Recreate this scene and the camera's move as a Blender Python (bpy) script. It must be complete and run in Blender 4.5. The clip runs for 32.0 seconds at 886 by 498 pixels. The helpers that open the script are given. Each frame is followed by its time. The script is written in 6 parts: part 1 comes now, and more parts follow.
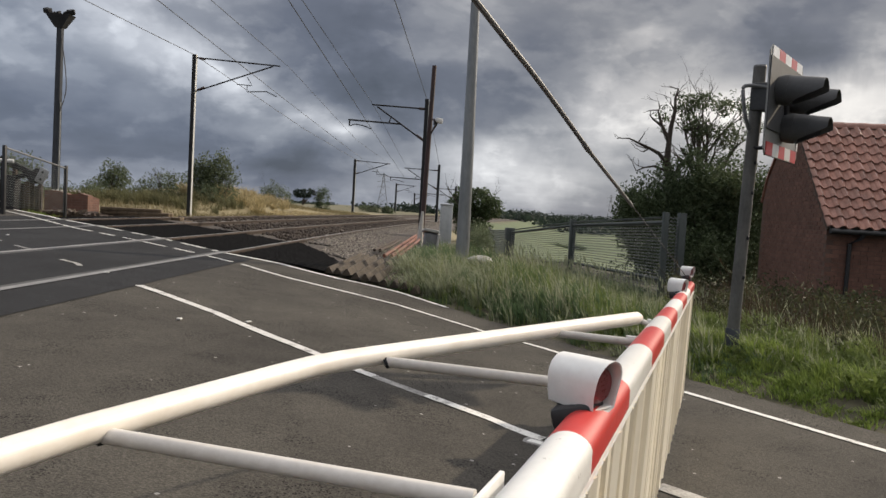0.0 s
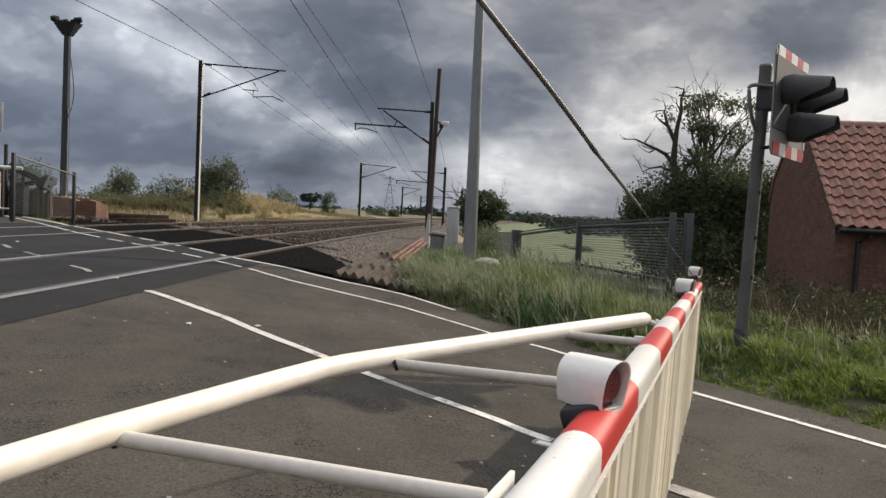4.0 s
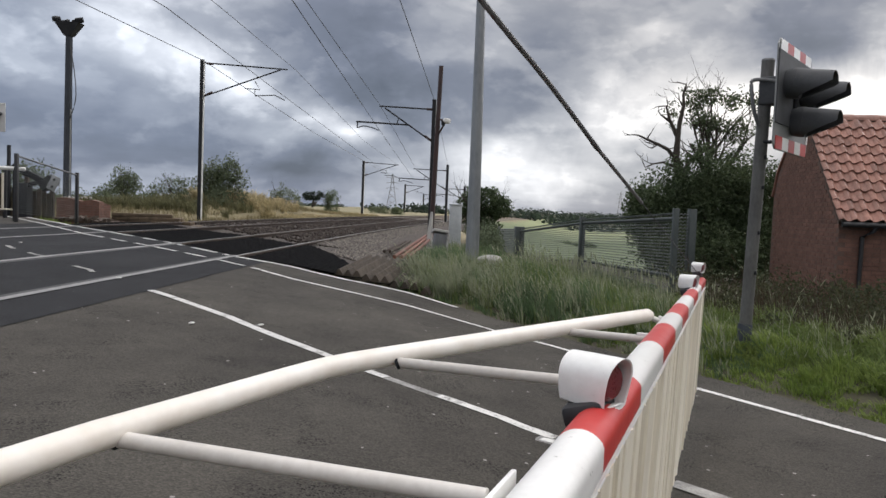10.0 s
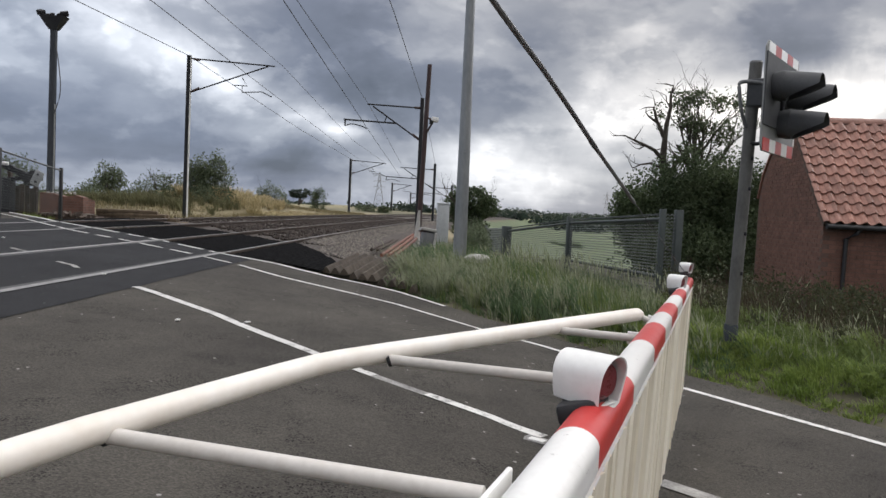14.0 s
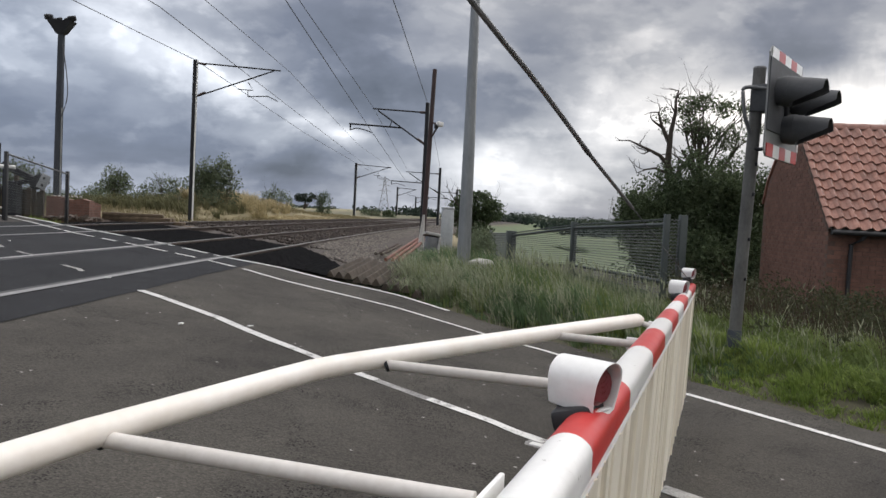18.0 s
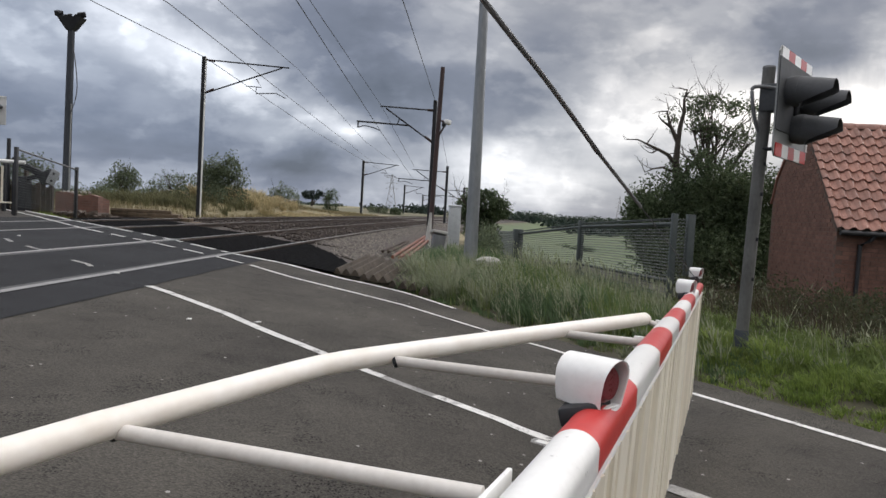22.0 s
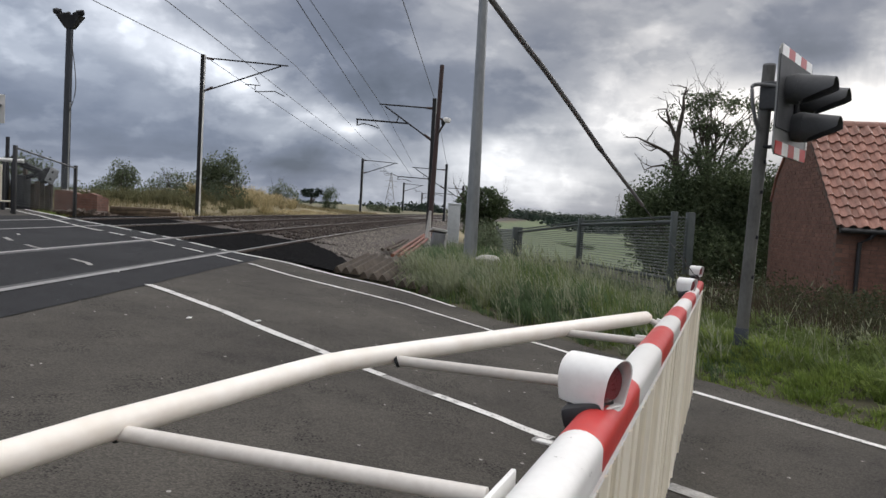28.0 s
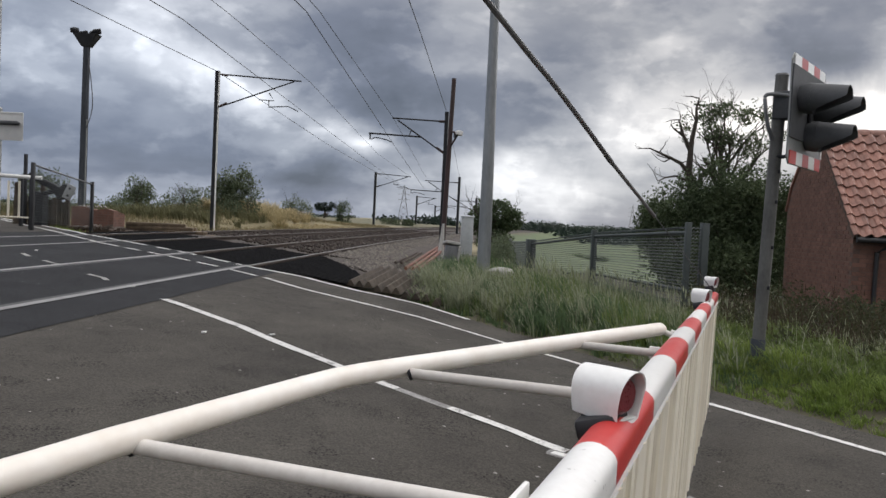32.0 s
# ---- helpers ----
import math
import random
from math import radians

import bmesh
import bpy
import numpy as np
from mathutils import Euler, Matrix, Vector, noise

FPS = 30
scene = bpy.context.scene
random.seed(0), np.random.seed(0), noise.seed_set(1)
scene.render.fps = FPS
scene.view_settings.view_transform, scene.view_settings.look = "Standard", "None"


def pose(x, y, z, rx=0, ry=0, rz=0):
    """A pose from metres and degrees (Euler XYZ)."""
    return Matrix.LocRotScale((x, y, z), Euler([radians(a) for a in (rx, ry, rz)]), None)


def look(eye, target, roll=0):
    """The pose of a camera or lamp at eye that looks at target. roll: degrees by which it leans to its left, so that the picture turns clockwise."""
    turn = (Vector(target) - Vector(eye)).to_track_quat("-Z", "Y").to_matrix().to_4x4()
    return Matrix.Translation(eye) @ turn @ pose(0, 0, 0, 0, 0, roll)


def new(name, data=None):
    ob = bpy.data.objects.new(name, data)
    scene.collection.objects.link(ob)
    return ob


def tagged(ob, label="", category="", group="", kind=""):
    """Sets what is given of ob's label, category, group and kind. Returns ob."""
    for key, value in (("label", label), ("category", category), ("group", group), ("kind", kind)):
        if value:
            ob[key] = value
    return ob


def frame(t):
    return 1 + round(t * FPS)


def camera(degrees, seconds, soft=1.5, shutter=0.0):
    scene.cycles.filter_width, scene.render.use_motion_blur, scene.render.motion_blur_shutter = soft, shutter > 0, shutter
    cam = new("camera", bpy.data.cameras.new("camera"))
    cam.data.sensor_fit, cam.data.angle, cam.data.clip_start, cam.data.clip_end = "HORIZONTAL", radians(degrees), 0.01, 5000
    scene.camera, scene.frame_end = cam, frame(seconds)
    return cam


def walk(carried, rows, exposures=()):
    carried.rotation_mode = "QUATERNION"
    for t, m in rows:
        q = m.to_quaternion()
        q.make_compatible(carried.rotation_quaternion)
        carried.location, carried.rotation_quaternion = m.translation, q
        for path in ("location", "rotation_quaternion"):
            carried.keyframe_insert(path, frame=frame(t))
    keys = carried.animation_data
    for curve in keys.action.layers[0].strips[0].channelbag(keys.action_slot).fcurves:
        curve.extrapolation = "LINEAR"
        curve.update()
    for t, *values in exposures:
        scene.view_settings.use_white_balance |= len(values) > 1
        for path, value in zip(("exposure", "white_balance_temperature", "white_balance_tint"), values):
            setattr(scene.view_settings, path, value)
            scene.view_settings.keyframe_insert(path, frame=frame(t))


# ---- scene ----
cam = camera(62.2, 32.0)
PATH = (
    (0, (0.0003, 0.0003, 1.4002), (0.000, 9.987, 0.878), 3.27),
    (0.5, (-0.0024, -0.0005, 1.3998), (0.012, 9.986, 0.872), 3.17),
    (1, (0.0008, 0.0020, 1.3987), (0.010, 9.987, 0.842), 2.65),
    (1.5, (-0.0012, 0.0007, 1.3991), (0.022, 9.983, 0.800), 2.35),
    (2, (-0.0058, -0.0063, 1.3990), (0.028, 9.975, 0.790), 2.62),
    (2.5, (-0.0077, -0.0099, 1.3992), (0.001, 9.975, 0.846), 2.93),
    (3, (-0.0065, -0.0109, 1.3996), (-0.026, 9.976, 0.886), 2.88),
    (3.5, (-0.0039, -0.0119, 1.3992), (-0.066, 9.976, 0.903), 2.74),
    (5.5, (-0.0019, -0.0118, 1.3996), (-0.139, 9.976, 0.915), 2.78),
    (6, (-0.0009, -0.0046, 1.3980), (-0.139, 9.982, 0.890), 2.70),
    (6.5, (0.0079, -0.0067, 1.4007), (-0.158, 9.979, 0.886), 2.01),
    (7, (0.0039, -0.0061, 1.4012), (-0.188, 9.980, 0.904), 2.10),
    (7.5, (0.0038, -0.0060, 1.4014), (-0.258, 9.976, 0.860), 1.94),
    (8, (0.0058, -0.0009, 1.3986), (-0.252, 9.979, 0.819), 1.54),
    (8.5, (0.0071, -0.0050, 1.4012), (-0.264, 9.974, 0.806), 1.39),
    (9, (0.0087, -0.0002, 1.4047), (-0.196, 9.988, 0.975), 1.70),
    (9.5, (0.0060, -0.0052, 1.4024), (-0.140, 9.981, 0.888), 2.04),
    (10, (0.0030, -0.0047, 1.4010), (-0.132, 9.981, 0.874), 2.26),
    (10.5, (0.0013, -0.0013, 1.3989), (-0.097, 9.982, 0.832), 2.26),
    (11, (-0.0032, -0.0021, 1.4023), (-0.124, 9.982, 0.855), 2.18),
    (11.5, (-0.0175, 0.0060, 1.3992), (-0.094, 9.990, 0.845), 2.99),
    (12, (-0.0207, 0.0095, 1.4015), (-0.043, 9.995, 0.855), 3.21),
    (12.5, (-0.0115, 0.0057, 1.4003), (-0.025, 9.994, 0.916), 3.12),
    (13, (-0.0076, 0.0044, 1.3976), (0.007, 9.991, 0.879), 3.09),
    (13.5, (-0.0105, 0.0053, 1.3953), (0.028, 9.992, 0.884), 2.93),
    (14, (-0.0146, 0.0059, 1.3940), (0.034, 9.992, 0.862), 2.77),
    (14.5, (-0.0118, 0.0055, 1.3954), (-0.014, 9.989, 0.827), 2.50),
    (16.5, (-0.0106, 0.0044, 1.3934), (0.010, 9.990, 0.852), 3.09),
    (17, (-0.0108, 0.0019, 1.3947), (-0.014, 9.987, 0.847), 3.14),
    (17.5, (-0.0064, -0.0001, 1.3967), (-0.022, 9.985, 0.856), 3.19),
    (18, (0.0051, -0.0029, 1.3994), (-0.019, 9.986, 0.922), 2.92),
    (18.5, (0.0062, -0.0046, 1.3990), (-0.032, 9.985, 0.939), 2.75),
    (19, (0.0056, -0.0089, 1.3989), (-0.065, 9.981, 0.958), 2.70),
    (19.5, (0.0060, -0.0060, 1.3990), (-0.093, 9.984, 0.964), 2.60),
    (20, (0.0027, -0.0052, 1.3988), (-0.107, 9.984, 0.947), 2.81),
    (20.5, (0.0019, -0.0084, 1.3987), (-0.123, 9.980, 0.933), 3.18),
    (21, (0.0010, -0.0093, 1.4008), (-0.129, 9.977, 0.889), 3.09),
    (21.5, (-0.0017, -0.0107, 1.3991), (-0.109, 9.978, 0.933), 3.23),
    (22, (0.0001, -0.0139, 1.3973), (-0.113, 9.972, 0.888), 3.29),
    (22.5, (0.0005, -0.0182, 1.3992), (-0.113, 9.970, 0.919), 3.33),
    (23, (0.0019, -0.0164, 1.4001), (-0.100, 9.974, 0.976), 3.54),
    (23.5, (-0.0036, -0.0172, 1.3982), (-0.094, 9.973, 0.969), 3.97),
    (24, (-0.0090, -0.0166, 1.3997), (-0.111, 9.972, 0.941), 4.13),
    (24.5, (-0.0141, -0.0143, 1.3998), (-0.087, 9.975, 0.937), 4.08),
    (25, (-0.0175, -0.0121, 1.4008), (-0.065, 9.979, 0.974), 3.89),
    (25.5, (-0.0112, -0.0109, 1.3976), (-0.052, 9.980, 0.973), 3.47),
    (27.5, (-0.0038, -0.0110, 1.4008), (-0.095, 9.975, 0.880), 3.28),
    (28, (-0.0072, -0.0089, 1.4009), (-0.108, 9.976, 0.864), 3.23),
    (28.5, (-0.0099, -0.0118, 1.4014), (-0.108, 9.974, 0.887), 3.16),
    (29, (-0.0074, -0.0169, 1.4023), (-0.131, 9.971, 0.922), 2.83),
    (29.5, (-0.0091, -0.0167, 1.4025), (-0.149, 9.971, 0.929), 3.08),
    (30, (-0.0085, -0.0181, 1.4023), (-0.184, 9.968, 0.900), 3.17),
    (30.5, (-0.0052, -0.0113, 1.4025), (-0.198, 9.973, 0.871), 3.29),
    (31, (-0.0049, -0.0182, 1.4033), (-0.215, 9.969, 0.940), 2.96),
    (31.5, (-0.0059, -0.0186, 1.4023), (-0.257, 9.971, 1.024), 2.89),
    (32, (-0.0037, -0.0154, 1.4009), (-0.296, 9.973, 1.028), 2.75),
)
walk(cam, [(t, look(eye, target, roll)) for t, eye, target, roll in PATH],
     [(0.0, 0.2), (3.5, 0.22), (8.5, 0.72), (14.0, 0.76), (25.0, 0.74), (32.0, 0.68)])

# ---- daylight: broken cloud, one low sun ahead on the far side of the road ----
SUN = Vector((3.7, 2.5, 2.5)).normalized()
sun_data = bpy.data.lights.new("sun", "SUN")
sun_data.energy, sun_data.angle, sun_data.color = 3.2, radians(0.8), (1.0, 0.85, 0.65)
sun = new("sun", sun_data)
sun.matrix_world = look((30, 20, 40), Vector((30, 20, 40)) - SUN)


def toward(az, el):
    """Unit vector: azimuth in degrees to the right of +y, elevation in degrees."""
    a, e = radians(az), radians(el)
    return Vector((math.sin(a) * math.cos(e), math.cos(a) * math.cos(e), math.sin(e)))


def make_sky():
    world = bpy.data.worlds.new("sky")
    scene.world = world
    world.use_nodes = True
    nt = world.node_tree
    nt.nodes.clear()
    N, L = nt.nodes.new, nt.links.new

    def math_node(op, a, b=None, clamp=False):
        n = N("ShaderNodeMath")
        n.operation, n.use_clamp = op, clamp
        for i, v in enumerate((a, b)):
            if v is None:
                continue
            if isinstance(v, (int, float)):
                n.inputs[i].default_value = v
            else:
                L(v, n.inputs[i])
        return n.outputs[0]

    coord = N("ShaderNodeTexCoord").outputs["Generated"]
    sep = N("ShaderNodeSeparateXYZ")
    L(coord, sep.inputs[0])
    up = math_node("MAXIMUM", sep.outputs["Z"], 0.0)
    depth = math_node("ADD", up, 0.13)
    flat = N("ShaderNodeCombineXYZ")
    L(math_node("DIVIDE", sep.outputs["X"], depth), flat.inputs[0])
    L(math_node("DIVIDE", sep.outputs["Y"], depth), flat.inputs[1])

    def fbm(vector, scale, detail, rough, distort):
        n = N("ShaderNodeTexNoise")
        n.inputs["Scale"].default_value, n.inputs["Detail"].default_value = scale, detail
        n.inputs["Roughness"].default_value, n.inputs["Distortion"].default_value = rough, distort
        L(vector, n.inputs["Vector"])
        return n

    # ragged edges: the direction is shifted by noise before the cloud masses are laid out
    ragged = fbm(coord, 5.0, 6, 0.6, 0.3)
    centred = N("ShaderNodeVectorMath")
    centred.operation = "SUBTRACT"
    L(ragged.outputs["Color"], centred.inputs[0])
    centred.inputs[1].default_value = (0.5, 0.5, 0.5)
    scaled = N("ShaderNodeVectorMath")
    scaled.operation = "MULTIPLY"
    L(centred.outputs[0], scaled.inputs[0])
    scaled.inputs[1].default_value = (0.16, 0.16, 0.09)
    moved = N("ShaderNodeVectorMath")
    moved.operation = "ADD"
    L(coord, moved.inputs[0])
    L(scaled.outputs[0], moved.inputs[1])

    lumpy = N("ShaderNodeMapping")
    lumpy.inputs["Scale"].default_value = (1, 1, 1.9)
    L(coord, lumpy.inputs[0])
    # soft layer, heaped lumps, and lumps with crisp edges
    total = math_node("MULTIPLY", math_node("SUBTRACT", fbm(flat.outputs[0], 1.3, 6, 0.5, 0.0).outputs["Fac"], 0.5), 0.3)
    total = math_node("ADD", total, math_node("MULTIPLY", math_node("SUBTRACT", fbm(lumpy.outputs[0], 7.0, 6, 0.5, 0.0).outputs["Fac"], 0.5), 0.62))
    for size, low, top, weight in ((6.5, 0.46, 0.57, 0.12), (17.0, 0.5, 0.64, 0.07)):
        crisp = N("ShaderNodeMapRange")
        crisp.interpolation_type = "SMOOTHSTEP"
        L(fbm(lumpy.outputs[0], size, 7, 0.52, 0.15).outputs["Fac"], crisp.inputs[0])
        for i, v in ((1, low), (2, top), (3, -weight * 0.5), (4, weight * 0.5)):
            crisp.inputs[i].default_value = v
        total = math_node("ADD", total, crisp.outputs[0])
    total = math_node("ADD", total, 0.485)
    # cloud masses and gaps: azimuth, elevation, half width and half height in degrees, weight
    for az, el, wide, high, weight in CLOUDS:
        d = N("ShaderNodeVectorMath")
        d.operation = "SUBTRACT"
        L(moved.outputs[0], d.inputs[0])
        d.inputs[1].default_value = toward(az, el)
        s = N("ShaderNodeVectorMath")
        s.operation = "MULTIPLY"
        L(d.outputs[0], s.inputs[0])
        w, h = 1 / radians(wide), 1 / radians(high)
        s.inputs[1].default_value = (w, w, h)
        q = N("ShaderNodeVectorMath")
        q.operation = "DOT_PRODUCT"
        L(s.outputs[0], q.inputs[0])
        L(s.outputs[0], q.inputs[1])
        blob = math_node("EXPONENT", math_node("MULTIPLY", q.outputs["Value"], -1.0))
        total = math_node("ADD", total, math_node("MULTIPLY", blob, weight * 1.4))
    ramp = N("ShaderNodeValToRGB")
    L(total, ramp.inputs[0])
    cr = ramp.color_ramp
    stops = ((0.0, (0.079, 0.089, 0.112)), (0.25, (0.138, 0.151, 0.187)), (0.5, (0.28, 0.29, 0.317)), (0.75, (0.54, 0.54, 0.55)), (1.0, (0.98, 0.97, 0.95)))
    while len(cr.elements) < len(stops):
        cr.elements.new(0.5)
    for e, (at, col) in zip(cr.elements, stops):
        e.position, e.color = at, (*col, 1)
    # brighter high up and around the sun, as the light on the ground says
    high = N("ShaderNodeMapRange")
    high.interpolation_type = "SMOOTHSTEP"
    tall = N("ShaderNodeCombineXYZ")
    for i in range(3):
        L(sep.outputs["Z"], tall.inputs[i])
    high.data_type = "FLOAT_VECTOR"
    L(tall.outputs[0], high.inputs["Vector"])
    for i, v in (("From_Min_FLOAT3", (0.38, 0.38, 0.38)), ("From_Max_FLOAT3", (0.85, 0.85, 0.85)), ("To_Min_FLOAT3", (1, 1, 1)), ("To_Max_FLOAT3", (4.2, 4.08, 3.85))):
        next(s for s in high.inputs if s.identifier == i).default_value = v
    cloud = N("ShaderNodeVectorMath")
    cloud.operation = "MULTIPLY"
    cool = N("ShaderNodeMapRange")
    cool.data_type = "FLOAT_VECTOR"
    side = N("ShaderNodeCombineXYZ")
    lean = math_node("ADD", sep.outputs["X"], math_node("SUBTRACT", math_node("MULTIPLY", sep.outputs["Z"], 1.3), 0.2))
    for i in range(3):
        L(lean, side.inputs[i])
    L(side.outputs[0], cool.inputs["Vector"])
    for i, v in (("From_Min_FLOAT3", (-0.45, -0.45, -0.45)), ("From_Max_FLOAT3", (0.3, 0.3, 0.3)), ("To_Min_FLOAT3", (0.93, 1.0, 1.115)), ("To_Max_FLOAT3", (1.03, 1.0, 0.97))):
        next(s for s in cool.inputs if s.identifier == i).default_value = v
    tinted = N("ShaderNodeVectorMath")
    tinted.operation = "MULTIPLY"
    L(ramp.outputs[0], tinted.inputs[0])
    L(cool.outputs["Vector"], tinted.inputs[1])
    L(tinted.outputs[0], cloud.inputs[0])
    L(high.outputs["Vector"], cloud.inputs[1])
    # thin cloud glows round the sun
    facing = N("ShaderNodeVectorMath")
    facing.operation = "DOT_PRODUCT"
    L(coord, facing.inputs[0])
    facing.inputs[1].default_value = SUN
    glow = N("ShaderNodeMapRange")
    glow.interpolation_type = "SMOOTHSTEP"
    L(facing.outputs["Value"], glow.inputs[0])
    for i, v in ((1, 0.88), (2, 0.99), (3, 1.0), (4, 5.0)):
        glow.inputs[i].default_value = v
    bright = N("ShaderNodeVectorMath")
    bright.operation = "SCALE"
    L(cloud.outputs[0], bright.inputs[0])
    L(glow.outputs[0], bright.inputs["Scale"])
    sky = N("ShaderNodeTexSky")
    sky.sky_type, sky.sun_disc = "NISHITA", False
    sky.sun_elevation, sky.sun_rotation = math.asin(SUN.z), math.atan2(SUN.x, SUN.y)
    blue = N("ShaderNodeVectorMath")
    blue.operation = "SCALE"
    L(sky.outputs[0], blue.inputs[0])
    blue.inputs["Scale"].default_value = 0.005
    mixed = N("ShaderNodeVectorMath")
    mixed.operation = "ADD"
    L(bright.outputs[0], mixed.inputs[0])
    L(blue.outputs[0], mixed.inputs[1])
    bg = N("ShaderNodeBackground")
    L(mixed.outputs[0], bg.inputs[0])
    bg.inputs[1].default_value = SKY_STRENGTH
    out = N("ShaderNodeOutputWorld")
    L(bg.outputs[0], out.inputs[0])


SKY_STRENGTH = 0.9
CLOUDS = (
    (-20.4, 10.4, 4.6, 1.6, 0.22), (-16.0, 8.2, 2.6, 1.5, 0.3), (-26.7, 12.6, 5.3, 2.4, 0.16), (-30.0, 4.6, 7.1, 2.6, -0.11),
    (-22.1, 3.4, 6.2, 1.9, -0.1), (-8.0, 5.2, 2.6, 1.1, 0.36), (-12.3, 2.4, 5.7, 2.0, -0.38), (-11.1, 11.2, 5.3, 3.5, -0.04),
    (-4.2, 11.4, 6.2, 4.4, -0.15), (-4.9, 7.6, 4.8, 2.4, -0.22), (6.7, 3.8, 4.8, 2.0, 0.29), (4.2, 1.9, 5.3, 1.8, 0.09),
    (8.7, 11.9, 6.6, 3.5, -0.04), (14.4, 8.3, 4.0, 3.1, 0.27), (23.7, 12.6, 4.4, 1.5, -0.24), (28.8, 9.1, 6.2, 2.2, 0.34),
    (21.5, 8.6, 4.0, 2.2, 0.20), (18.1, 12.0, 3.5, 1.8, 0.10), (28.0, 14.9, 5.3, 2.0, -0.12), (8.1, 8.9, 3.1, 1.8, -0.09), (-12.2, 6.7, 2.4, 1.0, 0.22),
)
make_sky()


# ---- materials ----
def mat(name, a, b, scale=6.0, rough=0.7, bump=0.25, metal=0.0, fine=9.0, vary=0.12, island=False, streak=1.0, gloss=0.5):
    """Two colours mixed by noise at two scales; fine relief; each object or island a little lighter or darker."""
    m = bpy.data.materials.new(name)
    m.use_nodes = True
    nt = m.node_tree
    N, L = nt.nodes.new, nt.links.new
    bsdf = nt.nodes["Principled BSDF"]
    pos = N("ShaderNodeNewGeometry")
    where = N("ShaderNodeMapping")
    where.inputs["Scale"].default_value = (1, 1, streak)
    L(pos.outputs["Position"], where.inputs[0])
    big, small = N("ShaderNodeTexNoise"), N("ShaderNodeTexNoise")
    for n, s, d in ((big, scale, 5), (small, scale * fine, 4)):
        n.inputs["Scale"].default_value, n.inputs["Detail"].default_value = s, d
        n.inputs["Roughness"].default_value = 0.62
        L(where.outputs[0], n.inputs["Vector"])
    both = N("ShaderNodeMix")
    both.inputs[0].default_value = 0.42
    L(big.outputs["Fac"], both.inputs[2])
    L(small.outputs["Fac"], both.inputs[3])
    ramp = N("ShaderNodeValToRGB")
    ramp.color_ramp.elements[0].position, ramp.color_ramp.elements[1].position = 0.36, 0.64
    ramp.color_ramp.elements[0].color, ramp.color_ramp.elements[1].color = (*a, 1), (*b, 1)
    L(both.outputs[0], ramp.inputs[0])
    if island:
        source = pos.outputs["Random Per Island"]
    else:
        source = N("ShaderNodeObjectInfo").outputs["Random"]
    val = N("ShaderNodeMapRange")
    L(source, val.inputs[0])
    val.inputs[3].default_value, val.inputs[4].default_value = 1 - vary, 1 + vary
    hsv = N("ShaderNodeHueSaturation")
    L(ramp.outputs[0], hsv.inputs["Color"])
    L(val.outputs[0], hsv.inputs["Value"])
    L(hsv.outputs[0], bsdf.inputs["Base Color"])
    rr = N("ShaderNodeMapRange")
    L(small.outputs["Fac"], rr.inputs[0])
    rr.inputs[3].default_value, rr.inputs[4].default_value = max(0.05, rough - 0.14), min(1.0, rough + 0.14)
    L(rr.outputs[0], bsdf.inputs["Roughness"])
    bsdf.inputs["Metallic"].default_value = metal
    bsdf.inputs["Specular IOR Level"].default_value = gloss
    if bump:
        bp = N("ShaderNodeBump")
        bp.inputs["Strength"].default_value, bp.inputs["Distance"].default_value = bump, 0.02
        L(both.outputs[0], bp.inputs["Height"])
        L(bp.outputs[0], bsdf.inputs["Normal"])
    return m


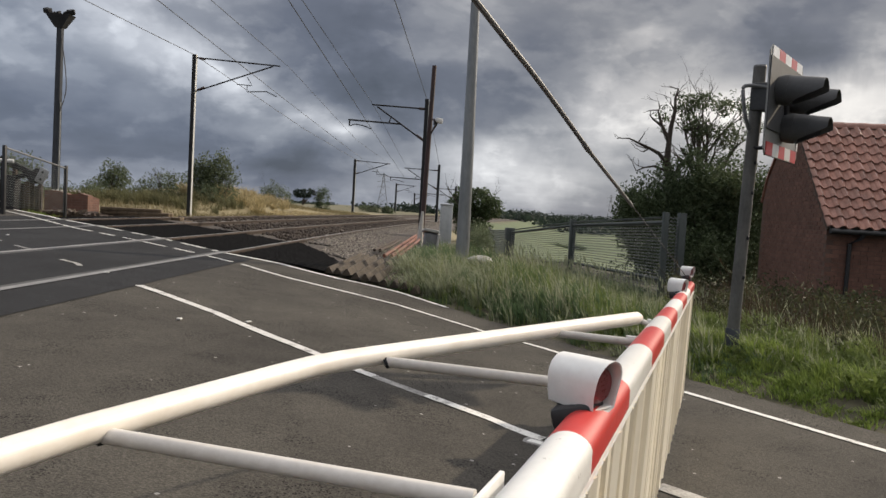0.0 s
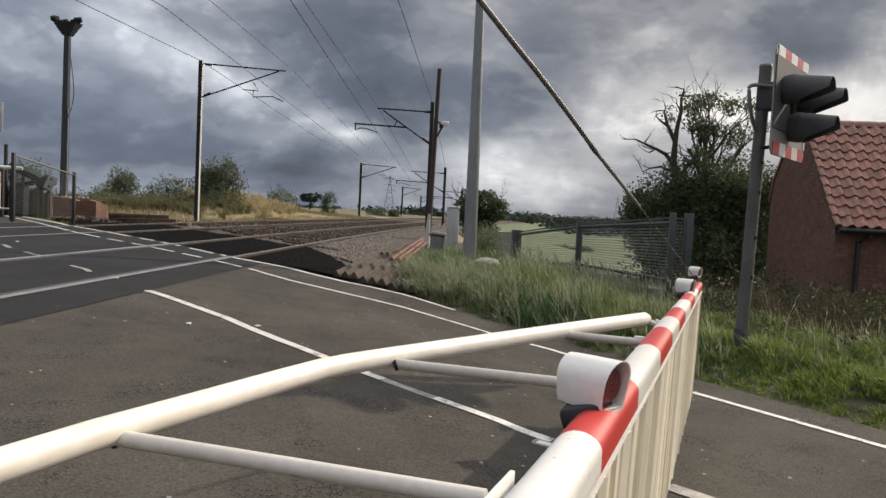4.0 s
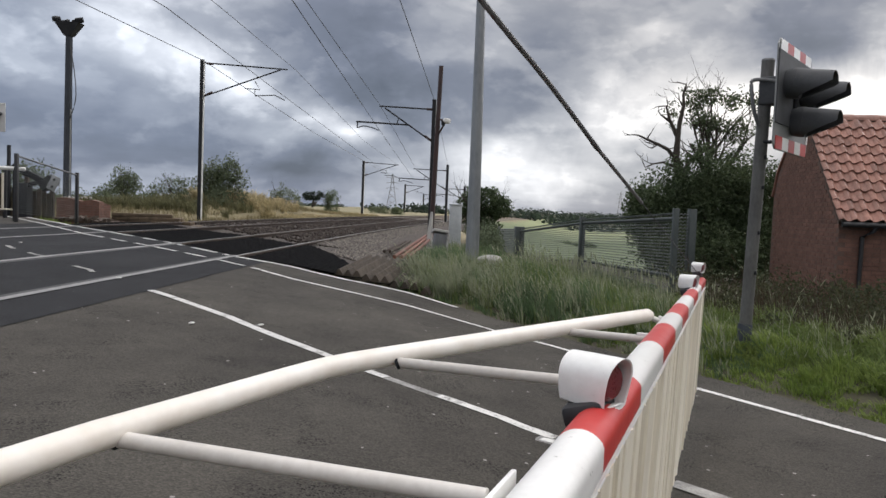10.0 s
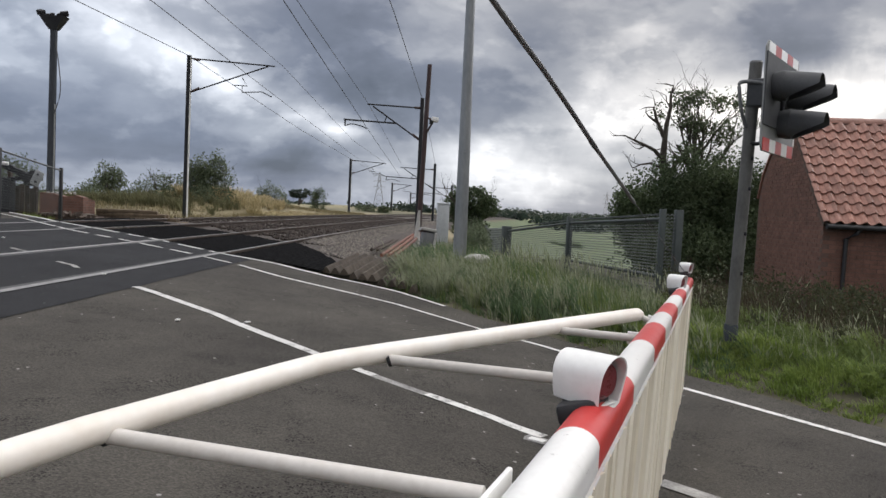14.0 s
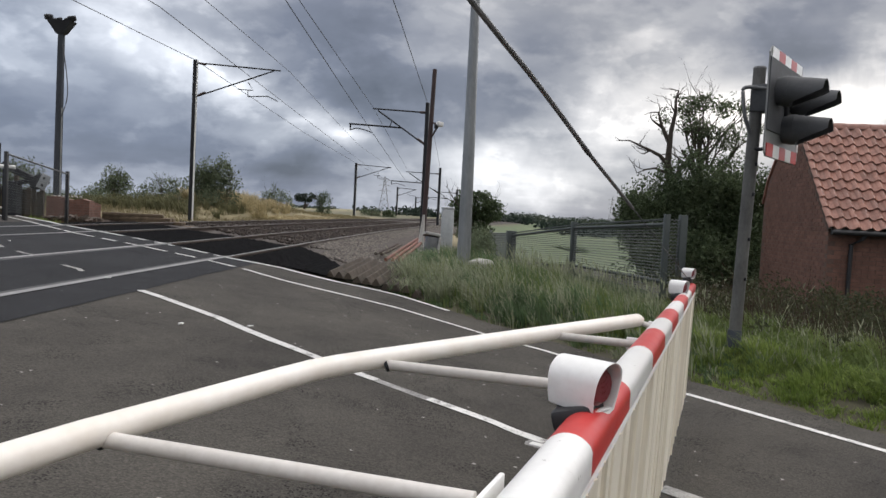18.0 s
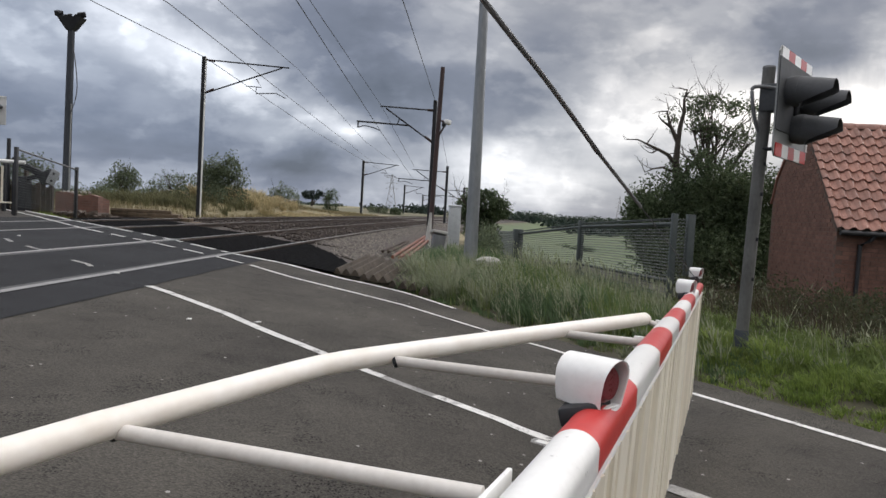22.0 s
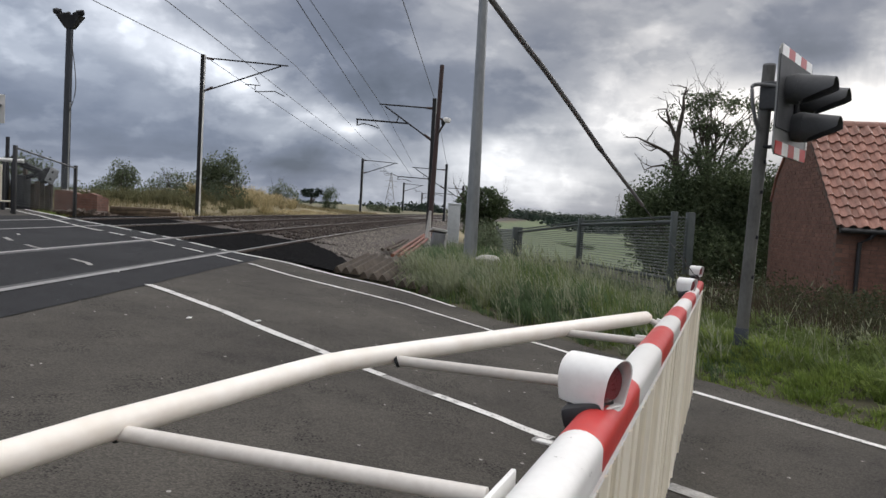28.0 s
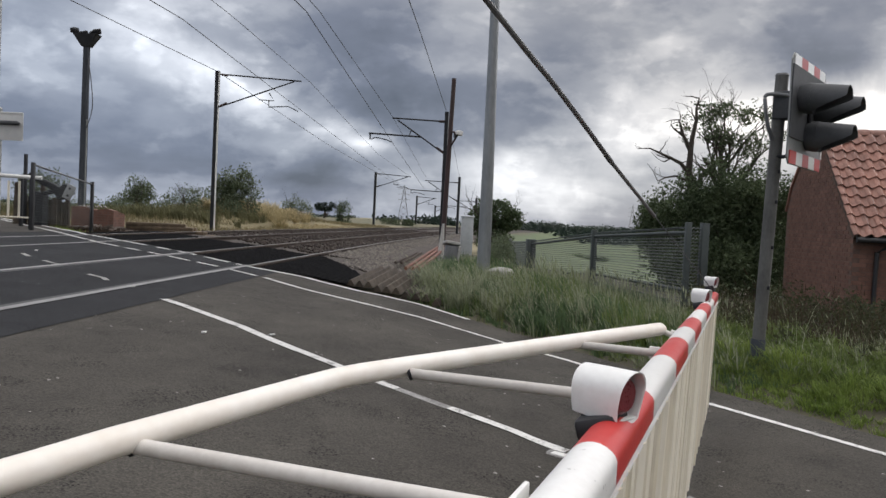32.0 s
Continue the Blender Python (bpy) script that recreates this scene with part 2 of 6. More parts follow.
def asphalt_mat(name, a, b, chip):
    """Worn asphalt: stone chips, tar patches and pale specks."""
    m = mat(name, a, b, 0.9, 0.9, 0.7, fine=90, vary=0.0, gloss=0.15)
    nt = m.node_tree
    N, L = nt.nodes.new, nt.links.new
    bsdf = nt.nodes["Principled BSDF"]
    src = bsdf.inputs["Base Color"].links[0].from_socket
    geo = N("ShaderNodeNewGeometry")
    vor = N("ShaderNodeTexVoronoi")
    vor.inputs["Scale"].default_value = 130
    L(geo.outputs["Position"], vor.inputs["Vector"])
    grey = N("ShaderNodeSeparateColor")
    L(vor.outputs["Color"], grey.inputs[0])
    near = N("ShaderNodeMapRange")
    L(grey.outputs[0], near.inputs[0])
    for i, v in ((1, 0.0), (2, 1.0), (3, 0.7), (4, 1.32)):
        near.inputs[i].default_value = v
    mul = N("ShaderNodeVectorMath")
    mul.operation = "SCALE"
    L(src, mul.inputs[0])
    L(near.outputs[0], mul.inputs["Scale"])
    patch = N("ShaderNodeTexNoise")
    patch.inputs["Scale"].default_value, patch.inputs["Detail"].default_value = 2.3, 6
    L(geo.outputs["Position"], patch.inputs["Vector"])
    worn = N("ShaderNodeMapRange")
    worn.interpolation_type = "SMOOTHSTEP"
    L(patch.outputs["Fac"], worn.inputs[0])
    for i, v in ((1, 0.51), (2, 0.6), (3, 0.0), (4, 1.0)):
        worn.inputs[i].default_value = v
    # pits where chips have come out, thickest in the worn patches
    pits = N("ShaderNodeTexVoronoi")
    pits.inputs["Scale"].default_value = 70
    L(geo.outputs["Position"], pits.inputs["Vector"])
    hole = N("ShaderNodeMapRange")
    L(pits.outputs["Distance"], hole.inputs[0])
    for i, v in ((1, 0.3), (2, 0.5), (3, 1.0), (4, 0.0)):
        hole.inputs[i].default_value = v
    rare = N("ShaderNodeSeparateColor")
    L(pits.outputs["Color"], rare.inputs[0])
    some = N("ShaderNodeMath")
    some.operation = "LESS_THAN"
    L(rare.outputs[0], some.inputs[0])
    some.inputs[1].default_value = 0.5
    a = N("ShaderNodeMath")
    a.operation = "MULTIPLY"
    L(hole.outputs[0], a.inputs[0])
    L(some.outputs[0], a.inputs[1])
    b = N("ShaderNodeMath")
    b.operation = "MULTIPLY"
    L(a.outputs[0], b.inputs[0])
    L(worn.outputs[0], b.inputs[1])
    patched = N("ShaderNodeMapRange")
    L(b.outputs[0], patched.inputs[0])
    for i, v in ((1, 0.0), (2, 1.0), (3, 1.0), (4, 0.1)):
        patched.inputs[i].default_value = v
    mul2 = N("ShaderNodeVectorMath")
    mul2.operation = "SCALE"
    L(mul.outputs[0], mul2.inputs[0])
    L(patched.outputs[0], mul2.inputs["Scale"])
    spots = N("ShaderNodeTexVoronoi")
    spots.inputs["Scale"].default_value = 5.5
    L(geo.outputs["Position"], spots.inputs["Vector"])
    speck = N("ShaderNodeMath")
    speck.operation = "LESS_THAN"
    L(spots.outputs["Distance"], speck.inputs[0])
    speck.inputs[1].default_value = 0.06
    mix = N("ShaderNodeMix")
    mix.data_type = "RGBA"
    L(speck.outputs[0], mix.inputs[0])
    L(mul2.outputs[0], mix.inputs[6])
    mix.inputs[7].default_value = (*chip, 1)
    L(mix.outputs[2], bsdf.inputs["Base Color"])
    return m


def brick_mat(name, a, b, mortar):
    m = mat(name, a, b, 3.0, 0.88, 0.0, vary=0.0)
    nt = m.node_tree
    N, L = nt.nodes.new, nt.links.new
    bsdf = nt.nodes["Principled BSDF"]
    src = bsdf.inputs["Base Color"].links[0].from_socket
    co = N("ShaderNodeTexCoord")
    br = N("ShaderNodeTexBrick")
    br.inputs["Scale"].default_value = 1.0
    br.inputs["Brick Width"].default_value, br.inputs["Row Height"].default_value = 0.225, 0.075
    br.inputs["Mortar Size"].default_value = 0.006
    br.inputs["Color1"].default_value, br.inputs["Color2"].default_value = (0.84, 0.84, 0.84, 1), (1.14, 1.1, 1.06, 1)
    br.inputs["Mortar"].default_value = (1, 1, 1, 1)
    L(co.outputs["UV"], br.inputs["Vector"])
    mul = N("ShaderNodeVectorMath")
    mul.operation = "MULTIPLY"
    L(src, mul.inputs[0])
    L(br.outputs["Color"], mul.inputs[1])
    mix = N("ShaderNodeMix")
    mix.data_type = "RGBA"
    L(br.outputs["Fac"], mix.inputs[0])
    L(mul.outputs[0], mix.inputs[6])
    mix.inputs[7].default_value = (*mortar, 1)
    L(mix.outputs[2], bsdf.inputs["Base Color"])
    bp = N("ShaderNodeBump")
    bp.invert = True
    bp.inputs["Strength"].default_value, bp.inputs["Distance"].default_value = 0.6, 0.01
    L(br.outputs["Fac"], bp.inputs["Height"])
    L(bp.outputs[0], bsdf.inputs["Normal"])
    return m


ASPHALT = asphalt_mat("asphalt", (0.036, 0.033, 0.0295), (0.083, 0.0765, 0.0655), (0.3, 0.29, 0.27))
DECK = asphalt_mat("dark_asphalt", (0.0165, 0.017, 0.0185), (0.031, 0.0315, 0.0335), (0.12, 0.12, 0.12))
LINE = mat("road_paint", (0.3, 0.295, 0.28), (0.62, 0.61, 0.585), 9, 0.75, 0.3, fine=9)
LINE.node_tree.nodes["Color Ramp"].color_ramp.elements[0].position = 0.37
LINE.node_tree.nodes["Color Ramp"].color_ramp.elements[0].color = (0.14, 0.135, 0.125, 1)
LINE.node_tree.nodes["Color Ramp"].color_ramp.elements[1].position = 0.47
SEAM = mat("pale_seam", (0.045, 0.045, 0.046), (0.085, 0.085, 0.083), 8, 0.8)
RAILTOP = mat("rail_steel", (0.2, 0.19, 0.18), (0.34, 0.33, 0.32), 4, 0.5, 0.1, metal=0.6)
RUST = mat("rusty_steel", (0.032, 0.023, 0.018), (0.07, 0.048, 0.036), 9, 0.85, 0.3)
RUBBER = mat("black_rubber", (0.004, 0.004, 0.0044), (0.0105, 0.0105, 0.011), 6, 0.98, 0.3, gloss=0.04)
SLEEPER = mat("stained_sleeper", (0.09, 0.074, 0.06), (0.17, 0.145, 0.12), 8, 0.9, 0.3)
BED = mat("dirty_ballast", (0.022, 0.0175, 0.0145), (0.095, 0.077, 0.064), 30, 0.95, 0.9, fine=5)
BALLAST = mat("ballast", (0.05, 0.044, 0.038), (0.185, 0.162, 0.14), 16, 0.95, 0.9, fine=5, island=True, vary=0.55)
BROWNSTONE = mat("brake_dust_ballast", (0.022, 0.0165, 0.013), (0.063, 0.047, 0.038), 16, 0.95, 0.9, fine=5, island=True, vary=0.4)
GUARDWOOD = mat("dirty_guard_timber", (0.026, 0.02, 0.0145), (0.09, 0.07, 0.051), 7, 0.92, 0.5, vary=0.3)
WHITE = mat("white_gloss_paint", (0.68, 0.67, 0.645), (0.785, 0.78, 0.757), 3, 0.33, 0.0, fine=14)
BRACE = mat("off_white_paint", (0.74, 0.68, 0.595), (0.86, 0.825, 0.765), 1.6, 0.4, 0.04, fine=8)
STRUTPAINT = mat("dull_white_paint", (0.5, 0.465, 0.42), (0.63, 0.6, 0.56), 3, 0.5, 0.06, fine=14)
CREAM = mat("weathered_cream_paint", (0.71, 0.645, 0.51), (0.87, 0.815, 0.69), 4, 0.5, 0.06, streak=0.15, vary=0.07)
RED = mat("red_reflective_band", (0.43, 0.02, 0.017), (0.47, 0.025, 0.021), 3, 0.42, 0.0, fine=3)
WORN = mat("worn_road_paint", (0.07, 0.068, 0.064), (0.42, 0.41, 0.39), 6, 0.8, 0.4, fine=12)
BLACK = mat("black_plastic", (0.012, 0.012, 0.013), (0.028, 0.028, 0.03), 5, 0.5, 0.1)
# black plastic with the veil of haze put into a lighter colour
HOODBLACK = mat("haze_lightened_black", (0.04, 0.042, 0.045), (0.066, 0.069, 0.074), 5, 0.65, 0.1)
LENS = mat("red_lens", (0.12, 0.016, 0.022), (0.19, 0.023, 0.032), 20, 0.3, 0.05)
GALV = mat("galvanised_steel", (0.26, 0.27, 0.27), (0.38, 0.39, 0.385), 3, 0.5, 0.08, metal=0.15, streak=0.3)
POLESTEEL = mat("weathered_zinc", (0.2, 0.21, 0.215), (0.3, 0.31, 0.31), 3, 0.36, 0.05, metal=0.45, streak=0.3)
DULL = mat("dull_grey_steel", (0.12, 0.125, 0.13), (0.2, 0.2, 0.2), 4, 0.6, 0.1, metal=0.2, streak=0.3)
POSTGREY = mat("weathered_post_grey", (0.075, 0.073, 0.069), (0.14, 0.137, 0.13), 5, 0.65, 0.15, metal=0.1, streak=0.4)
DARKSTEEL = mat("dark_mast_steel", (0.015, 0.016, 0.018), (0.036, 0.037, 0.041), 3, 0.7, 0.1, streak=0.3, gloss=0.2)
REDPOLE = mat("oxide_red_paint", (0.03, 0.018, 0.017), (0.062, 0.03, 0.027), 4, 0.6, 0.1, streak=0.3)
WIRE = mat("dark_wire", (0.045, 0.045, 0.048), (0.085, 0.085, 0.088), 6, 0.6, 0.0)
STAYROD = mat("stay_steel", (0.09, 0.09, 0.092), (0.16, 0.16, 0.162), 30, 0.55, 0.0)
MESHSTEEL = mat("weathered_mesh_zinc", (0.085, 0.096, 0.095), (0.15, 0.162, 0.16), 6, 0.5, 0.1, metal=0.2)
GREENSTEEL = mat("grey_green_steel", (0.032, 0.041, 0.039), (0.06, 0.071, 0.068), 4, 0.55, 0.1, streak=0.4)
BRICK = mat("red_brick", (0.1, 0.052, 0.038), (0.205, 0.104, 0.075), 5, 0.9, 0.3, vary=0.13)
BRICK_FAR = mat("red_brick_courses", (0.1, 0.052, 0.038), (0.205, 0.104, 0.075), 5, 0.9, 0.3, vary=0.13, island=True)
MORTAR = mat("dirty_lime_mortar", (0.088, 0.056, 0.044), (0.155, 0.1, 0.079), 4, 0.95, 0.4)
OLDBRICK = brick_mat("low_wall_brick", (0.1, 0.05, 0.038), (0.2, 0.105, 0.078), (0.15, 0.1, 0.08))
PANTILE = mat("clay_pantile", (0.18, 0.08, 0.057), (0.34, 0.165, 0.12), 5, 0.55, 0.25, vary=0.2)
STACKWOOD = mat("brown_stacked_timber", (0.06, 0.042, 0.026), (0.17, 0.122, 0.075), 6, 0.85, 0.4, vary=0.3)
DARKTIMBER = mat("tarred_timber", (0.026, 0.019, 0.014), (0.085, 0.06, 0.044), 6, 0.85, 0.4, vary=0.25)
TIMBER = mat("weathered_timber", (0.085, 0.074, 0.06), (0.2, 0.175, 0.14), 7, 0.9, 0.4, vary=0.25)
ORANGE = mat("orange_duct", (0.13, 0.048, 0.03), (0.22, 0.08, 0.048), 8, 0.6, 0.1)
CONCRETE = mat("pale_concrete", (0.3, 0.29, 0.27), (0.5, 0.49, 0.46), 8, 0.9, 0.3)
CABINET = mat("grey_cabinet_paint", (0.36, 0.38, 0.39), (0.48, 0.5, 0.5), 3, 0.5, 0.06)
SOIL = mat("verge_soil", (0.035, 0.03, 0.02), (0.075, 0.07, 0.035), 2.5, 0.95, 0.6)
BOARDGREY = mat("grey_board", (0.16, 0.165, 0.165), (0.24, 0.245, 0.24), 4, 0.5, 0.05)
PALEBOARD = mat("pale_board_paint", (0.5, 0.5, 0.49), (0.62, 0.62, 0.6), 4, 0.5, 0.05)
MASTGREY = mat("grey_mast_steel", (0.026, 0.03, 0.038), (0.055, 0.061, 0.073), 2, 0.6, 0.08, streak=0.2, gloss=0.25)
BARK = mat("bark", (0.035, 0.028, 0.022), (0.08, 0.066, 0.052), 12, 0.95, 0.6)


def leaf_mat(name, a, b, vary=0.3):
    m = mat(name, a, b, 1.4, 0.65, 0.0, island=True, vary=vary, gloss=0.25)
    m.node_tree.nodes["Principled BSDF"].inputs["Subsurface Weight"].default_value = 0.0
    nt = m.node_tree
    bsdf = nt.nodes["Principled BSDF"]
    tr = nt.nodes.new("ShaderNodeBsdfTranslucent")
    nt.links.new(bsdf.inputs["Base Color"].links[0].from_socket, tr.inputs[0])
    mix = nt.nodes.new("ShaderNodeMixShader")
    mix.inputs[0].default_value = 0.45
    nt.links.new(bsdf.outputs[0], mix.inputs[1])
    nt.links.new(tr.outputs[0], mix.inputs[2])
    nt.links.new(mix.outputs[0], nt.nodes["Material Output"].inputs[0])
    return m


LEAF = leaf_mat("hedge_leaf", (0.045, 0.066, 0.034), (0.105, 0.135, 0.068))
# weed leaf darkened to carry the shade of hedge and house
LEAF_SHADED = leaf_mat("shaded_weed_leaf", (0.034, 0.042, 0.02), (0.085, 0.09, 0.045))
LEAF_WEED = leaf_mat("weed_leaf", (0.07, 0.105, 0.025), (0.15, 0.19, 0.055))
DEADSTEM = leaf_mat("dead_stem", (0.03, 0.022, 0.014), (0.08, 0.058, 0.038))
LEAF_PALE = leaf_mat("willow_leaf", (0.072, 0.092, 0.054), (0.14, 0.165, 0.098))
FARWOOD = leaf_mat("far_foliage", (0.018, 0.03, 0.024), (0.036, 0.05, 0.038))
GRASS = leaf_mat("green_grass", (0.12, 0.178, 0.036), (0.25, 0.315, 0.085))
GRASS_LUSH = leaf_mat("lush_grass", (0.085, 0.125, 0.034), (0.195, 0.235, 0.08))
GRASS_DULL = leaf_mat("tall_grass", (0.056, 0.1, 0.044), (0.14, 0.196, 0.098))
GRASS_DRY = leaf_mat("dry_grass", (0.17, 0.195, 0.12), (0.36, 0.37, 0.255))
GRASS_SCRUB = leaf_mat("rough_grass", (0.115, 0.1, 0.052), (0.265, 0.225, 0.125))
GRASS_RANK = leaf_mat("rank_grass", (0.065, 0.07, 0.032), (0.17, 0.16, 0.085))
GRASS_STRAW = leaf_mat("straw_grass", (0.26, 0.215, 0.11), (0.5, 0.42, 0.25))


# ---- building tools ----
def finish(bm, smooth=False):
    me = bpy.data.meshes.new("mesh")
    bmesh.ops.recalc_face_normals(bm, faces=bm.faces)
    bm.to_mesh(me)
    bm.free()
    if smooth:
        me.shade_smooth()
        me.set_sharp_from_angle(angle=radians(38))
    return me


def part(name, bm, material, parent=None, label="", smooth=True):
    """One mesh object under a thing or a part."""
    me = bm if isinstance(bm, bpy.types.Mesh) else finish(bm, smooth)
    if not me.materials:
        me.materials.append(material)
    ob = new(name, me)
    ob.parent = parent
    if label:
        tagged(ob, label)
    return ob


def thing(name, label, category, group="", at=None):
    ob = new(name)
    ob.empty_display_size = 0.2
    if at is not None:
        ob.matrix_basis = at
    return tagged(ob, label, category, group)


def add_box(bm, size, m=Matrix(), bevel=0.0):
    r = bmesh.ops.create_cube(bm, size=1, matrix=m @ Matrix.Diagonal((*size, 1)))
    if bevel:
        edges = list({e for v in r["verts"] for e in v.link_edges})
        bmesh.ops.bevel(bm, geom=edges, offset=bevel, segments=2, affect="EDGES", profile=0.5)


def box(size, m=Matrix(), bevel=0.0):
    bm = bmesh.new()
    add_box(bm, size, m, bevel)
    return bm


def bent_path(points, steps=5):
    """A smooth curve through the given points."""
    p = [Vector(q) for q in points]
    p = [2 * p[0] - p[1]] + p + [2 * p[-1] - p[-2]]
    out = []
    for a, b, c, d in zip(p, p[1:], p[2:], p[3:]):
        for k in range(steps):
            t = k / steps
            out.append(0.5 * (2 * b + (c - a) * t + (2 * a - 5 * b + 4 * c - d) * t * t + (3 * b - a - 3 * c + d) * t ** 3))
    return out + [p[-2]]


def add_tube(bm, points, radii, sides=10, closed=True, turn=0.0):
    """A round bar along points; radii is one number or one a point."""
    pts = [Vector(p) for p in points]
    if isinstance(radii, (int, float)):
        radii = [radii] * len(pts)
    rings = []
    for i, p in enumerate(pts):
        d = (pts[min(i + 1, len(pts) - 1)] - pts[max(i - 1, 0)]).normalized()
        ref = Vector((0, 0, 1)) if abs(d.z) < 0.95 else Vector((1, 0, 0))
        u = d.cross(ref).normalized()
        v = d.cross(u)
        rings.append([bm.verts.new(p + radii[i] * (math.cos(a) * u + math.sin(a) * v))
                      for a in (2 * math.pi * k / sides + turn for k in range(sides))])
    for a, b in zip(rings, rings[1:]):
        for k in range(sides):
            bm.faces.new((a[k], a[(k + 1) % sides], b[(k + 1) % sides], b[k]))
    if closed:
        bm.faces.new(rings[0])
        bm.faces.new(rings[-1])


def tube(points, radii, sides=10, turn=0.0):
    bm = bmesh.new()
    add_tube(bm, points, radii, sides, turn=turn)
    return bm


def raw_mesh(verts, faces, material):
    """Fast mesh of equal-sided faces from arrays."""
    verts, faces = np.asarray(verts, dtype=np.float32), np.asarray(faces, dtype=np.int32)
    me = bpy.data.meshes.new("mesh")
    me.vertices.add(len(verts))
    me.vertices.foreach_set("co", verts.ravel())
    n = faces.shape[1]
    me.loops.add(faces.size)
    me.loops.foreach_set("vertex_index", faces.ravel())
    me.polygons.add(len(faces))
    me.polygons.foreach_set("loop_start", np.arange(len(faces), dtype=np.int32) * n)
    me.update(calc_edges=True)
    me.materials.append(material)
    return me


def ribbon(left, right, rise, material, across=2, lift=0.0):
    """A sheet between two lines of plan points, laid on rise(x, y)."""
    verts, faces = [], []
    for a, b in zip(left, right):
        for k in range(across + 1):
            t = k / across
            x, y = a[0] + (b[0] - a[0]) * t, a[1] + (b[1] - a[1]) * t
            verts.append((x, y, rise(x, y) + lift))
    w = across + 1
    for i in range(len(left) - 1):
        for k in range(across):
            faces.append((i * w + k, i * w + k + 1, (i + 1) * w + k + 1, (i + 1) * w + k))
    me = raw_mesh(verts, faces, material)
    me.shade_smooth()
    return me


def resample(line, step):
    out = []
    for a, b in zip(line, line[1:]):
        n = max(1, round(math.dist(a, b) / step))
        out += [(a[0] + (b[0] - a[0]) * i / n, a[1] + (b[1] - a[1]) * i / n) for i in range(n)]
    return out + [line[-1]]


def shifted(line, d):
    """The line moved d metres to its right-hand side."""
    out = []
    for i, p in enumerate(line):
        a, b = line[max(i - 1, 0)], line[min(i + 1, len(line) - 1)]
        ux, uy = b[0] - a[0], b[1] - a[1]
        n = math.hypot(ux, uy)
        out.append((p[0] + uy / n * d, p[1] - ux / n * d))
    return out


# ---- the lie of the land ----
RAMP_X = (-60, -9, -6.7, -5, -3.6, -2.7, -2.05, -1.2, -0.5, 0.5, 2, 60)
RAMP_Z = (0.75, 0.75, 0.70, 0.63, 0.53, 0.465, 0.40, 0.33, 0.25, 0.10, 0, 0)


def road_z(x, y=0.0):
    return float(np.interp(x, RAMP_X, RAMP_Z))


def rail_x(y):
    return -3.72 + 0.0085 * y + 0.00078 * y * y


def rail_point(y, off):
    """Plan point off metres to the left of the nearest rail, beside its place at y."""
    slope = 0.0085 + 0.00156 * y
    n = math.hypot(1, slope)
    return rail_x(y) - off / n, y + off * slope / n


BED_O = (-9, -3.2, -1.9, -1.1, -0.5, 0, 1.435, 3.405, 4.84, 5.7, 6.6, 8.5, 14)
BED_Z = (-0.1, 0.28, 0.3, 0.28, 0.3, 0.3, 0.38, 0.42, 0.5, 0.48, 0.4, 0.5, 0.7)


def land_z(x, y):
    """Ground without road: railway bed, verge, falling field."""
    off = rail_x(y) - x if -60 < y < 160 else 99
    if y >= 160:
        off = 20 if x < rail_x(160) else -60
    bed = float(np.interp(off, BED_O, BED_Z)) if off > -9 else -0.1
    if off <= -3.2:
        # verge and field beyond the fence
        t = min(1, max(0, (-off - 3.2) / 8))
        fall = -0.0 - 0.035 * max(0, y - 12)
        bed = 0.28 + (max(fall, -1.3) + 0.05 - 0.28) * t if y > 7 else 0.28 + (0.0 - 0.28) * t
    if off > 9 and y > 28:
        bed += 0.75 * math.exp(-((off - 11.5) / 3.2) ** 2) * math.exp(-((y - 47) / 13) ** 2)
    bed += 0.05 * noise.noise((x * 0.4, y * 0.4, 0))
    return bed


# far-side edge line, outer edge of the asphalt and centre line of the road, in plan
EDGE = ((9.0, -3.4), (5.6, 1.3), (2.95, 4.71), (2.11, 6.02), (1.09, 7.38), (0.4, 8.07), (-0.52, 8.68), (-1.26, 9.09), (-2.1, 9.7), (-2.67, 10.19),
        (-3.68, 11.04), (-5.0, 11.92), (-6.72, 13.32), (-8.77, 15.7), (-11.71, 19.35), (-19, 28.5), (-32, 44))
OUTER = ((9.4, -3.2), (6.0, 1.6), (3.3, 4.95), (2.5, 6.3), (1.5, 7.75), (0.9, 8.6), (0.16, 9.42), (-0.58, 10.05), (-1.4, 10.45), (-2.38, 11.27), (-3.45, 11.83), (-4.87, 12.95),
         (-6.69, 14.5), (-8.43, 16.2), (-10.4, 18.6), (-12.2, 20.8), (-19.5, 29.6), (-32.4, 45.3))
CENTRE = ((-2.99, 7.24), (-2.31, 6.68), (-1.96, 6.39), (-1.61, 6.01), (-1.28, 5.68), (-0.88, 5.34), (-0.51, 5.03), (-0.13, 4.8), (0.35, 4.51), (0.65, 4.25))


# ---- ground ----
def near_side(x, y):
    """Metres from the outer edge of the asphalt, positive on the camera's side."""
    best, sign = 1e9, 1
    for (ax, ay), (bx, by) in zip(OUTER, OUTER[1:]):
        ux, uy = bx - ax, by - ay
        t = min(1, max(0, ((x - ax) * ux + (y - ay) * uy) / (ux * ux + uy * uy)))
        d = math.hypot(x - ax - t * ux, y - ay - t * uy)
        if d < best:
            best, sign = d, 1 if ux * (y - ay) - uy * (x - ax) > 0 else -1
    return best * sign


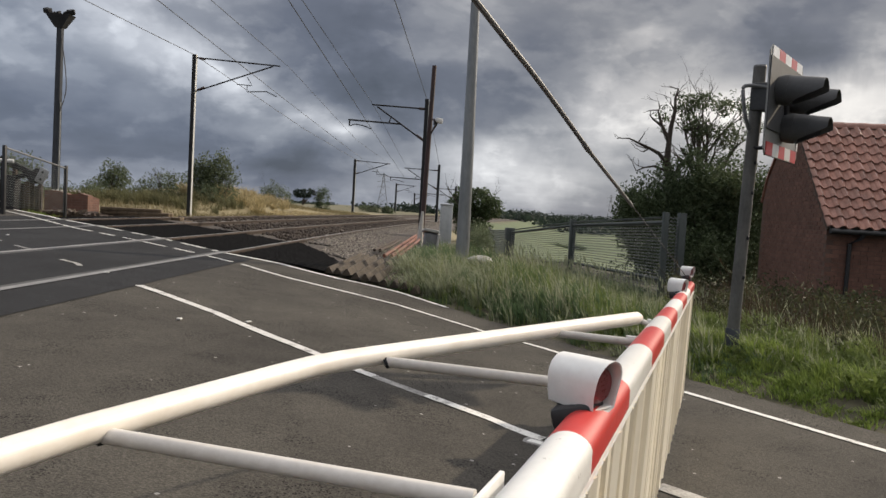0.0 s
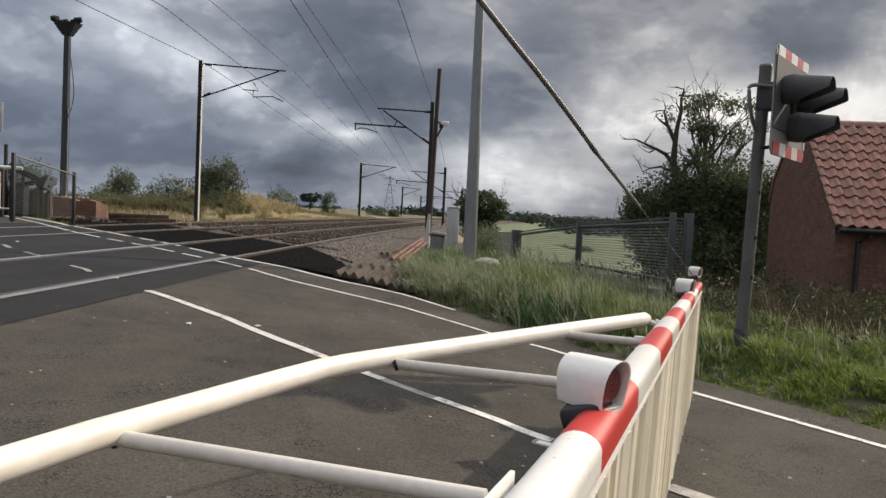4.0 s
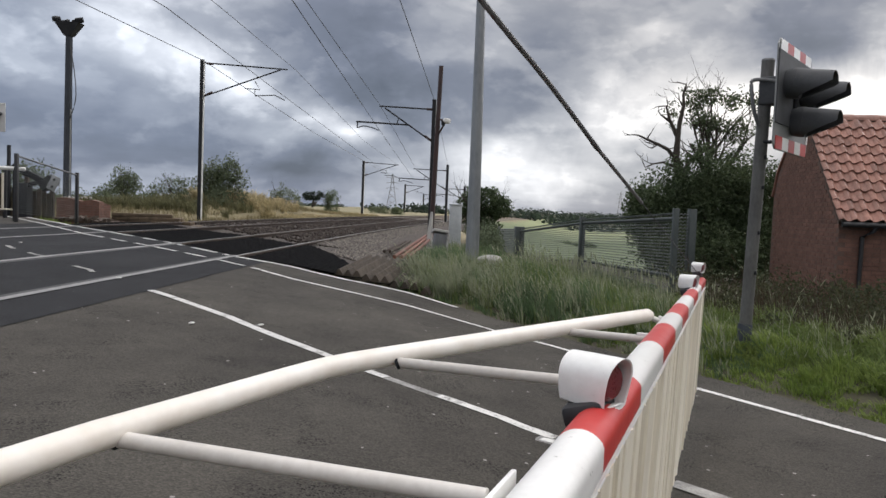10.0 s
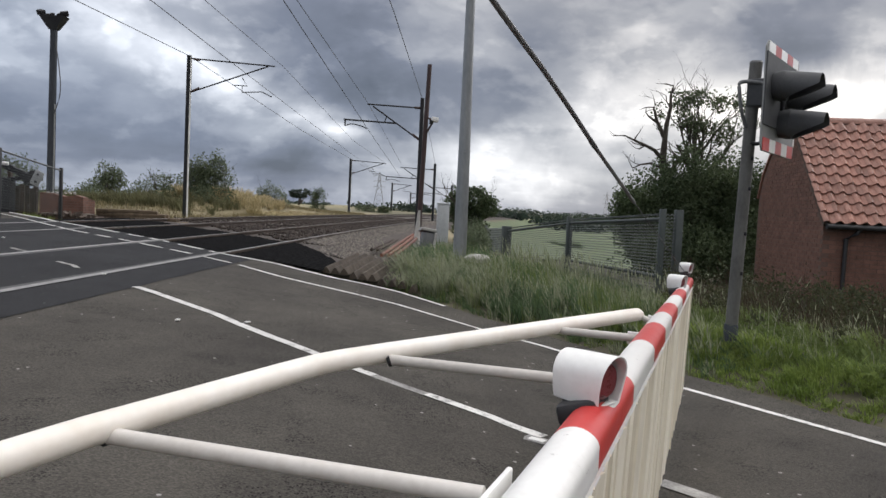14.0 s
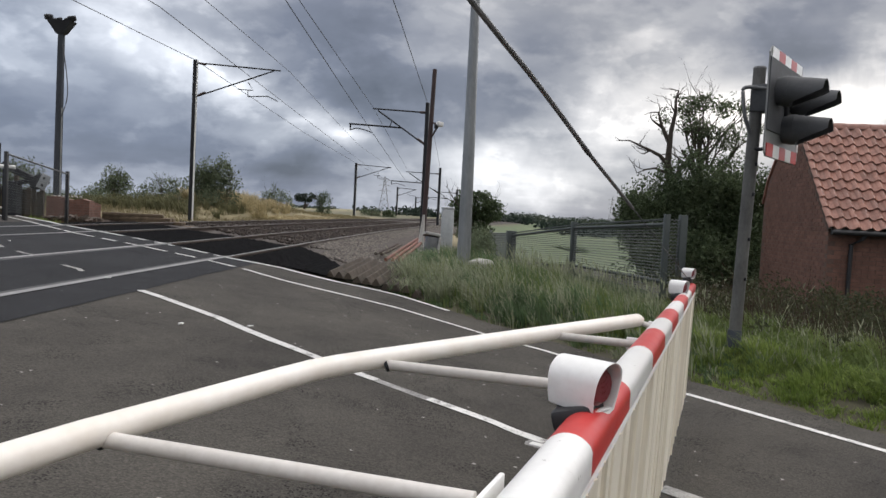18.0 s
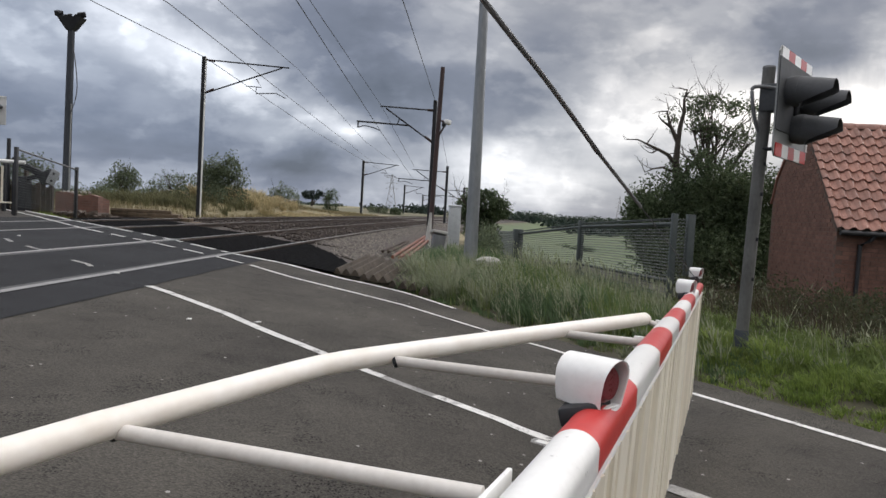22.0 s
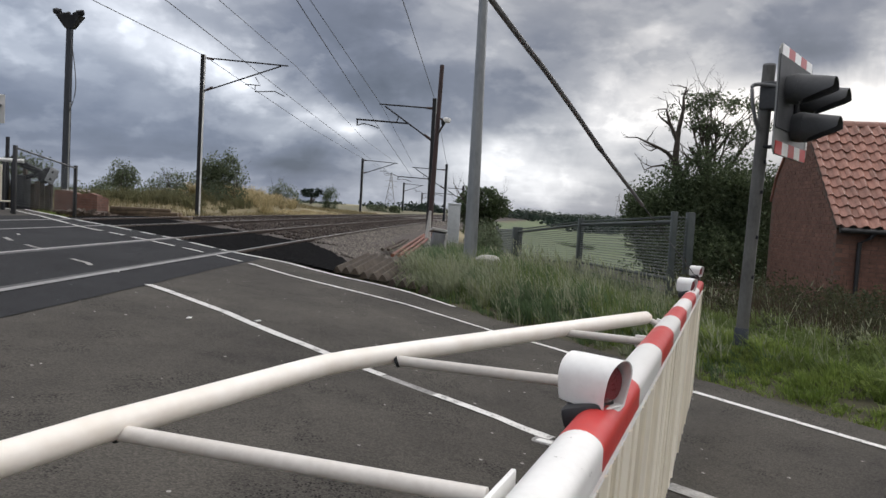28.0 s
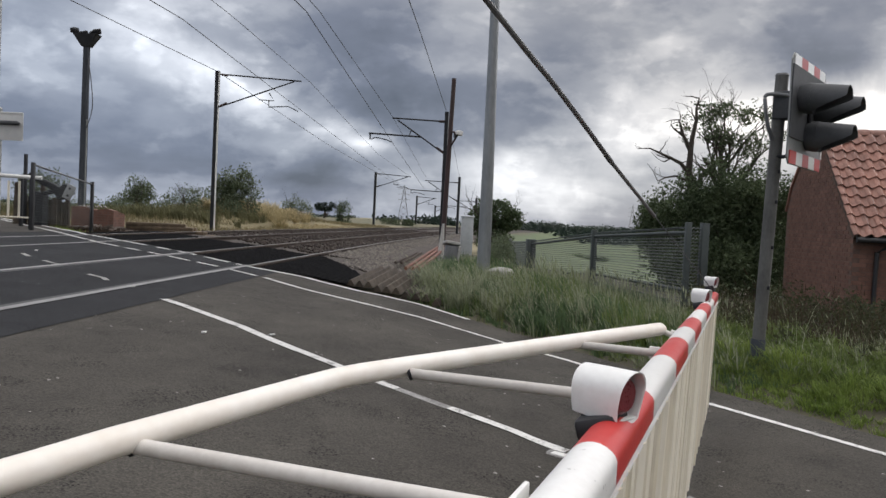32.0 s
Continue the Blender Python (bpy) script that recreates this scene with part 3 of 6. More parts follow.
def ground_z(x, y):
    if abs(x) > 70 or y > 110 or y < -40:
        return land_z(x, y)
    s = near_side(x, y)
    if s >= 0:
        return road_z(x) - 0.06
    k = min(1.0, -s / 0.9)
    return (road_z(x) - 0.06) * (1 - k) + land_z(x, y) * k


def grow(start, step, factor, end):
    out, v = [], start
    while v < end:
        out.append(v)
        step *= factor
        v += step
    return out + [end]


def make_ground():
    xs = [-v for v in grow(14.5, 1.0, 1.25, 4500)][::-1] + list(np.arange(-14, 14.01, 0.5)) + grow(14.5, 1.0, 1.25, 4500)
    ys = [-v for v in grow(6.5, 1.0, 1.35, 4500)][::-1] + list(np.arange(-6, 40.01, 0.5)) + grow(40.5, 1.0, 1.15, 4800)
    verts = [(x, y, ground_z(x, y)) for y in ys for x in xs]
    w = len(xs)
    faces, kinds = [], []
    for j in range(len(ys) - 1):
        for i in range(w - 1):
            faces.append((j * w + i, j * w + i + 1, (j + 1) * w + i + 1, (j + 1) * w + i))
            x, y = xs[i], ys[j]
            right = x > rail_x(min(y, 160)) + 4
            kinds.append(3 if not right and y > 82 else 1 if (right and y > 22) or (x > 0 and y > 60) else 2 if (not right and y > 26) else 0)
    me = raw_mesh(verts, faces, SOIL)
    me.materials.append(mat("pale_green_field", (0.06, 0.088, 0.037), (0.12, 0.145, 0.068), 0.05, 0.95, 0.3, fine=40))
    me.materials.append(mat("rough_dry_ground", (0.125, 0.105, 0.056), (0.25, 0.21, 0.118), 0.3, 0.95, 0.5, fine=20))
    me.materials.append(mat("dull_far_pasture", (0.07, 0.07, 0.038), (0.145, 0.13, 0.072), 0.03, 0.95, 0.3, fine=30))
    me.polygons.foreach_set("material_index", kinds)
    me.shade_smooth()
    tagged(part("ground", me, SOIL), "verge soil, pale green field and dry lineside grass", "ground", kind="structure")


make_ground()

# ---- road, crossing deck and paint ----
edge = resample(OUTER, 0.3)
inner = [(x - 6.6, y - 7.6) for x, y in edge]
tagged(part("road", ribbon(edge, inner, road_z, ASPHALT, 34), ASPHALT), "worn grey asphalt road ramping up to the railway", "road", kind="structure")


def deck_mesh():
    """Dark surfacing over both tracks, cut along the outer edge of the road."""
    verts, faces = [], []
    offs = np.linspace(-0.62, 6.0, 24)
    for o in offs:
        far = next(y for y in np.arange(8, 24, 0.05) if near_side(*rail_point(y, o)) < 0.02)
        for t in np.linspace(0, 1, 30):
            x, y = rail_point(-6 + (far + 6) * t, o + (0.03 * noise.noise((t * 40, 0, 0)) if o < -0.6 else 0))
            verts.append((x, y, road_z(x) + 0.005))
    for i in range(len(offs) - 1):
        for k in range(29):
            faces.append((i * 30 + k, i * 30 + k + 1, (i + 1) * 30 + k + 1, (i + 1) * 30 + k))
    return raw_mesh(verts, faces, DECK)


tagged(part("crossing_deck", deck_mesh(), DECK), "dark newer asphalt of the level crossing between the rails", "road", kind="structure")


def paint(name, line, width, label, parent=None, lift=0.0065, step=0.25, material=None):
    line = resample(line, step)
    a, b = shifted(line, -width / 2), shifted(line, width / 2)
    me = ribbon(a, b, road_z, material or LINE, 1, lift)
    return tagged(part(name, me, material or LINE, parent), label, "road marking", kind="structure")


def dashes(line, gaps):
    """Pieces of a line between the given gaps, each gap (start, end) in metres along it."""
    pts = resample(line, 0.1)
    piece, run, out = [pts[0]], 0.0, []
    for a, b in zip(pts, pts[1:]):
        run += math.dist(a, b)
        if any(g0 < run < g1 for g0, g1 in gaps):
            if len(piece) > 1:
                out.append(piece)
            piece = []
        else:
            piece.append(b)
    if len(piece) > 2:
        out.append(piece)
    return out


CROSS = EDGE[9:15]
for piece in [EDGE[:9] + EDGE[9:10]] + dashes(CROSS, ((0.3, 0.38), (1.18, 1.35), (1.95, 2.02), (2.75, 2.9), (3.4, 3.52), (4.2, 4.35), (6.0, 6.1))) + [EDGE[14:]]:
    paint("edge_line", piece, 0.064, "worn white line along the road edge", step=0.2, lift=0.011 if piece[0][0] < -1.6 else 0.0065)
KERB = shifted(OUTER, -0.1)
for piece in [KERB[6:9], KERB[8:11]] + dashes(KERB[10:14], ((0.35, 0.5), (1.3, 1.5), (2.2, 2.4), (3.0, 3.3))) + [KERB[13:]]:
    paint("kerb_line", piece, 0.085, "thin white line at the outer edge of the asphalt", step=0.2)
WEAR = (3.5, 3.8)
for piece in dashes(CENTRE, ((0.72, 0.76), (WEAR[0], WEAR[1]))):
    paint("centre_line", piece, 0.092, "worn white centre line before the crossing", step=0.2)
for piece in dashes(CENTRE, ((0.0, WEAR[0] - 0.12), (WEAR[1] + 0.12, 9.0))):
    paint("centre_line", piece, 0.09, "stretch of the centre line almost worn away", step=0.1, lift=0.0035, material=WORN)
paint("stop_line", ((1.17, 3.69), (1.9, 3.1), (2.6, 2.5)), 0.12, "faded white stop line beside the barrier", material=WORN)
for piece in (((-5.4, 9.26), (-5.2, 9.08), (-4.98, 8.94)), ((-4.36, 8.38), (-4.1, 8.22), (-3.98, 8.06)), ((-6.1, 9.95), (-5.8, 9.6))):
    paint("lane_mark", piece, 0.065, "almost worn away white mark on the crossing deck", step=0.1, lift=0.011, material=WORN)
for i, at in enumerate(((-3.57, 7.8), (-1.6, 6.14), (-2.08, 5.85), (-6.3, 10.6))):
    stud = box((0.055, 0.035, 0.012), pose(at[0], at[1], road_z(at[0]) + 0.011, 0, 0, 15 + 40 * i), 0.004)
    tagged(part("road_chip", stud, LINE), "small pale chip of old marking on the road", "chip", "pale chips")
PATCH = (0.6, 4.17)
for dx, dy, w, h, a in ((0, 0, 0.17, 0.1, -38), (0.0, 0.0, 0.1, 0.05, -38)):
    me = box((w, h, 0.006), pose(PATCH[0], PATCH[1], road_z(PATCH[0]) + (0.0055 if w > 0.15 else 0.0075), 0, 0, a), 0.002)
    tagged(part("line_end_patch", me, WORN if w > 0.15 else LINE), "worn white diamond patch at the end of the centre line", "road marking", kind="structure")


# ---- railway ----
def track_z(o):
    return float(np.interp(o, (0, 1.435, 3.405, 4.84), (0.53, 0.63, 0.70, 0.75)))


def bed_mesh():
    """Ballast bed of both tracks beyond the crossing."""
    verts, faces = [], []
    offs = (-1.7, -1.2, -0.8, -0.45, 0.1, 0.7, 1.3, 1.8, 2.4, 3.1, 3.9, 4.8, 5.4, 6.1, 6.6)
    tops = (0.31, 0.40, 0.42, 0.44, 0.44, 0.48, 0.52, 0.54, 0.5, 0.58, 0.6, 0.65, 0.65, 0.5, 0.44)
    ys = list(np.arange(10, 40, 0.35)) + list(np.arange(40, 160, 2.0))
    for y in ys:
        for o, z in zip(offs, tops):
            oo = o - (0.6 * min(1, max(0, (y - 14) / 8)) if o < -0.6 else 0)
            x, yy = rail_point(y, oo)
            verts.append((x, yy, z + 0.012 + 0.03 * noise.noise((x * 3, yy * 3, 1))))
    w = len(offs)
    for j in range(len(ys) - 1):
        for i in range(w - 1):
            faces.append((j * w + i, j * w + i + 1, (j + 1) * w + i + 1, (j + 1) * w + i))
    me = raw_mesh(verts, faces, BED)
    me.shade_smooth()
    return me


tagged(part("ballast_bed", bed_mesh(), BED), "brown-grey stone ballast under both tracks", "ballast", kind="structure")


def rail_mesh(o, zt, y1, y2, deck):
    """Rail: head, web and foot, swept along the curve."""
    prof = [(-0.036, 0), (0.036, 0), (0.034, -0.035), (0.01, -0.05), (0.01, -0.11), (0.065, -0.135), (0.065, -0.15), (-0.065, -0.15), (-0.065, -0.135), (-0.01, -0.11), (-0.01, -0.05), (-0.034, -0.035)]
    verts, faces = [], []
    ys = list(np.arange(y1, min(y2, 45), 0.7)) + list(np.arange(45, y2, 3.0)) if not deck else list(np.linspace(y1, y2, 40))
    for y in ys:
        for a, b in prof:
            x, yy = rail_point(y, o + a)
            verts.append((x, yy, zt + b))
    n = len(prof)
    for j in range(len(ys) - 1):
        for k in range(n):
            faces.append((j * n + k, j * n + (k + 1) % n, (j + 1) * n + (k + 1) % n, (j + 1) * n + k))
    return raw_mesh(verts, faces, RAILTOP if deck else RUST)


def make_track(o1, first):
    track = thing("railway_track", "railway track with rusty rails on concrete sleepers curving away", "railway track", "railway tracks")
    for o in (o1, o1 + 1.435):
        far = next(y for y in np.arange(8, 24, 0.05) if near_side(*rail_point(y, o)) < 0.02)
        part("rail", rail_mesh(o, track_z(o), far - 0.2, 160, False), RUST, track, "rusty running rail")
        ys = list(np.arange(far - 0.2, 150, 1.5))
        part("rail_head", ribbon([rail_point(y, o - 0.026) for y in ys], [rail_point(y, o + 0.026) for y in ys], lambda x, y: track_z(o) + 0.003, RAILTOP, 1), RAILTOP, track, "worn shiny rail top")
        part("deck_rail", ribbon([rail_point(y, o - 0.04) for y in np.linspace(-6, far, 40)], [rail_point(y, o + 0.04) for y in np.linspace(-6, far, 40)], road_z, RAILTOP, 1, 0.012), RAILTOP, track, "rail head flush with the crossing deck")
        s = 1 if o == o1 else -1
        part("flangeway", ribbon([rail_point(y, o + s * 0.042) for y in np.linspace(-6, far, 40)], [rail_point(y, o + s * 0.11) for y in np.linspace(-6, far, 40)], road_z, SEAM, 1, 0.009), SEAM, track, "worn flangeway filler beside the rail")
    bm = box((2.5, 0.26, 0.16), Matrix(), 0.02)
    me = finish(bm)
    me.materials.append(SLEEPER)
    y = 13.0 + first
    tilt = math.degrees(math.atan2(track_z(o1 + 1.435) - track_z(o1), 1.435))
    while y < 100:
        x, yy = rail_point(y, o1 + 0.7175)
        turn = -math.degrees(math.atan(0.0085 + 0.00156 * y))
        s = part("sleeper", me, SLEEPER, track)
        s.matrix_basis = pose(x, yy, (track_z(o1) + track_z(o1 + 1.435)) / 2 - 0.232, 0, tilt, turn)
        y += 0.65
    return track


make_track(0.0, 0.0)
make_track(3.405, 0.3)


def stones(count, spans, material, seed):
    """Loose ballast stones between the given distances from the near rail."""
    rng = np.random.default_rng(seed)
    base = np.array([(1, 0, -.4), (-.5, .9, -.4), (-.5, -.9, -.4), (.3, .5, .6), (-.6, 0, .6), (.3, -.5, .6)])
    tri = np.array([(0, 1, 3), (1, 4, 3), (1, 2, 4), (2, 5, 4), (2, 0, 5), (0, 3, 5), (3, 4, 5), (0, 2, 1)])
    verts, faces = [], []
    for i in range(count):
        y = 12 + 44 * rng.random() ** 1.8
        o = rng.choice([rng.uniform(a, b) for a, b in spans])
        x, yy = rail_point(y, o)
        if near_side(x, yy) > (-2.7 if o < -0.9 else -4.3):
            continue
        z = float(np.interp(o, (-2.3, -1.7, -0.8, 0.1, 1.3, 1.8, 3.1, 4.8), (0.31, 0.34, 0.43, 0.455, 0.53, 0.55, 0.59, 0.66)))
        q = Euler(rng.uniform(0, 6.3, 3)).to_matrix()
        pts = (base * rng.uniform(0.024, 0.056) * rng.uniform(0.7, 1.3, 3)) @ np.array(q).T + (x, yy, z + 0.025)
        faces.extend(tri + len(verts))
        verts.extend(pts)
    return raw_mesh(verts, faces, material)


tagged(part("track_ballast", stones(9000, ((0.1, 1.35), (1.5, 3.3), (3.5, 5.8)), BROWNSTONE, 6), BROWNSTONE), "dark brown dusty ballast stones between the rails", "ballast", kind="stuff")
tagged(part("ballast_stones", stones(36000, ((-2.6, -0.1), (-2.6, -0.2), (-2.3, -0.3)), BALLAST, 4), BALLAST), "loose grey-brown ballast stones beside the rails", "ballast", kind="stuff")


def rubber_guards():
    """Black rubber trespass panels with rows of pointed teeth, next to the deck."""
    verts, faces = [], []
    rng = np.random.default_rng(8)
    for o in np.arange(-1.75, 5.9, 0.105):
        if any(abs(o - r) < 0.09 for r in (0, 1.435, 3.405, 4.84)):
            continue
        far = next(y for y in np.arange(8, 24, 0.05) if near_side(*rail_point(y, o)) < 0.02)
        long = float(np.interp(o, (-2.0, -0.9, -0.2, 0.3, 6), (1.0, 3.2, 4.4, 4.3, 4.0)))
        for k in range(int(long / 0.12)):
            x, y = rail_point(far + 0.22 + 0.12 * k, o)
            z = float(np.interp(o, (-2.0, -1.2, 0, 1.435, 3.4, 4.84), (0.4, 0.45, 0.49, 0.58, 0.65, 0.7)))
            h = 0.045 * rng.uniform(0.7, 1.1)
            n = len(verts)
            for dx, dy in ((-1, -1), (1, -1), (1, 1), (-1, 1)):
                verts.append((x + dx * 0.054, y + dy * 0.062, z - 0.01))
            verts.append((x, y, z + h))
            faces += [(n, n + 1, n + 4), (n + 1, n + 2, n + 4), (n + 2, n + 3, n + 4), (n + 3, n, n + 4)]
    return raw_mesh(verts, faces, RUBBER)


tagged(part("trespass_panels", rubber_guards(), RUBBER), "black toothed rubber trespass panels between the rails", "trespass guard", kind="stuff")


def timber_guard():
    guard = thing("timber_trespass_guard", "weathered three-cornered timber trespass guard at the crossing edge", "trespass guard")
    u = Vector((0.1, 1.0, 0)).normalized()
    for i in range(10):
        a = Vector((-1.7 + 0.148 * i, 11.0 - 0.1 * i, 0.0))
        length = 2.1 + 0.15 * random.uniform(-1, 1)
        a.z = road_z(a.x) - 0.01 + 0.015 * (i % 3)
        bm = bmesh.new()
        s = Vector((u.y, -u.x, 0))
        ends = []
        for p in (a, a + u * length + Vector((0, 0, 0.1))):
            ends.append([bm.verts.new(p + s * -0.07), bm.verts.new(p + s * 0.07), bm.verts.new(p + s * 0.012 + Vector((0, 0, 0.095))), bm.verts.new(p - s * 0.012 + Vector((0, 0, 0.095)))])
        for k in range(4):
            bm.faces.new((ends[0][k], ends[0][(k + 1) % 4], ends[1][(k + 1) % 4], ends[1][k]))
        bm.faces.new(ends[0])
        bm.faces.new(ends[1])
        part("timber", bm, GUARDWOOD, guard, smooth=False)


timber_guard()

for i in range(3):
    p = [(-1.1 + 0.13 * i, 13.9, 0.48), (-1.02 + 0.13 * i, 15.2, 0.53), (-0.95 + 0.13 * i, 16.6, 0.57), (-0.86 + 0.12 * i, 19.0, 0.62), (-0.8 + 0.1 * i, 21.3, 0.64)]
    tagged(part("cable_duct", tube(p, 0.035, 10), ORANGE), "orange plastic cable duct lying by the track", "cable duct", "cable ducts")
for i in range(2):
    p = [(-1.42 + 0.12 * i, 15.2, 0.5), (-1.28 + 0.12 * i, 16.6, 0.55), (-1.18 + 0.1 * i, 18.2, 0.6)]
    tagged(part("cable_duct", tube(p, 0.033, 10), RUST), "rusty-brown cable duct lying by the track", "cable duct", "cable ducts")


# ---- lifting barrier ----
BOOM_U = Vector((1.576, 4.033, 0)).normalized()
BOOM_N = Vector((BOOM_U.y, -BOOM_U.x, 0))
BOOM_TIP = Vector((1.819, 5.347, 0.955))


def on_boom(y, side=0.0, up=0.0):
    """A point on the boom's axis at plan coordinate y, moved towards the road user and up."""
    s = (y - BOOM_TIP.y) / BOOM_U.y
    return BOOM_TIP + BOOM_U * s + BOOM_N * side + Vector((0, 0, up))


def boom_radius(y):
    return float(np.interp(y, (-0.6, 1.3, 2.8, 5.35), (0.055, 0.052, 0.049, 0.034)))


def make_lamp(parent, y, size=1.0, up=0.0, side=0.0):
    """Hooded boom lamp; the lens looks at the road user."""
    turn = Matrix((BOOM_N, BOOM_U, (0, 0, 1))).transposed().to_4x4()
    m = Matrix.Translation(on_boom(y, side, boom_radius(y) - 0.012 + up)) @ turn @ pose(0, 0, 0.01, 0, 0, -22) @ Matrix.Scale(size, 4)
    lamp = new("boom_lamp")
    lamp.parent = parent
    lamp.matrix_basis = m
    tagged(lamp, "white hooded barrier lamp with a red lens")
    # bracket
    part("bracket", box((0.085, 0.09, 0.085), pose(-0.045, 0.0, -0.05, 0, -14, 0), 0.014), BLACK, lamp, "black lamp bracket")
    part("saddle", box((0.1, 0.12, 0.055), pose(-0.052, -0.014, -0.044, 0, -16, 22), 0.014), BLACK, lamp, "black saddle clamped on the boom")
    bm = bmesh.new()
    prof = []
    for k in range(15):
        a = math.pi * k / 14
        prof.append((0.055 * math.cos(a), 0.042 + 0.051 * math.sin(a)))
    prof = [(0.03, -0.02), (0.046, -0.012), (0.053, 0.006)] + prof + [(-0.053, 0.006), (-0.046, -0.012), (-0.03, -0.02)]
    rings = []
    for x, s, drop in ((-0.112, 0.98, -0.008), (-0.06, 1.0, -0.012), (-0.02, 1.0, -0.014), (-0.004, 1.0, -0.014)):
        ring = []
        for yy, z in prof:
            zz = z if z > 0.0 else z + drop
            out = 0.016 + 0.02 * (z + 0.018) / 0.11 if x > -0.01 else 0
            ring.append(bm.verts.new((x + out, yy * s, 0.045 + (zz - 0.045) * s)))
        rings.append(ring)
    n = len(prof)
    for a, b in zip(rings, rings[1:]):
        for k in range(n):
            bm.faces.new((a[k], a[(k + 1) % n], b[(k + 1) % n], b[k]))
    bm.faces.new(rings[0])
    inner_ring = [bm.verts.new((v.co.x - 0.002, v.co.y * 0.93, 0.045 + (v.co.z - 0.045) * 0.93)) for v in rings[-1]]
    deep = [bm.verts.new((-0.032, v.co.y, v.co.z)) for v in inner_ring]
    for a, b in ((rings[-1], inner_ring), (inner_ring, deep)):
        for k in range(n):
            bm.faces.new((a[k], a[(k + 1) % n], b[(k + 1) % n], b[k]))
    bm.faces.new(deep)
    part("hood", bm, WHITE, lamp, "white sheet-metal lamp hood")
    disc = tube([(-0.031, 0, 0.033), (-0.004, 0, 0.033), (0.008, 0, 0.033)], [0.047, 0.047, 0.037], 24)
    part("lens", disc, LENS, lamp, "dark red lens")
    part("lip", box((0.06, 0.1, 0.005), pose(-0.02, 0, -0.026, 0, -4, 0), 0.002), WHITE, lamp, "white lip below the lens")
    return lamp


def make_barrier():
    barrier = thing("crossing_barrier", "lowered red and white level crossing barrier with a hanging skirt", "barrier")
    # boom: painted bands end to end
    cuts = [-0.6, 0.3, 0.8, 1.34, 1.84, 2.37, 2.8, 3.15, 3.53, 3.95, 4.35, 4.75, 5.347]
    for i, (a, b) in enumerate(zip(cuts, cuts[1:])):
        red = i in (1, 3, 5, 7, 9, 11)
        ys = np.linspace(a, b, 4)
        bm = tube([on_boom(y) for y in ys], [boom_radius(y) for y in ys], 28)
        for v in bm.verts:
            off = (v.co - BOOM_TIP).dot(BOOM_N)
            v.co -= BOOM_N * max(0.0, off - 0.86 * boom_radius(v.co.y))
        part("boom_band", bm, RED if red else WHITE, barrier, "red boom band" if red else "white boom band")
    part("boom_cap", tube([on_boom(5.347), on_boom(5.37)], [0.034, 0.025], 12), BLACK, barrier)
    # skirt: rail, hanging slats, bottom rail
    top = [on_boom(y, boom_radius(y) * 0.5, -boom_radius(y) * 0.98) for y in np.linspace(-0.4, 5.33, 20)]
    part("skirt_rail", tube(top, 0.0085, 8), WHITE, barrier, "white rail from which the skirt hangs")
    part("skirt_flange", tube([p + BOOM_N * 0.011 - Vector((0, 0, 0.004)) for p in top], 0.0042, 6), WHITE, barrier, "thin white flange over the slat tops")
    low = [(on_boom(y, 0.0, 0) * 1.0) for y in np.linspace(-0.4, 5.33, 20)]
    for p in low:
        p.z = skirt_low(p.y)
    part("bottom_rail", tube(low, 0.012, 8), CREAM, barrier, "cream bottom rail of the skirt")
    y = -0.35
    rng = random.Random(3)
    while y < 5.3:
        a = on_boom(y, boom_radius(y) * 0.5, -boom_radius(y) * 1.0)
        b = on_boom(y)
        b.z = skirt_low(y)
        side = BOOM_U * 0.0265
        out = BOOM_N * (0.013 + rng.uniform(-0.003, 0.003))
        twist = BOOM_N * rng.uniform(-0.006, 0.006)
        bm = bmesh.new()
        sec = [-side - out - twist, -side * 0.62 + out - twist, side * 0.62 + out + twist, side - out + twist]
        r0 = [bm.verts.new(b + s) for s in sec]
        r1 = [bm.verts.new(a + s) for s in sec]
        for q in range(4):
            bm.faces.new((r0[q], r0[(q + 1) % 4], r1[(q + 1) % 4], r1[q]))
        bm.faces.new(r0)
        bm.faces.new(r1)
        part("skirt_slat", bm, CREAM, barrier, smooth=False)
        y += 0.0625
    # wind brace: bent tube on the track side with three struts
    brace = [(-0.95, -0.72, 0.985), (-1.14, -0.4, 0.985), (-1.14, -0.15, 0.985), (-1.05, 0.12, 0.985), (-0.74, 0.96, 0.978), (-0.671, 1.118, 0.978), (-0.613, 1.267, 0.978), (-0.53, 1.441, 0.978), (-0.377, 1.762, 0.979), (-0.32, 1.87, 0.98), (-0.262, 1.954, 0.98), (-0.146, 2.089, 0.98), (0.046, 2.301, 0.98), (0.481, 2.781, 0.98), (0.86, 3.187, 0.98), (0.88, 3.208, 0.98)]
    part("brace_tube", tube(brace, [0.0285] * (len(brace) - 1) + [0.017], 16), BRACE, barrier, "cream wind-brace tube bent near the middle")
    for a, b, r in (((-0.598, 1.299, 0.964), (0.07, 1.098, 0.964), 0.0153), ((-0.143, 2.058, 0.965), (0.39, 1.895, 0.965), 0.0155), ((0.417, 2.733, 0.967), (0.71, 2.62, 0.967), 0.0145), ((0.87, 3.195, 0.972), on_boom(3.13, -0.03, 0.0), 0.012)):
        part("strut", tube([a, b], r, 12), STRUTPAINT, barrier, "dull white strut between brace and boom")
        w = Vector(a)
        part("weld", tube([w - Vector((0.002, 0.002, 0.004)), w + Vector((0.007, -0.002, 0))], [0.0178, 0.0168], 12), DARKSTEEL, barrier, "dark stained weld")
        d = (Vector(b) - w).normalized()
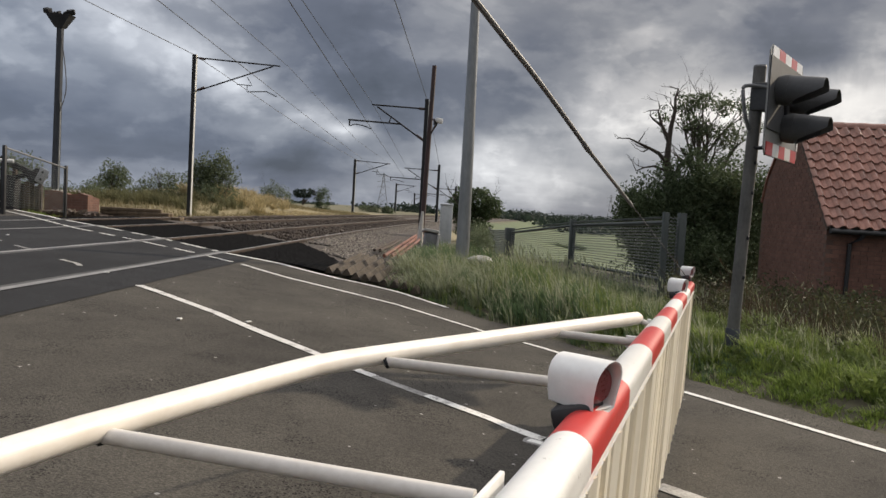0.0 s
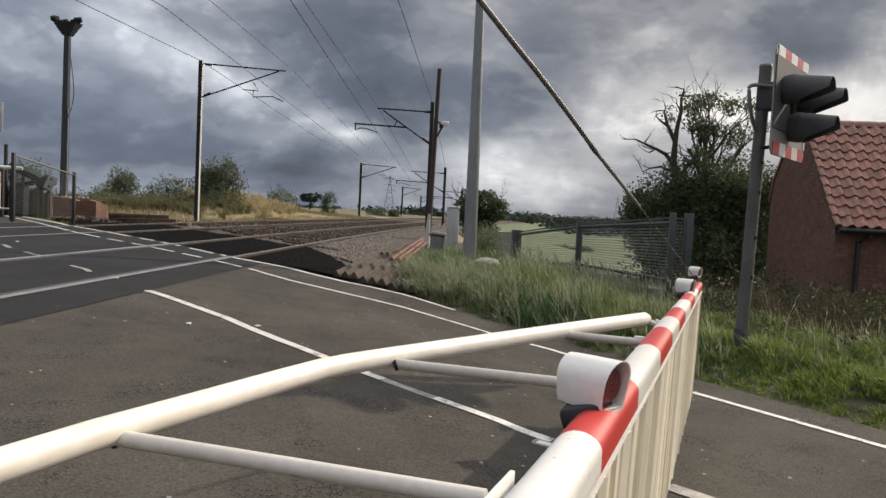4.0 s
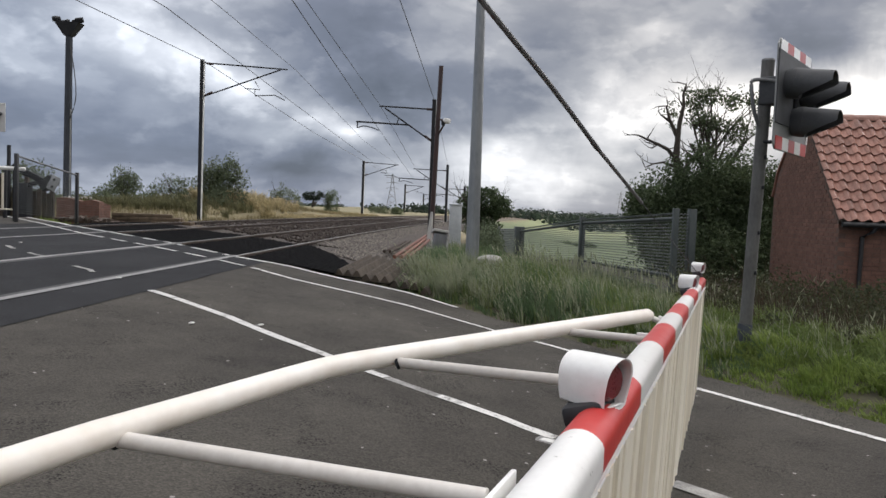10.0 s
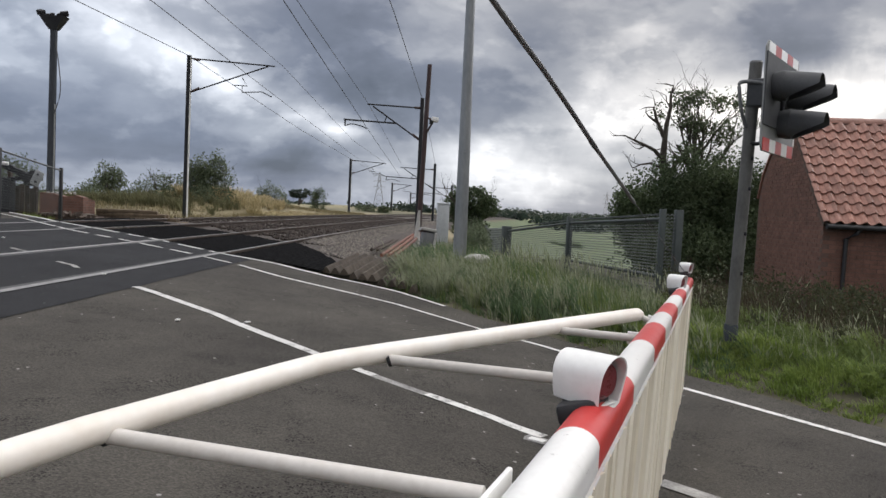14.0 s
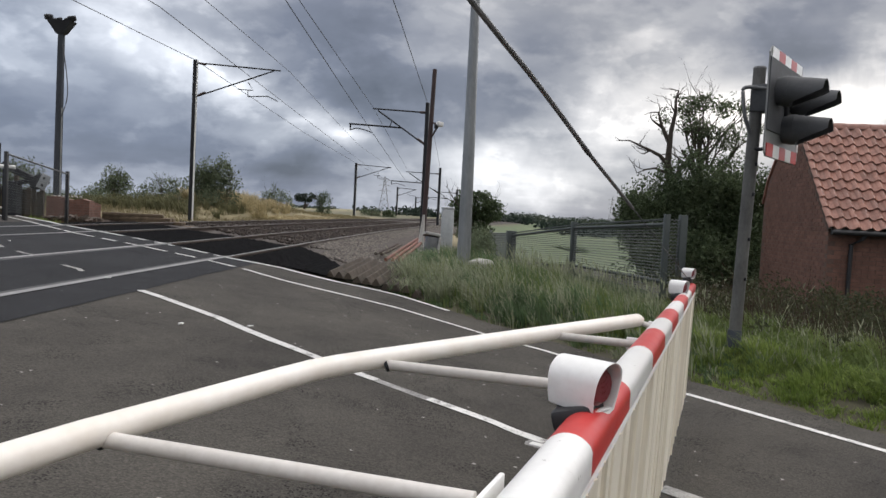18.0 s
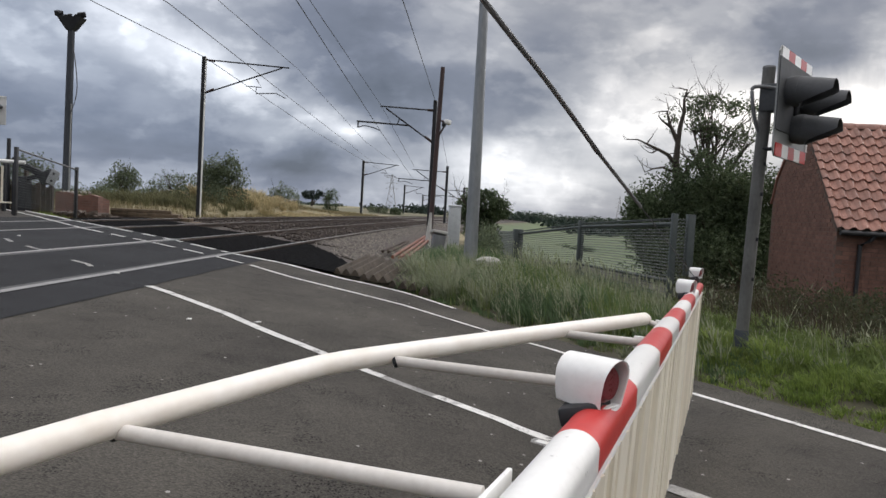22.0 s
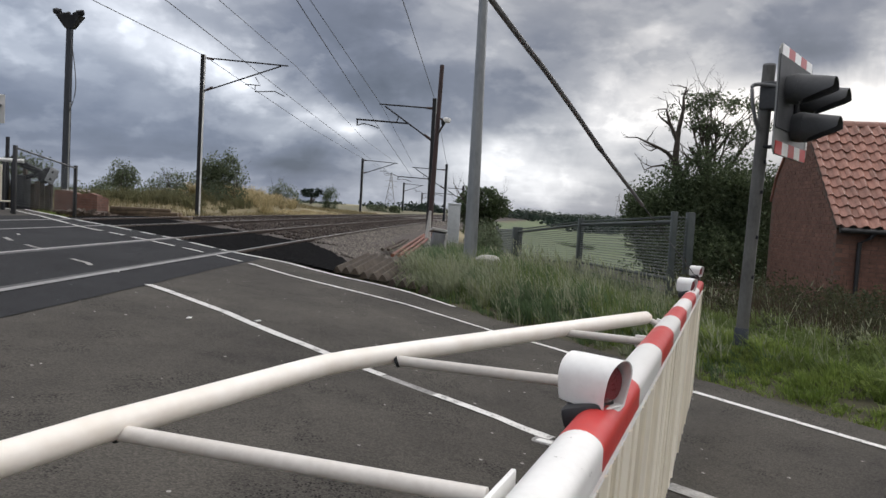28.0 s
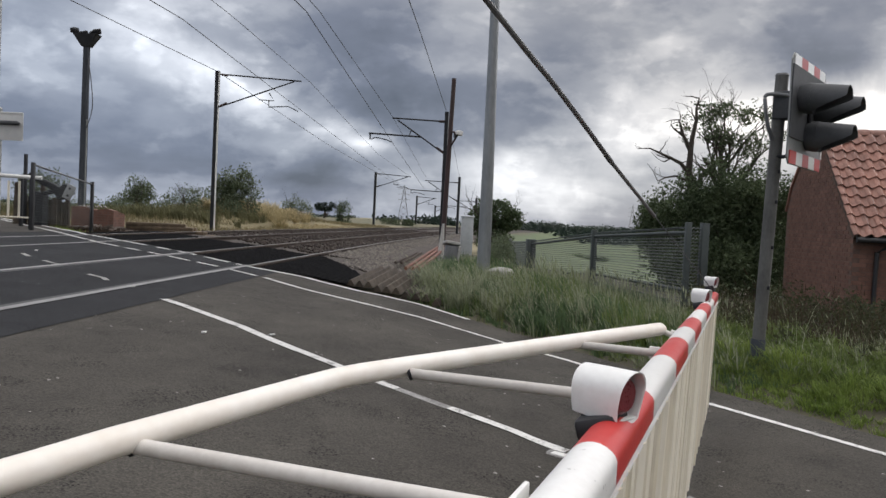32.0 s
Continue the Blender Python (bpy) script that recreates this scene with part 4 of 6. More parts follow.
        if w.y > 1.5:
            part("lug", box((0.05, 0.012, 0.045), Matrix.Translation(Vector(b) - d * 0.01) @ d.to_track_quat("X", "Z").to_matrix().to_4x4(), 0.003), WHITE, barrier)
    part("plate", box((0.01, 0.17, 0.045), Matrix.Translation(on_boom(1.09, -0.072, 0.0)) @ BOOM_U.to_track_quat("Y", "Z").to_matrix().to_4x4(), 0.003), WHITE, barrier, "white fixing plate")
    for y, s, up, side in ((1.54, 0.9, 0.019, 0.018), (4.45, 0.72, 0.01, 0.0), (5.3, 0.6, 0.055, 0.0)):
        make_lamp(barrier, y, s, up, side)
    part("lamp_stalk", tube([on_boom(5.3, -0.02, 0.02), on_boom(5.3, -0.02, 0.1)], 0.012, 8), BLACK, barrier)
    # stay from the machine to the tip: rod with a joint, then wire; it sways about the tip
    tip = on_boom(5.27, -0.02, 0.06)
    stay = new("stay")
    stay.parent = barrier
    stay.matrix_basis = Matrix.Translation(tip)
    tagged(stay, "slack grey stay swaying in the wind")
    at = [Vector(p) - tip for p in ((-1.65, -0.37, 3.18), (-0.9, 0.87, 2.7), (0.07, 2.47, 2.089), (0.29, 2.83, 1.956), (0.443, 3.085, 1.857), (0.584, 3.317, 1.76), (0.626, 3.386, 1.73), (0.646, 3.42, 1.717), (1.09, 4.3, 1.49))]
    part("stay_rod", tube(bent_path(at[:7], 8), 0.0105, 8), STAYROD, stay, "grey twisted stay rod with a kink")
    part("stay_joint", tube([at[5].lerp(at[6], 0.6), at[6], at[7], at[7].lerp(at[8], 0.03)], [0.0115, 0.0122, 0.012, 0.0105], 8), WIRE, stay, "dark joint in the stay")
    part("stay_cable", tube(at[7:], 0.0095, 8), STAYROD, stay)
    part("stay_wire", tube([at[8], (0, 0, 0)], 0.003, 6), WIRE, stay, "thin wire to the boom tip")
    # machine housing at the pivot
    part("pivot_housing", box((0.45, 0.5, 1.15), Matrix.Translation((-0.75, -0.75, 0.79)) @ BOOM_U.to_track_quat("Y", "Z").to_matrix().to_4x4(), 0.03), GALV, barrier)
    part("king_post", tube([(-1.65, -0.37, 0.2), (-1.65, -0.37, 3.22)], 0.045, 12), GALV, barrier)
    return stay


def skirt_low(y):
    return float(np.interp(y, (-0.4, 3.58, 5.35), (0.12, 0.11, 0.2)))


stay = make_barrier()


# ---- road signal ----
def make_wigwag(at, post_h, base, lean):
    sig = thing("crossing_signal", "grey post with hooded black lights on a red-edged board", "road signal", "crossing signals", at)
    part("post", tube([(0, 0, base), (lean[0], lean[1], post_h)], 0.061, 16), POSTGREY, sig, "grey steel post")
    part("sleeve", tube([(0, 0, base), (lean[0] * 0.12, lean[1] * 0.12, 0.36), (lean[0] * 0.126, lean[1] * 0.126, 0.38)], [0.071, 0.071, 0.064], 16), MASTGREY, sig, "base sleeve")
    for zc in (0.9, 1.3, 1.75, 2.05):
        part("clip", box((0.03, 0.02, 0.035), pose(lean[0] * zc / post_h - 0.03, lean[1] * zc / post_h - 0.062, zc), 0.004), DARKSTEEL, sig)
    part("post_cap", tube([(lean[0], lean[1], post_h), (lean[0], lean[1], post_h + 0.02)], [0.065, 0.058], 16), DULL, sig)
    part("bracket", box((0.18, 0.34, 0.27), pose(lean[0], -0.18, post_h - 0.3), 0.015), HOODBLACK, sig, "black mounting bracket")
    z0, z1, w = post_h - 0.92, post_h + 0.085, 0.57
    # board with cut corners
    bm = bmesh.new()
    cut = 0.06
    outline = [(-w + cut, z0), (w - cut, z0), (w, z0 + cut), (w, z1 - cut), (w - cut, z1), (-w + cut, z1), (-w, z1 - cut), (-w, z0 + cut)]
    front = [bm.verts.new((x, -0.330, z)) for x, z in outline]
    back = [bm.verts.new((x, -0.317, z)) for x, z in outline]
    for k in range(8):
        bm.faces.new((front[k], front[(k + 1) % 8], back[(k + 1) % 8], back[k]))
    bm.faces.new(front)
    bm.faces.new(back)
    board = part("board", bm, BOARDGREY, sig, "grey backing board", smooth=False)
    # red and white edging
    n = 5
    for row, zc in ((0, z0 + 0.065), (1, z1 - 0.065)):
        for i in range(n):
            x = -w + 0.05 + (2 * w - 0.1) * (i + 0.5) / n
            part("edge_mark", box(((2 * w - 0.1) / n - 0.002, 0.006, 0.12), pose(x, -0.334, zc)), RED if i % 2 == row else WHITE, board)
    part("dark_panel", box((2 * w - 0.03, 0.012, 0.66), pose(-0.01, -0.336, z0 + 0.57)), HOODBLACK, board, "black panel behind the lights")
    part("edge_mark", box((0.05, 0.006, 0.1), pose(w - 0.03, -0.334, z0 + 0.185)), WHITE, board)
    for x, z, r in ((-0.28, post_h - 0.3, 0.142), (0.26, post_h - 0.32, 0.142), (0.0, post_h - 0.62, 0.145)):
        lamp = part("lamp_head", tube([(x, -0.335, z), (x, -0.405, z), (x, -0.45, z)], [r * 0.9, r, r], 24), HOODBLACK, sig, "black lamp housing")
        bm = bmesh.new()
        ring = []
        for k in range(29):
            a = math.radians(-70 + 320 * k / 28)
            c, lo = math.cos(a), math.sin(a)
            reach = 0.335 * min(1.0, max(0.14, (lo + 1.0) / 1.12))
            fall = 0.012 + 0.05 * reach
            near, far = 0.97, 0.97 - 0.3 * reach
            ring.append([bm.verts.new((x + r * c, -0.415, z + r * lo)), bm.verts.new((x + r * far * c, -0.415 - reach, z - fall + r * far * lo)),
                         bm.verts.new((x + r * (far - 0.05) * c, -0.413 - reach, z - fall + r * (far - 0.05) * lo)), bm.verts.new((x + r * near * 0.96 * c, -0.415, z + r * near * 0.96 * lo))])
        for p, q in zip(ring, ring[1:]):
            for k in range(3):
                bm.faces.new((p[k], p[k + 1], q[k + 1], q[k]))
        part("hood", bm, HOODBLACK, lamp, "long black lamp hood")
        part("lens", tube([(x, -0.420, z), (x, -0.433, z)], [r * 0.9, r * 0.8], 24), LENS, lamp, "unlit red lens")
    # cable loops at the back
    part("cable", tube(bent_path([(-0.02, -0.2, post_h - 0.22), (-0.09, 0.02, post_h - 0.2), (-0.12, 0.03, post_h - 0.3), (-0.1, 0.0, post_h - 0.5), (-0.04, -0.03, post_h - 0.64)]), 0.019, 8), DULL, sig, "looped supply cable")
    part("cable", tube(bent_path([(-0.05, -0.36, post_h - 0.35), (-0.02, -0.34, post_h - 0.55), (0.02, -0.18, post_h - 0.78), (0.0, -0.06, post_h - 0.8)]), 0.019, 8), DARKSTEEL, sig)
    return sig


make_wigwag(pose(2.97, 7.4, 0.0, 0, 0, 51), 3.0, -0.15, (0.05, -0.06))

def make_far_signal():
    """The signal of the other approach, its pale back turned to the railway."""
    sig = thing("crossing_signal", "grey post carrying a pale square backing board with a dark hood", "road signal", "crossing signals")
    part("post", tube([(-11.36, 17.47, 0.6), (-11.36, 17.47, 3.6)], 0.06, 14), GALV, sig, "grey steel post")
    part("post_cap", tube([(-11.36, 17.47, 3.6), (-11.36, 17.47, 3.64)], [0.064, 0.04], 14), GALV, sig)
    board = part("board", box((1.1, 0.014, 0.68), pose(-11.3, 17.4, 3.19, 0, 0, 3), 0.004), PALEBOARD, sig, "pale grey backing board")
    part("edge_strip", box((1.08, 0.008, 0.03), pose(-11.3, 17.388, 3.5, 0, 0, 3), 0.002), PALEBOARD, board)
    part("hood", tube([(-11.75, 17.36, 3.265), (-10.86, 17.36, 3.265), (-10.8, 17.36, 3.262)], [0.055, 0.055, 0.03], 12), HOODBLACK, sig, "dark hood across the board")
    part("bracket", box((0.2, 0.07, 0.16), pose(-11.36, 17.43, 3.2), 0.01), BLACK, sig)


make_far_signal()
far_pole = thing("steel_pole", "tall grey steel pole beside the far approach", "pole")
part("pole", tube([(-11.62, 17.7, 0.5), (-11.62, 17.7, 4.5), (-11.6, 17.7, 8.2)], [0.09, 0.08, 0.07], 14), GALV, far_pole)
part("cap", tube([(-11.6, 17.7, 8.2), (-11.6, 17.7, 8.24)], [0.072, 0.04], 14), GALV, far_pole)


# ---- poles by the railway ----
post = thing("tall_steel_pole", "tall tapered grey galvanised steel pole in the grass", "pole")
part("pole", tube([(0.353, 13, 0.3), (0.345, 13, 0.75), (0.34, 13, 2.4), (0.325, 13, 4.6), (0.31, 13, 6.6)], [0.125, 0.12, 0.105, 0.085, 0.065], 18), POLESTEEL, post)
part("band", tube([(0.34, 13, 2.42), (0.34, 13, 2.46)], 0.107, 18), POLESTEEL, post)
part("cap", tube([(0.31, 13, 6.6), (0.31, 13, 6.64)], [0.066, 0.04], 18), POLESTEEL, post)

cctv = thing("camera_pole", "dark oxide-red pole carrying a small white surveillance camera", "camera pole")
part("pole", tube([(-0.735, 24, 0.3), (-0.61, 24, 6.05)], [0.085, 0.07], 12), REDPOLE, cctv)
part("arm", tube([(-0.66, 24, 4.35), (-0.5, 23.9, 4.3), (-0.42, 23.85, 4.2)], 0.03, 8), REDPOLE, cctv, "camera arm")
part("arm_brace", tube([(-0.67, 24, 3.75), (-0.45, 23.87, 4.15)], 0.03, 8), REDPOLE, cctv)
part("camera_housing", box((0.21, 0.2, 0.15), pose(-0.36, 23.8, 4.27, 0, 8, 20), 0.03), WHITE, cctv, "white camera housing")
part("camera_dome", tube([(-0.46, 23.8, 4.25), (-0.48, 23.8, 4.12)], [0.08, 0.06], 14), BLACK, cctv, "dark camera dome")

# equipment by the poles
cab = thing("equipment_cabinet", "tall narrow grey trackside equipment cabinet", "cabinet")
part("body", box((0.32, 0.36, 1.5), pose(0.04, 22, 0.82, 0, 0, 10), 0.03), CABINET, cab)
part("roof", box((0.36, 0.4, 0.05), pose(0.04, 22, 1.58, 0, 0, 10), 0.015), CABINET, cab)
part("door", box((0.27, 0.012, 1.3), pose(0.01, 21.816, 0.86, 0, 0, 10), 0.004), CABINET, cab)
pit = thing("concrete_cable_box", "leaning pale concrete cable box in the grass", "cable box")
# lit lid and edge in pale concrete, shaded body painted darker
part("body", box((0.28, 0.3, 0.62), pose(-0.33, 17, 0.56, 4, 6, 12), 0.03), DULL, pit, "darker side with its shade put into the colour")
part("lid", box((0.36, 0.38, 0.07), pose(-0.31, 17, 0.9, -9, 9, 12), 0.02), CONCRETE, pit, "pale concrete lid")
part("edge", box((0.05, 0.32, 0.6), pose(-0.165, 16.97, 0.56, 4, 6, 12), 0.015), CONCRETE, pit)
marker = thing("marker_post", "short pale concrete marker post by the cable box", "marker post")
part("post", tube([(-0.62, 19, 0.4), (-0.6, 19, 0.95), (-0.58, 19, 1.35)], [0.09, 0.06, 0.03], 8), CONCRETE, marker)

bm = bmesh.new()
bmesh.ops.create_icosphere(bm, subdivisions=3, radius=1)
for v in bm.verts:
    v.co *= 1 + 0.16 * noise.noise(v.co * 1.3) + 0.04 * noise.noise(v.co * 6)
    v.co = Vector((v.co.x * 0.23, v.co.y * 0.13, v.co.z * 0.085 + 0.03 * v.co.x))
stone = part("pale_boulder", bm, CONCRETE)
stone.matrix_basis = pose(0.63, 12.3, 0.6, 0, 6, 10)
tagged(stone, "pale flat boulder lying in the long grass", "boulder")


# ---- overhead line ----
def mast_thing(x, y, z0, top, reach, right, thick=0.13):
    """H-section mast with a cantilever to the contact wire. reach: plan length of the arm towards the track."""
    mast = thing("overhead_line_mast", "dark steel overhead line mast with a cantilever arm", "overhead mast", "overhead masts")
    bm = bmesh.new()
    h = top - z0
    for s in (-1, 1):
        add_box(bm, (thick * 1.15, 0.02, h), pose(x, y + s * thick * 0.55, z0 + h / 2))
    add_box(bm, (0.02, thick * 1.1, h), pose(x, y, z0 + h / 2))
    part("mast", bm, DARKSTEEL, mast, smooth=False)
    # pale strip paints the highlight along the mast's right side
    part("mast_edge", box((0.022, thick * 1.25, h), pose(x + thick * 0.62, y, z0 + h / 2)), PALEBOARD if y < 40 and not right else GALV, mast)
    s = -1 if right else 1
    e = x + s * reach
    k = (0.037 if y < 40 else 0.03) * (thick / 0.13)
    if right:
        part("top_tube", tube([(x, y, top - 0.45), (e, y - 0.1, top - 0.4)], k * 0.8, 8), DARKSTEEL, mast)
        part("strut_tube", tube([(x, y, top - 1.95), (x + s * reach * 0.9, y - 0.1, top - 0.48)], k * 0.8, 8), DARKSTEEL, mast)
        part("insulator", tube([(x + s * 0.08, y, top - 1.88), (x + s * 0.4, y, top - 1.66)], k * 1.4, 8), REDPOLE, mast)
        part("insulator", tube([(x + s * 0.08, y, top - 0.45), (x + s * 0.34, y, top - 0.445)], k * 1.4, 8), REDPOLE, mast)
        part("registration_tube", tube([(x + s * reach * 0.45, y, top - 1.2), (x + s * reach * 1.42, y - 0.1, top - 1.14)], k * 0.9, 8), DARKSTEEL, mast)
        part("hanger", tube([(x + s * reach * 0.64, y, top - 0.9), (x + s * reach * 0.68, y, top - 1.19)], k * 0.6, 6), DARKSTEEL, mast)
        part("drop_bracket", tube([(x + s * reach * 1.4, y, top - 1.1), (x + s * reach * 1.4, y, top - 1.42)], k * 0.8, 6), DARKSTEEL, mast)
        part("steady_arm", tube(bent_path([(x + s * reach * 1.38, y, top - 1.4), (x + s * reach * 1.28, y, top - 1.32), (x + s * reach * 1.1, y, top - 1.4), (x + s * reach, y, top - 1.5)], 3), k * 0.6, 6), DARKSTEEL, mast)
        return mast
    part("top_tube", tube([(x, y, top - 0.12), (e, y - 0.1, top - 0.3)], k * 0.8, 8), DARKSTEEL, mast)
    part("strut_tube", tube([(x, y, top - 1.55), (e - s * reach * 0.08, y - 0.1, top - 0.32)], k * 0.8, 8), DARKSTEEL, mast)
    part("insulator", tube([(x + s * 0.18, y, top - 0.14), (x + s * 0.45, y, top - 0.17)], k * 1.3, 8), REDPOLE, mast)
    part("insulator", tube([(x + s * 0.15, y, top - 1.47), (x + s * 0.45, y - 0.02, top - 1.33)], k * 1.3, 8), REDPOLE, mast)
    part("drop_bracket", tube([(x + s * reach * 0.62, y, top - 0.82), (x + s * reach * 0.68, y, top - 1.15), (x + s * reach * 0.5, y, top - 1.13)], k * 0.6, 6), DARKSTEEL, mast)
    part("steady_arm", tube([(x + s * reach * 0.62, y, top - 1.15), (x + s * reach * 0.62, y, top - 1.42), (x + s * reach * 0.85, y, top - 1.36), (x + s * reach * 0.97, y, top - 1.55)], k * 0.6, 6), DARKSTEEL, mast)
    return mast


mast_thing(-10.8, 31, 0.4, 7.3, 3.6, False)
mast_thing(-1.12, 34, 0.2, 6.45, 2.5, True, 0.15)
mast_thing(-9.43, 75, 0.2, 6.1, 3.6, False, 0.2)
mast_thing(-0.65, 56, 0.2, 4.85, 2.6, True, 0.16)
mast_thing(-8.85, 130, 0.2, 5.7, 3.4, False, 0.24)
mast_thing(-8.1, 190, 0.2, 5.4, 3.4, False, 0.3)
mast_thing(1.2, 95, 0.2, 4.6, 2.6, True, 0.2)


def wire(points, r=0.012, label="dark overhead line wire"):
    tagged(part("overhead_wire", tube(points, r * 0.85, 5), WIRE), label, "wire", "overhead wires")


wire([(-13.4, 5, 7.45), (-12.08, 18, 7.3), (-10.8, 31, 7.28), (-10.2, 52, 6.55), (-9.43, 75, 6.1), (-8.85, 130, 5.7)], 0.016)
wire([(-8.1, 4, 7.25), (-7.0, 21, 7.0), (-6.85, 31, 7.0), (-6.5, 52, 6.0), (-5.9, 75, 5.8)], 0.011)
wire([(-8.2, 4, 5.9), (-6.8, 17, 5.8), (-7.1, 31, 5.75), (-6.6, 75, 4.7)], 0.012)
wire([(-4.72, 4, 6.4), (-3.72, 17.5, 6.25), (-3.6, 34, 6.1), (-3.2, 56, 4.7)], 0.011)
wire([(-4.3, 4, 5.5), (-3.34, 14.5, 5.4), (-3.6, 34, 4.97), (-3.2, 56, 3.7)], 0.012)
wire([(-2.15, 4, 6.9), (-1.53, 20, 6.6), (-1.12, 34, 6.42), (-0.65, 56, 4.85)], 0.013)


# ---- field fence beside the crossing ----
def mesh_panel(a, b, low, high, pitch, wide, r):
    """Expanded-metal panel: zigzag strands between two posts; low and high are (start, end) heights."""
    a, b = Vector(a), Vector(b)
    run = (b - a).to_2d().length
    n = max(4, round(run / wide))
    rows = max(4, round((high[0] - low[0]) / pitch))
    verts, faces = [], []
    side = Vector((-(b - a).y, (b - a).x, 0)).normalized() * r * 0.6
    for j in range(rows + 1):
        first = len(verts)
        for i in range(2 * n + 1):
            t = i / (2 * n)
            f = (j + (0.5 if i % 2 else -0.0)) / (rows + 0.5)
            z0 = low[0] + (low[1] - low[0]) * t
            z1 = high[0] + (high[1] - high[0]) * t
            p = a.lerp(b, t)
            p.z = z0 + (z1 - z0) * f
            for dz, s in ((-r, side), (r, side), (r, -side), (-r, -side)):
                verts.append((p.x + s.x, p.y + s.y, p.z + dz))
        for i in range(2 * n):
            k = first + 4 * i
            for q in range(4):
                faces.append((k + q, k + (q + 1) % 4, k + 4 + (q + 1) % 4, k + 4 + q))
    return raw_mesh(verts, faces, MESHSTEEL)


fence = thing("mesh_fence", "grey-green steel fence of expanded mesh beside the field", "fence")
FA, FB, FC = (3.6, 12.0), (2.97, 17.0), (1.97, 22.0)
for (x, y), z0, z1, w in ((FA, -0.2, 1.58, 0.09), (FB, -0.3, 1.38, 0.12), (FC, -0.6, 1.0, 0.26), ((3.88, 12.05), -0.2, 1.58, 0.12)):
    part("fence_post", box((w, w, z1 - z0), pose(x, y, (z0 + z1) / 2, 0, 0, 8), 0.008), GREENSTEEL, fence)
for a, b, lo, hi in ((FA, FB, (0.05, -0.02), (1.5, 1.31)), (FB, FC, (-0.02, -0.35), (1.31, 0.93))):
    part("mesh_panel", mesh_panel((*a, 0), (*b, 0), lo, hi, 0.055, 0.11, 0.0056), MESHSTEEL, fence, "expanded steel mesh")
    for f in (0.0, 0.29, 0.94):
        part("fence_rail", tube([(a[0], a[1], lo[0] + (hi[0] - lo[0]) * f), (b[0], b[1], lo[1] + (hi[1] - lo[1]) * f)], 0.03 if f > 0.9 else 0.024, 8), GREENSTEEL, fence)
    part("top_wire", tube([(a[0], a[1], hi[0]), (b[0], b[1], hi[1])], 0.012, 6), GREENSTEEL, fence)
part("mesh_panel", mesh_panel((*FC, 0), (1.5, 24.4, 0), (-0.3, -0.35), (0.93, 0.85), 0.055, 0.11, 0.014), MESHSTEEL, fence, "expanded steel mesh")
part("end_frame", tube([(1.5, 24.4, -0.7), (1.5, 24.4, 0.95)], 0.04, 8), DULL, fence)
part("mesh_panel", mesh_panel((*FA, 0), (3.86, 12.05, 0), (0.05, 0.05), (1.5, 1.5), 0.058, 0.08, 0.007), MESHSTEEL, fence)


# ---- brick outbuilding ----
HOUSE = pose(6.5, 12.5, 0, 0, 0, -7.5)


def wall_panel(outline, depth, m):
    """A wall from an outline in (along, up), as thick as depth; UVs in metres for the brickwork."""
    bm = bmesh.new()
    uv = bm.loops.layers.uv.new("UVMap")
    f = [bm.verts.new((u, 0, z)) for u, z in outline]
    b = [bm.verts.new((u, depth, z)) for u, z in outline]
    n = len(outline)
    bm.faces.new(f)
    bm.faces.new(b[::-1])
    for k in range(n):
        bm.faces.new((f[k], b[k], b[(k + 1) % n], f[(k + 1) % n]))
    for face in bm.faces:
        for lo in face.loops:
            lo[uv].uv = (lo.vert.co.x + lo.vert.co.y, lo.vert.co.z)
    bm.transform(m)
    return bm


def lay_bricks(near, front, gable, length, eave):
    """Bricks proud of the mortar; those of the near gable singly, the rest joined."""
    me = finish(box((0.012, 0.213, 0.064), Matrix(), 0.003))
    me.materials.append(BRICK)
    rng = random.Random(29)
    back = gable[2:6]
    rest, count = bmesh.new(), 0
    z, row = 0.15, 0
    while z < gable[5][1] - 0.12:
        ends = []
        for line in ([gable[6], gable[5]], back):
            us = [u0 + (u1 - u0) * (z + 0.04 - z0) / (z1 - z0) for (u0, z0), (u1, z1) in zip(line, line[1:]) if min(z0, z1) <= z + 0.04 <= max(z0, z1)]
            ends.append(us[0] if us else (0.0 if line is not back else gable[1][0]))
        u = (0.11 if row % 2 else 0.0) + 0.11
        while u < ends[1] - 0.11:
            if u > ends[0] + (0.13 if z > eave else 0.1):
                m = pose(-0.001 + rng.uniform(-0.0015, 0.0015), u, z + 0.0375, rng.uniform(-0.5, 0.5))
                if count < 300 and z < 1.62:
                    part("brick", me, BRICK, near).matrix_basis = m
                    count += 1
                else:
                    add_box(rest, (0.012, 0.213, 0.064), m)
            u += 0.225
        z += 0.0755
        row += 1
    tagged(part("upper_bricks", rest, BRICK_FAR, near, smooth=False), "courses of red brick", kind="stuff")
    turn, rest = pose(0, 0, 0, 0, 0, 90), bmesh.new()
    for row in range(int((eave - 0.2) / 0.0755)):
        for k in range(int((length - 0.4) / 0.225)):
            add_box(rest, (0.012, 0.213, 0.064), pose(0.112 + 0.225 * k + (0.11 if row % 2 else 0), -0.001, 0.1 + 0.0755 * row) @ turn)
    tagged(part("front_bricks", rest, BRICK_FAR, front, smooth=False), "courses of red brick", kind="stuff")


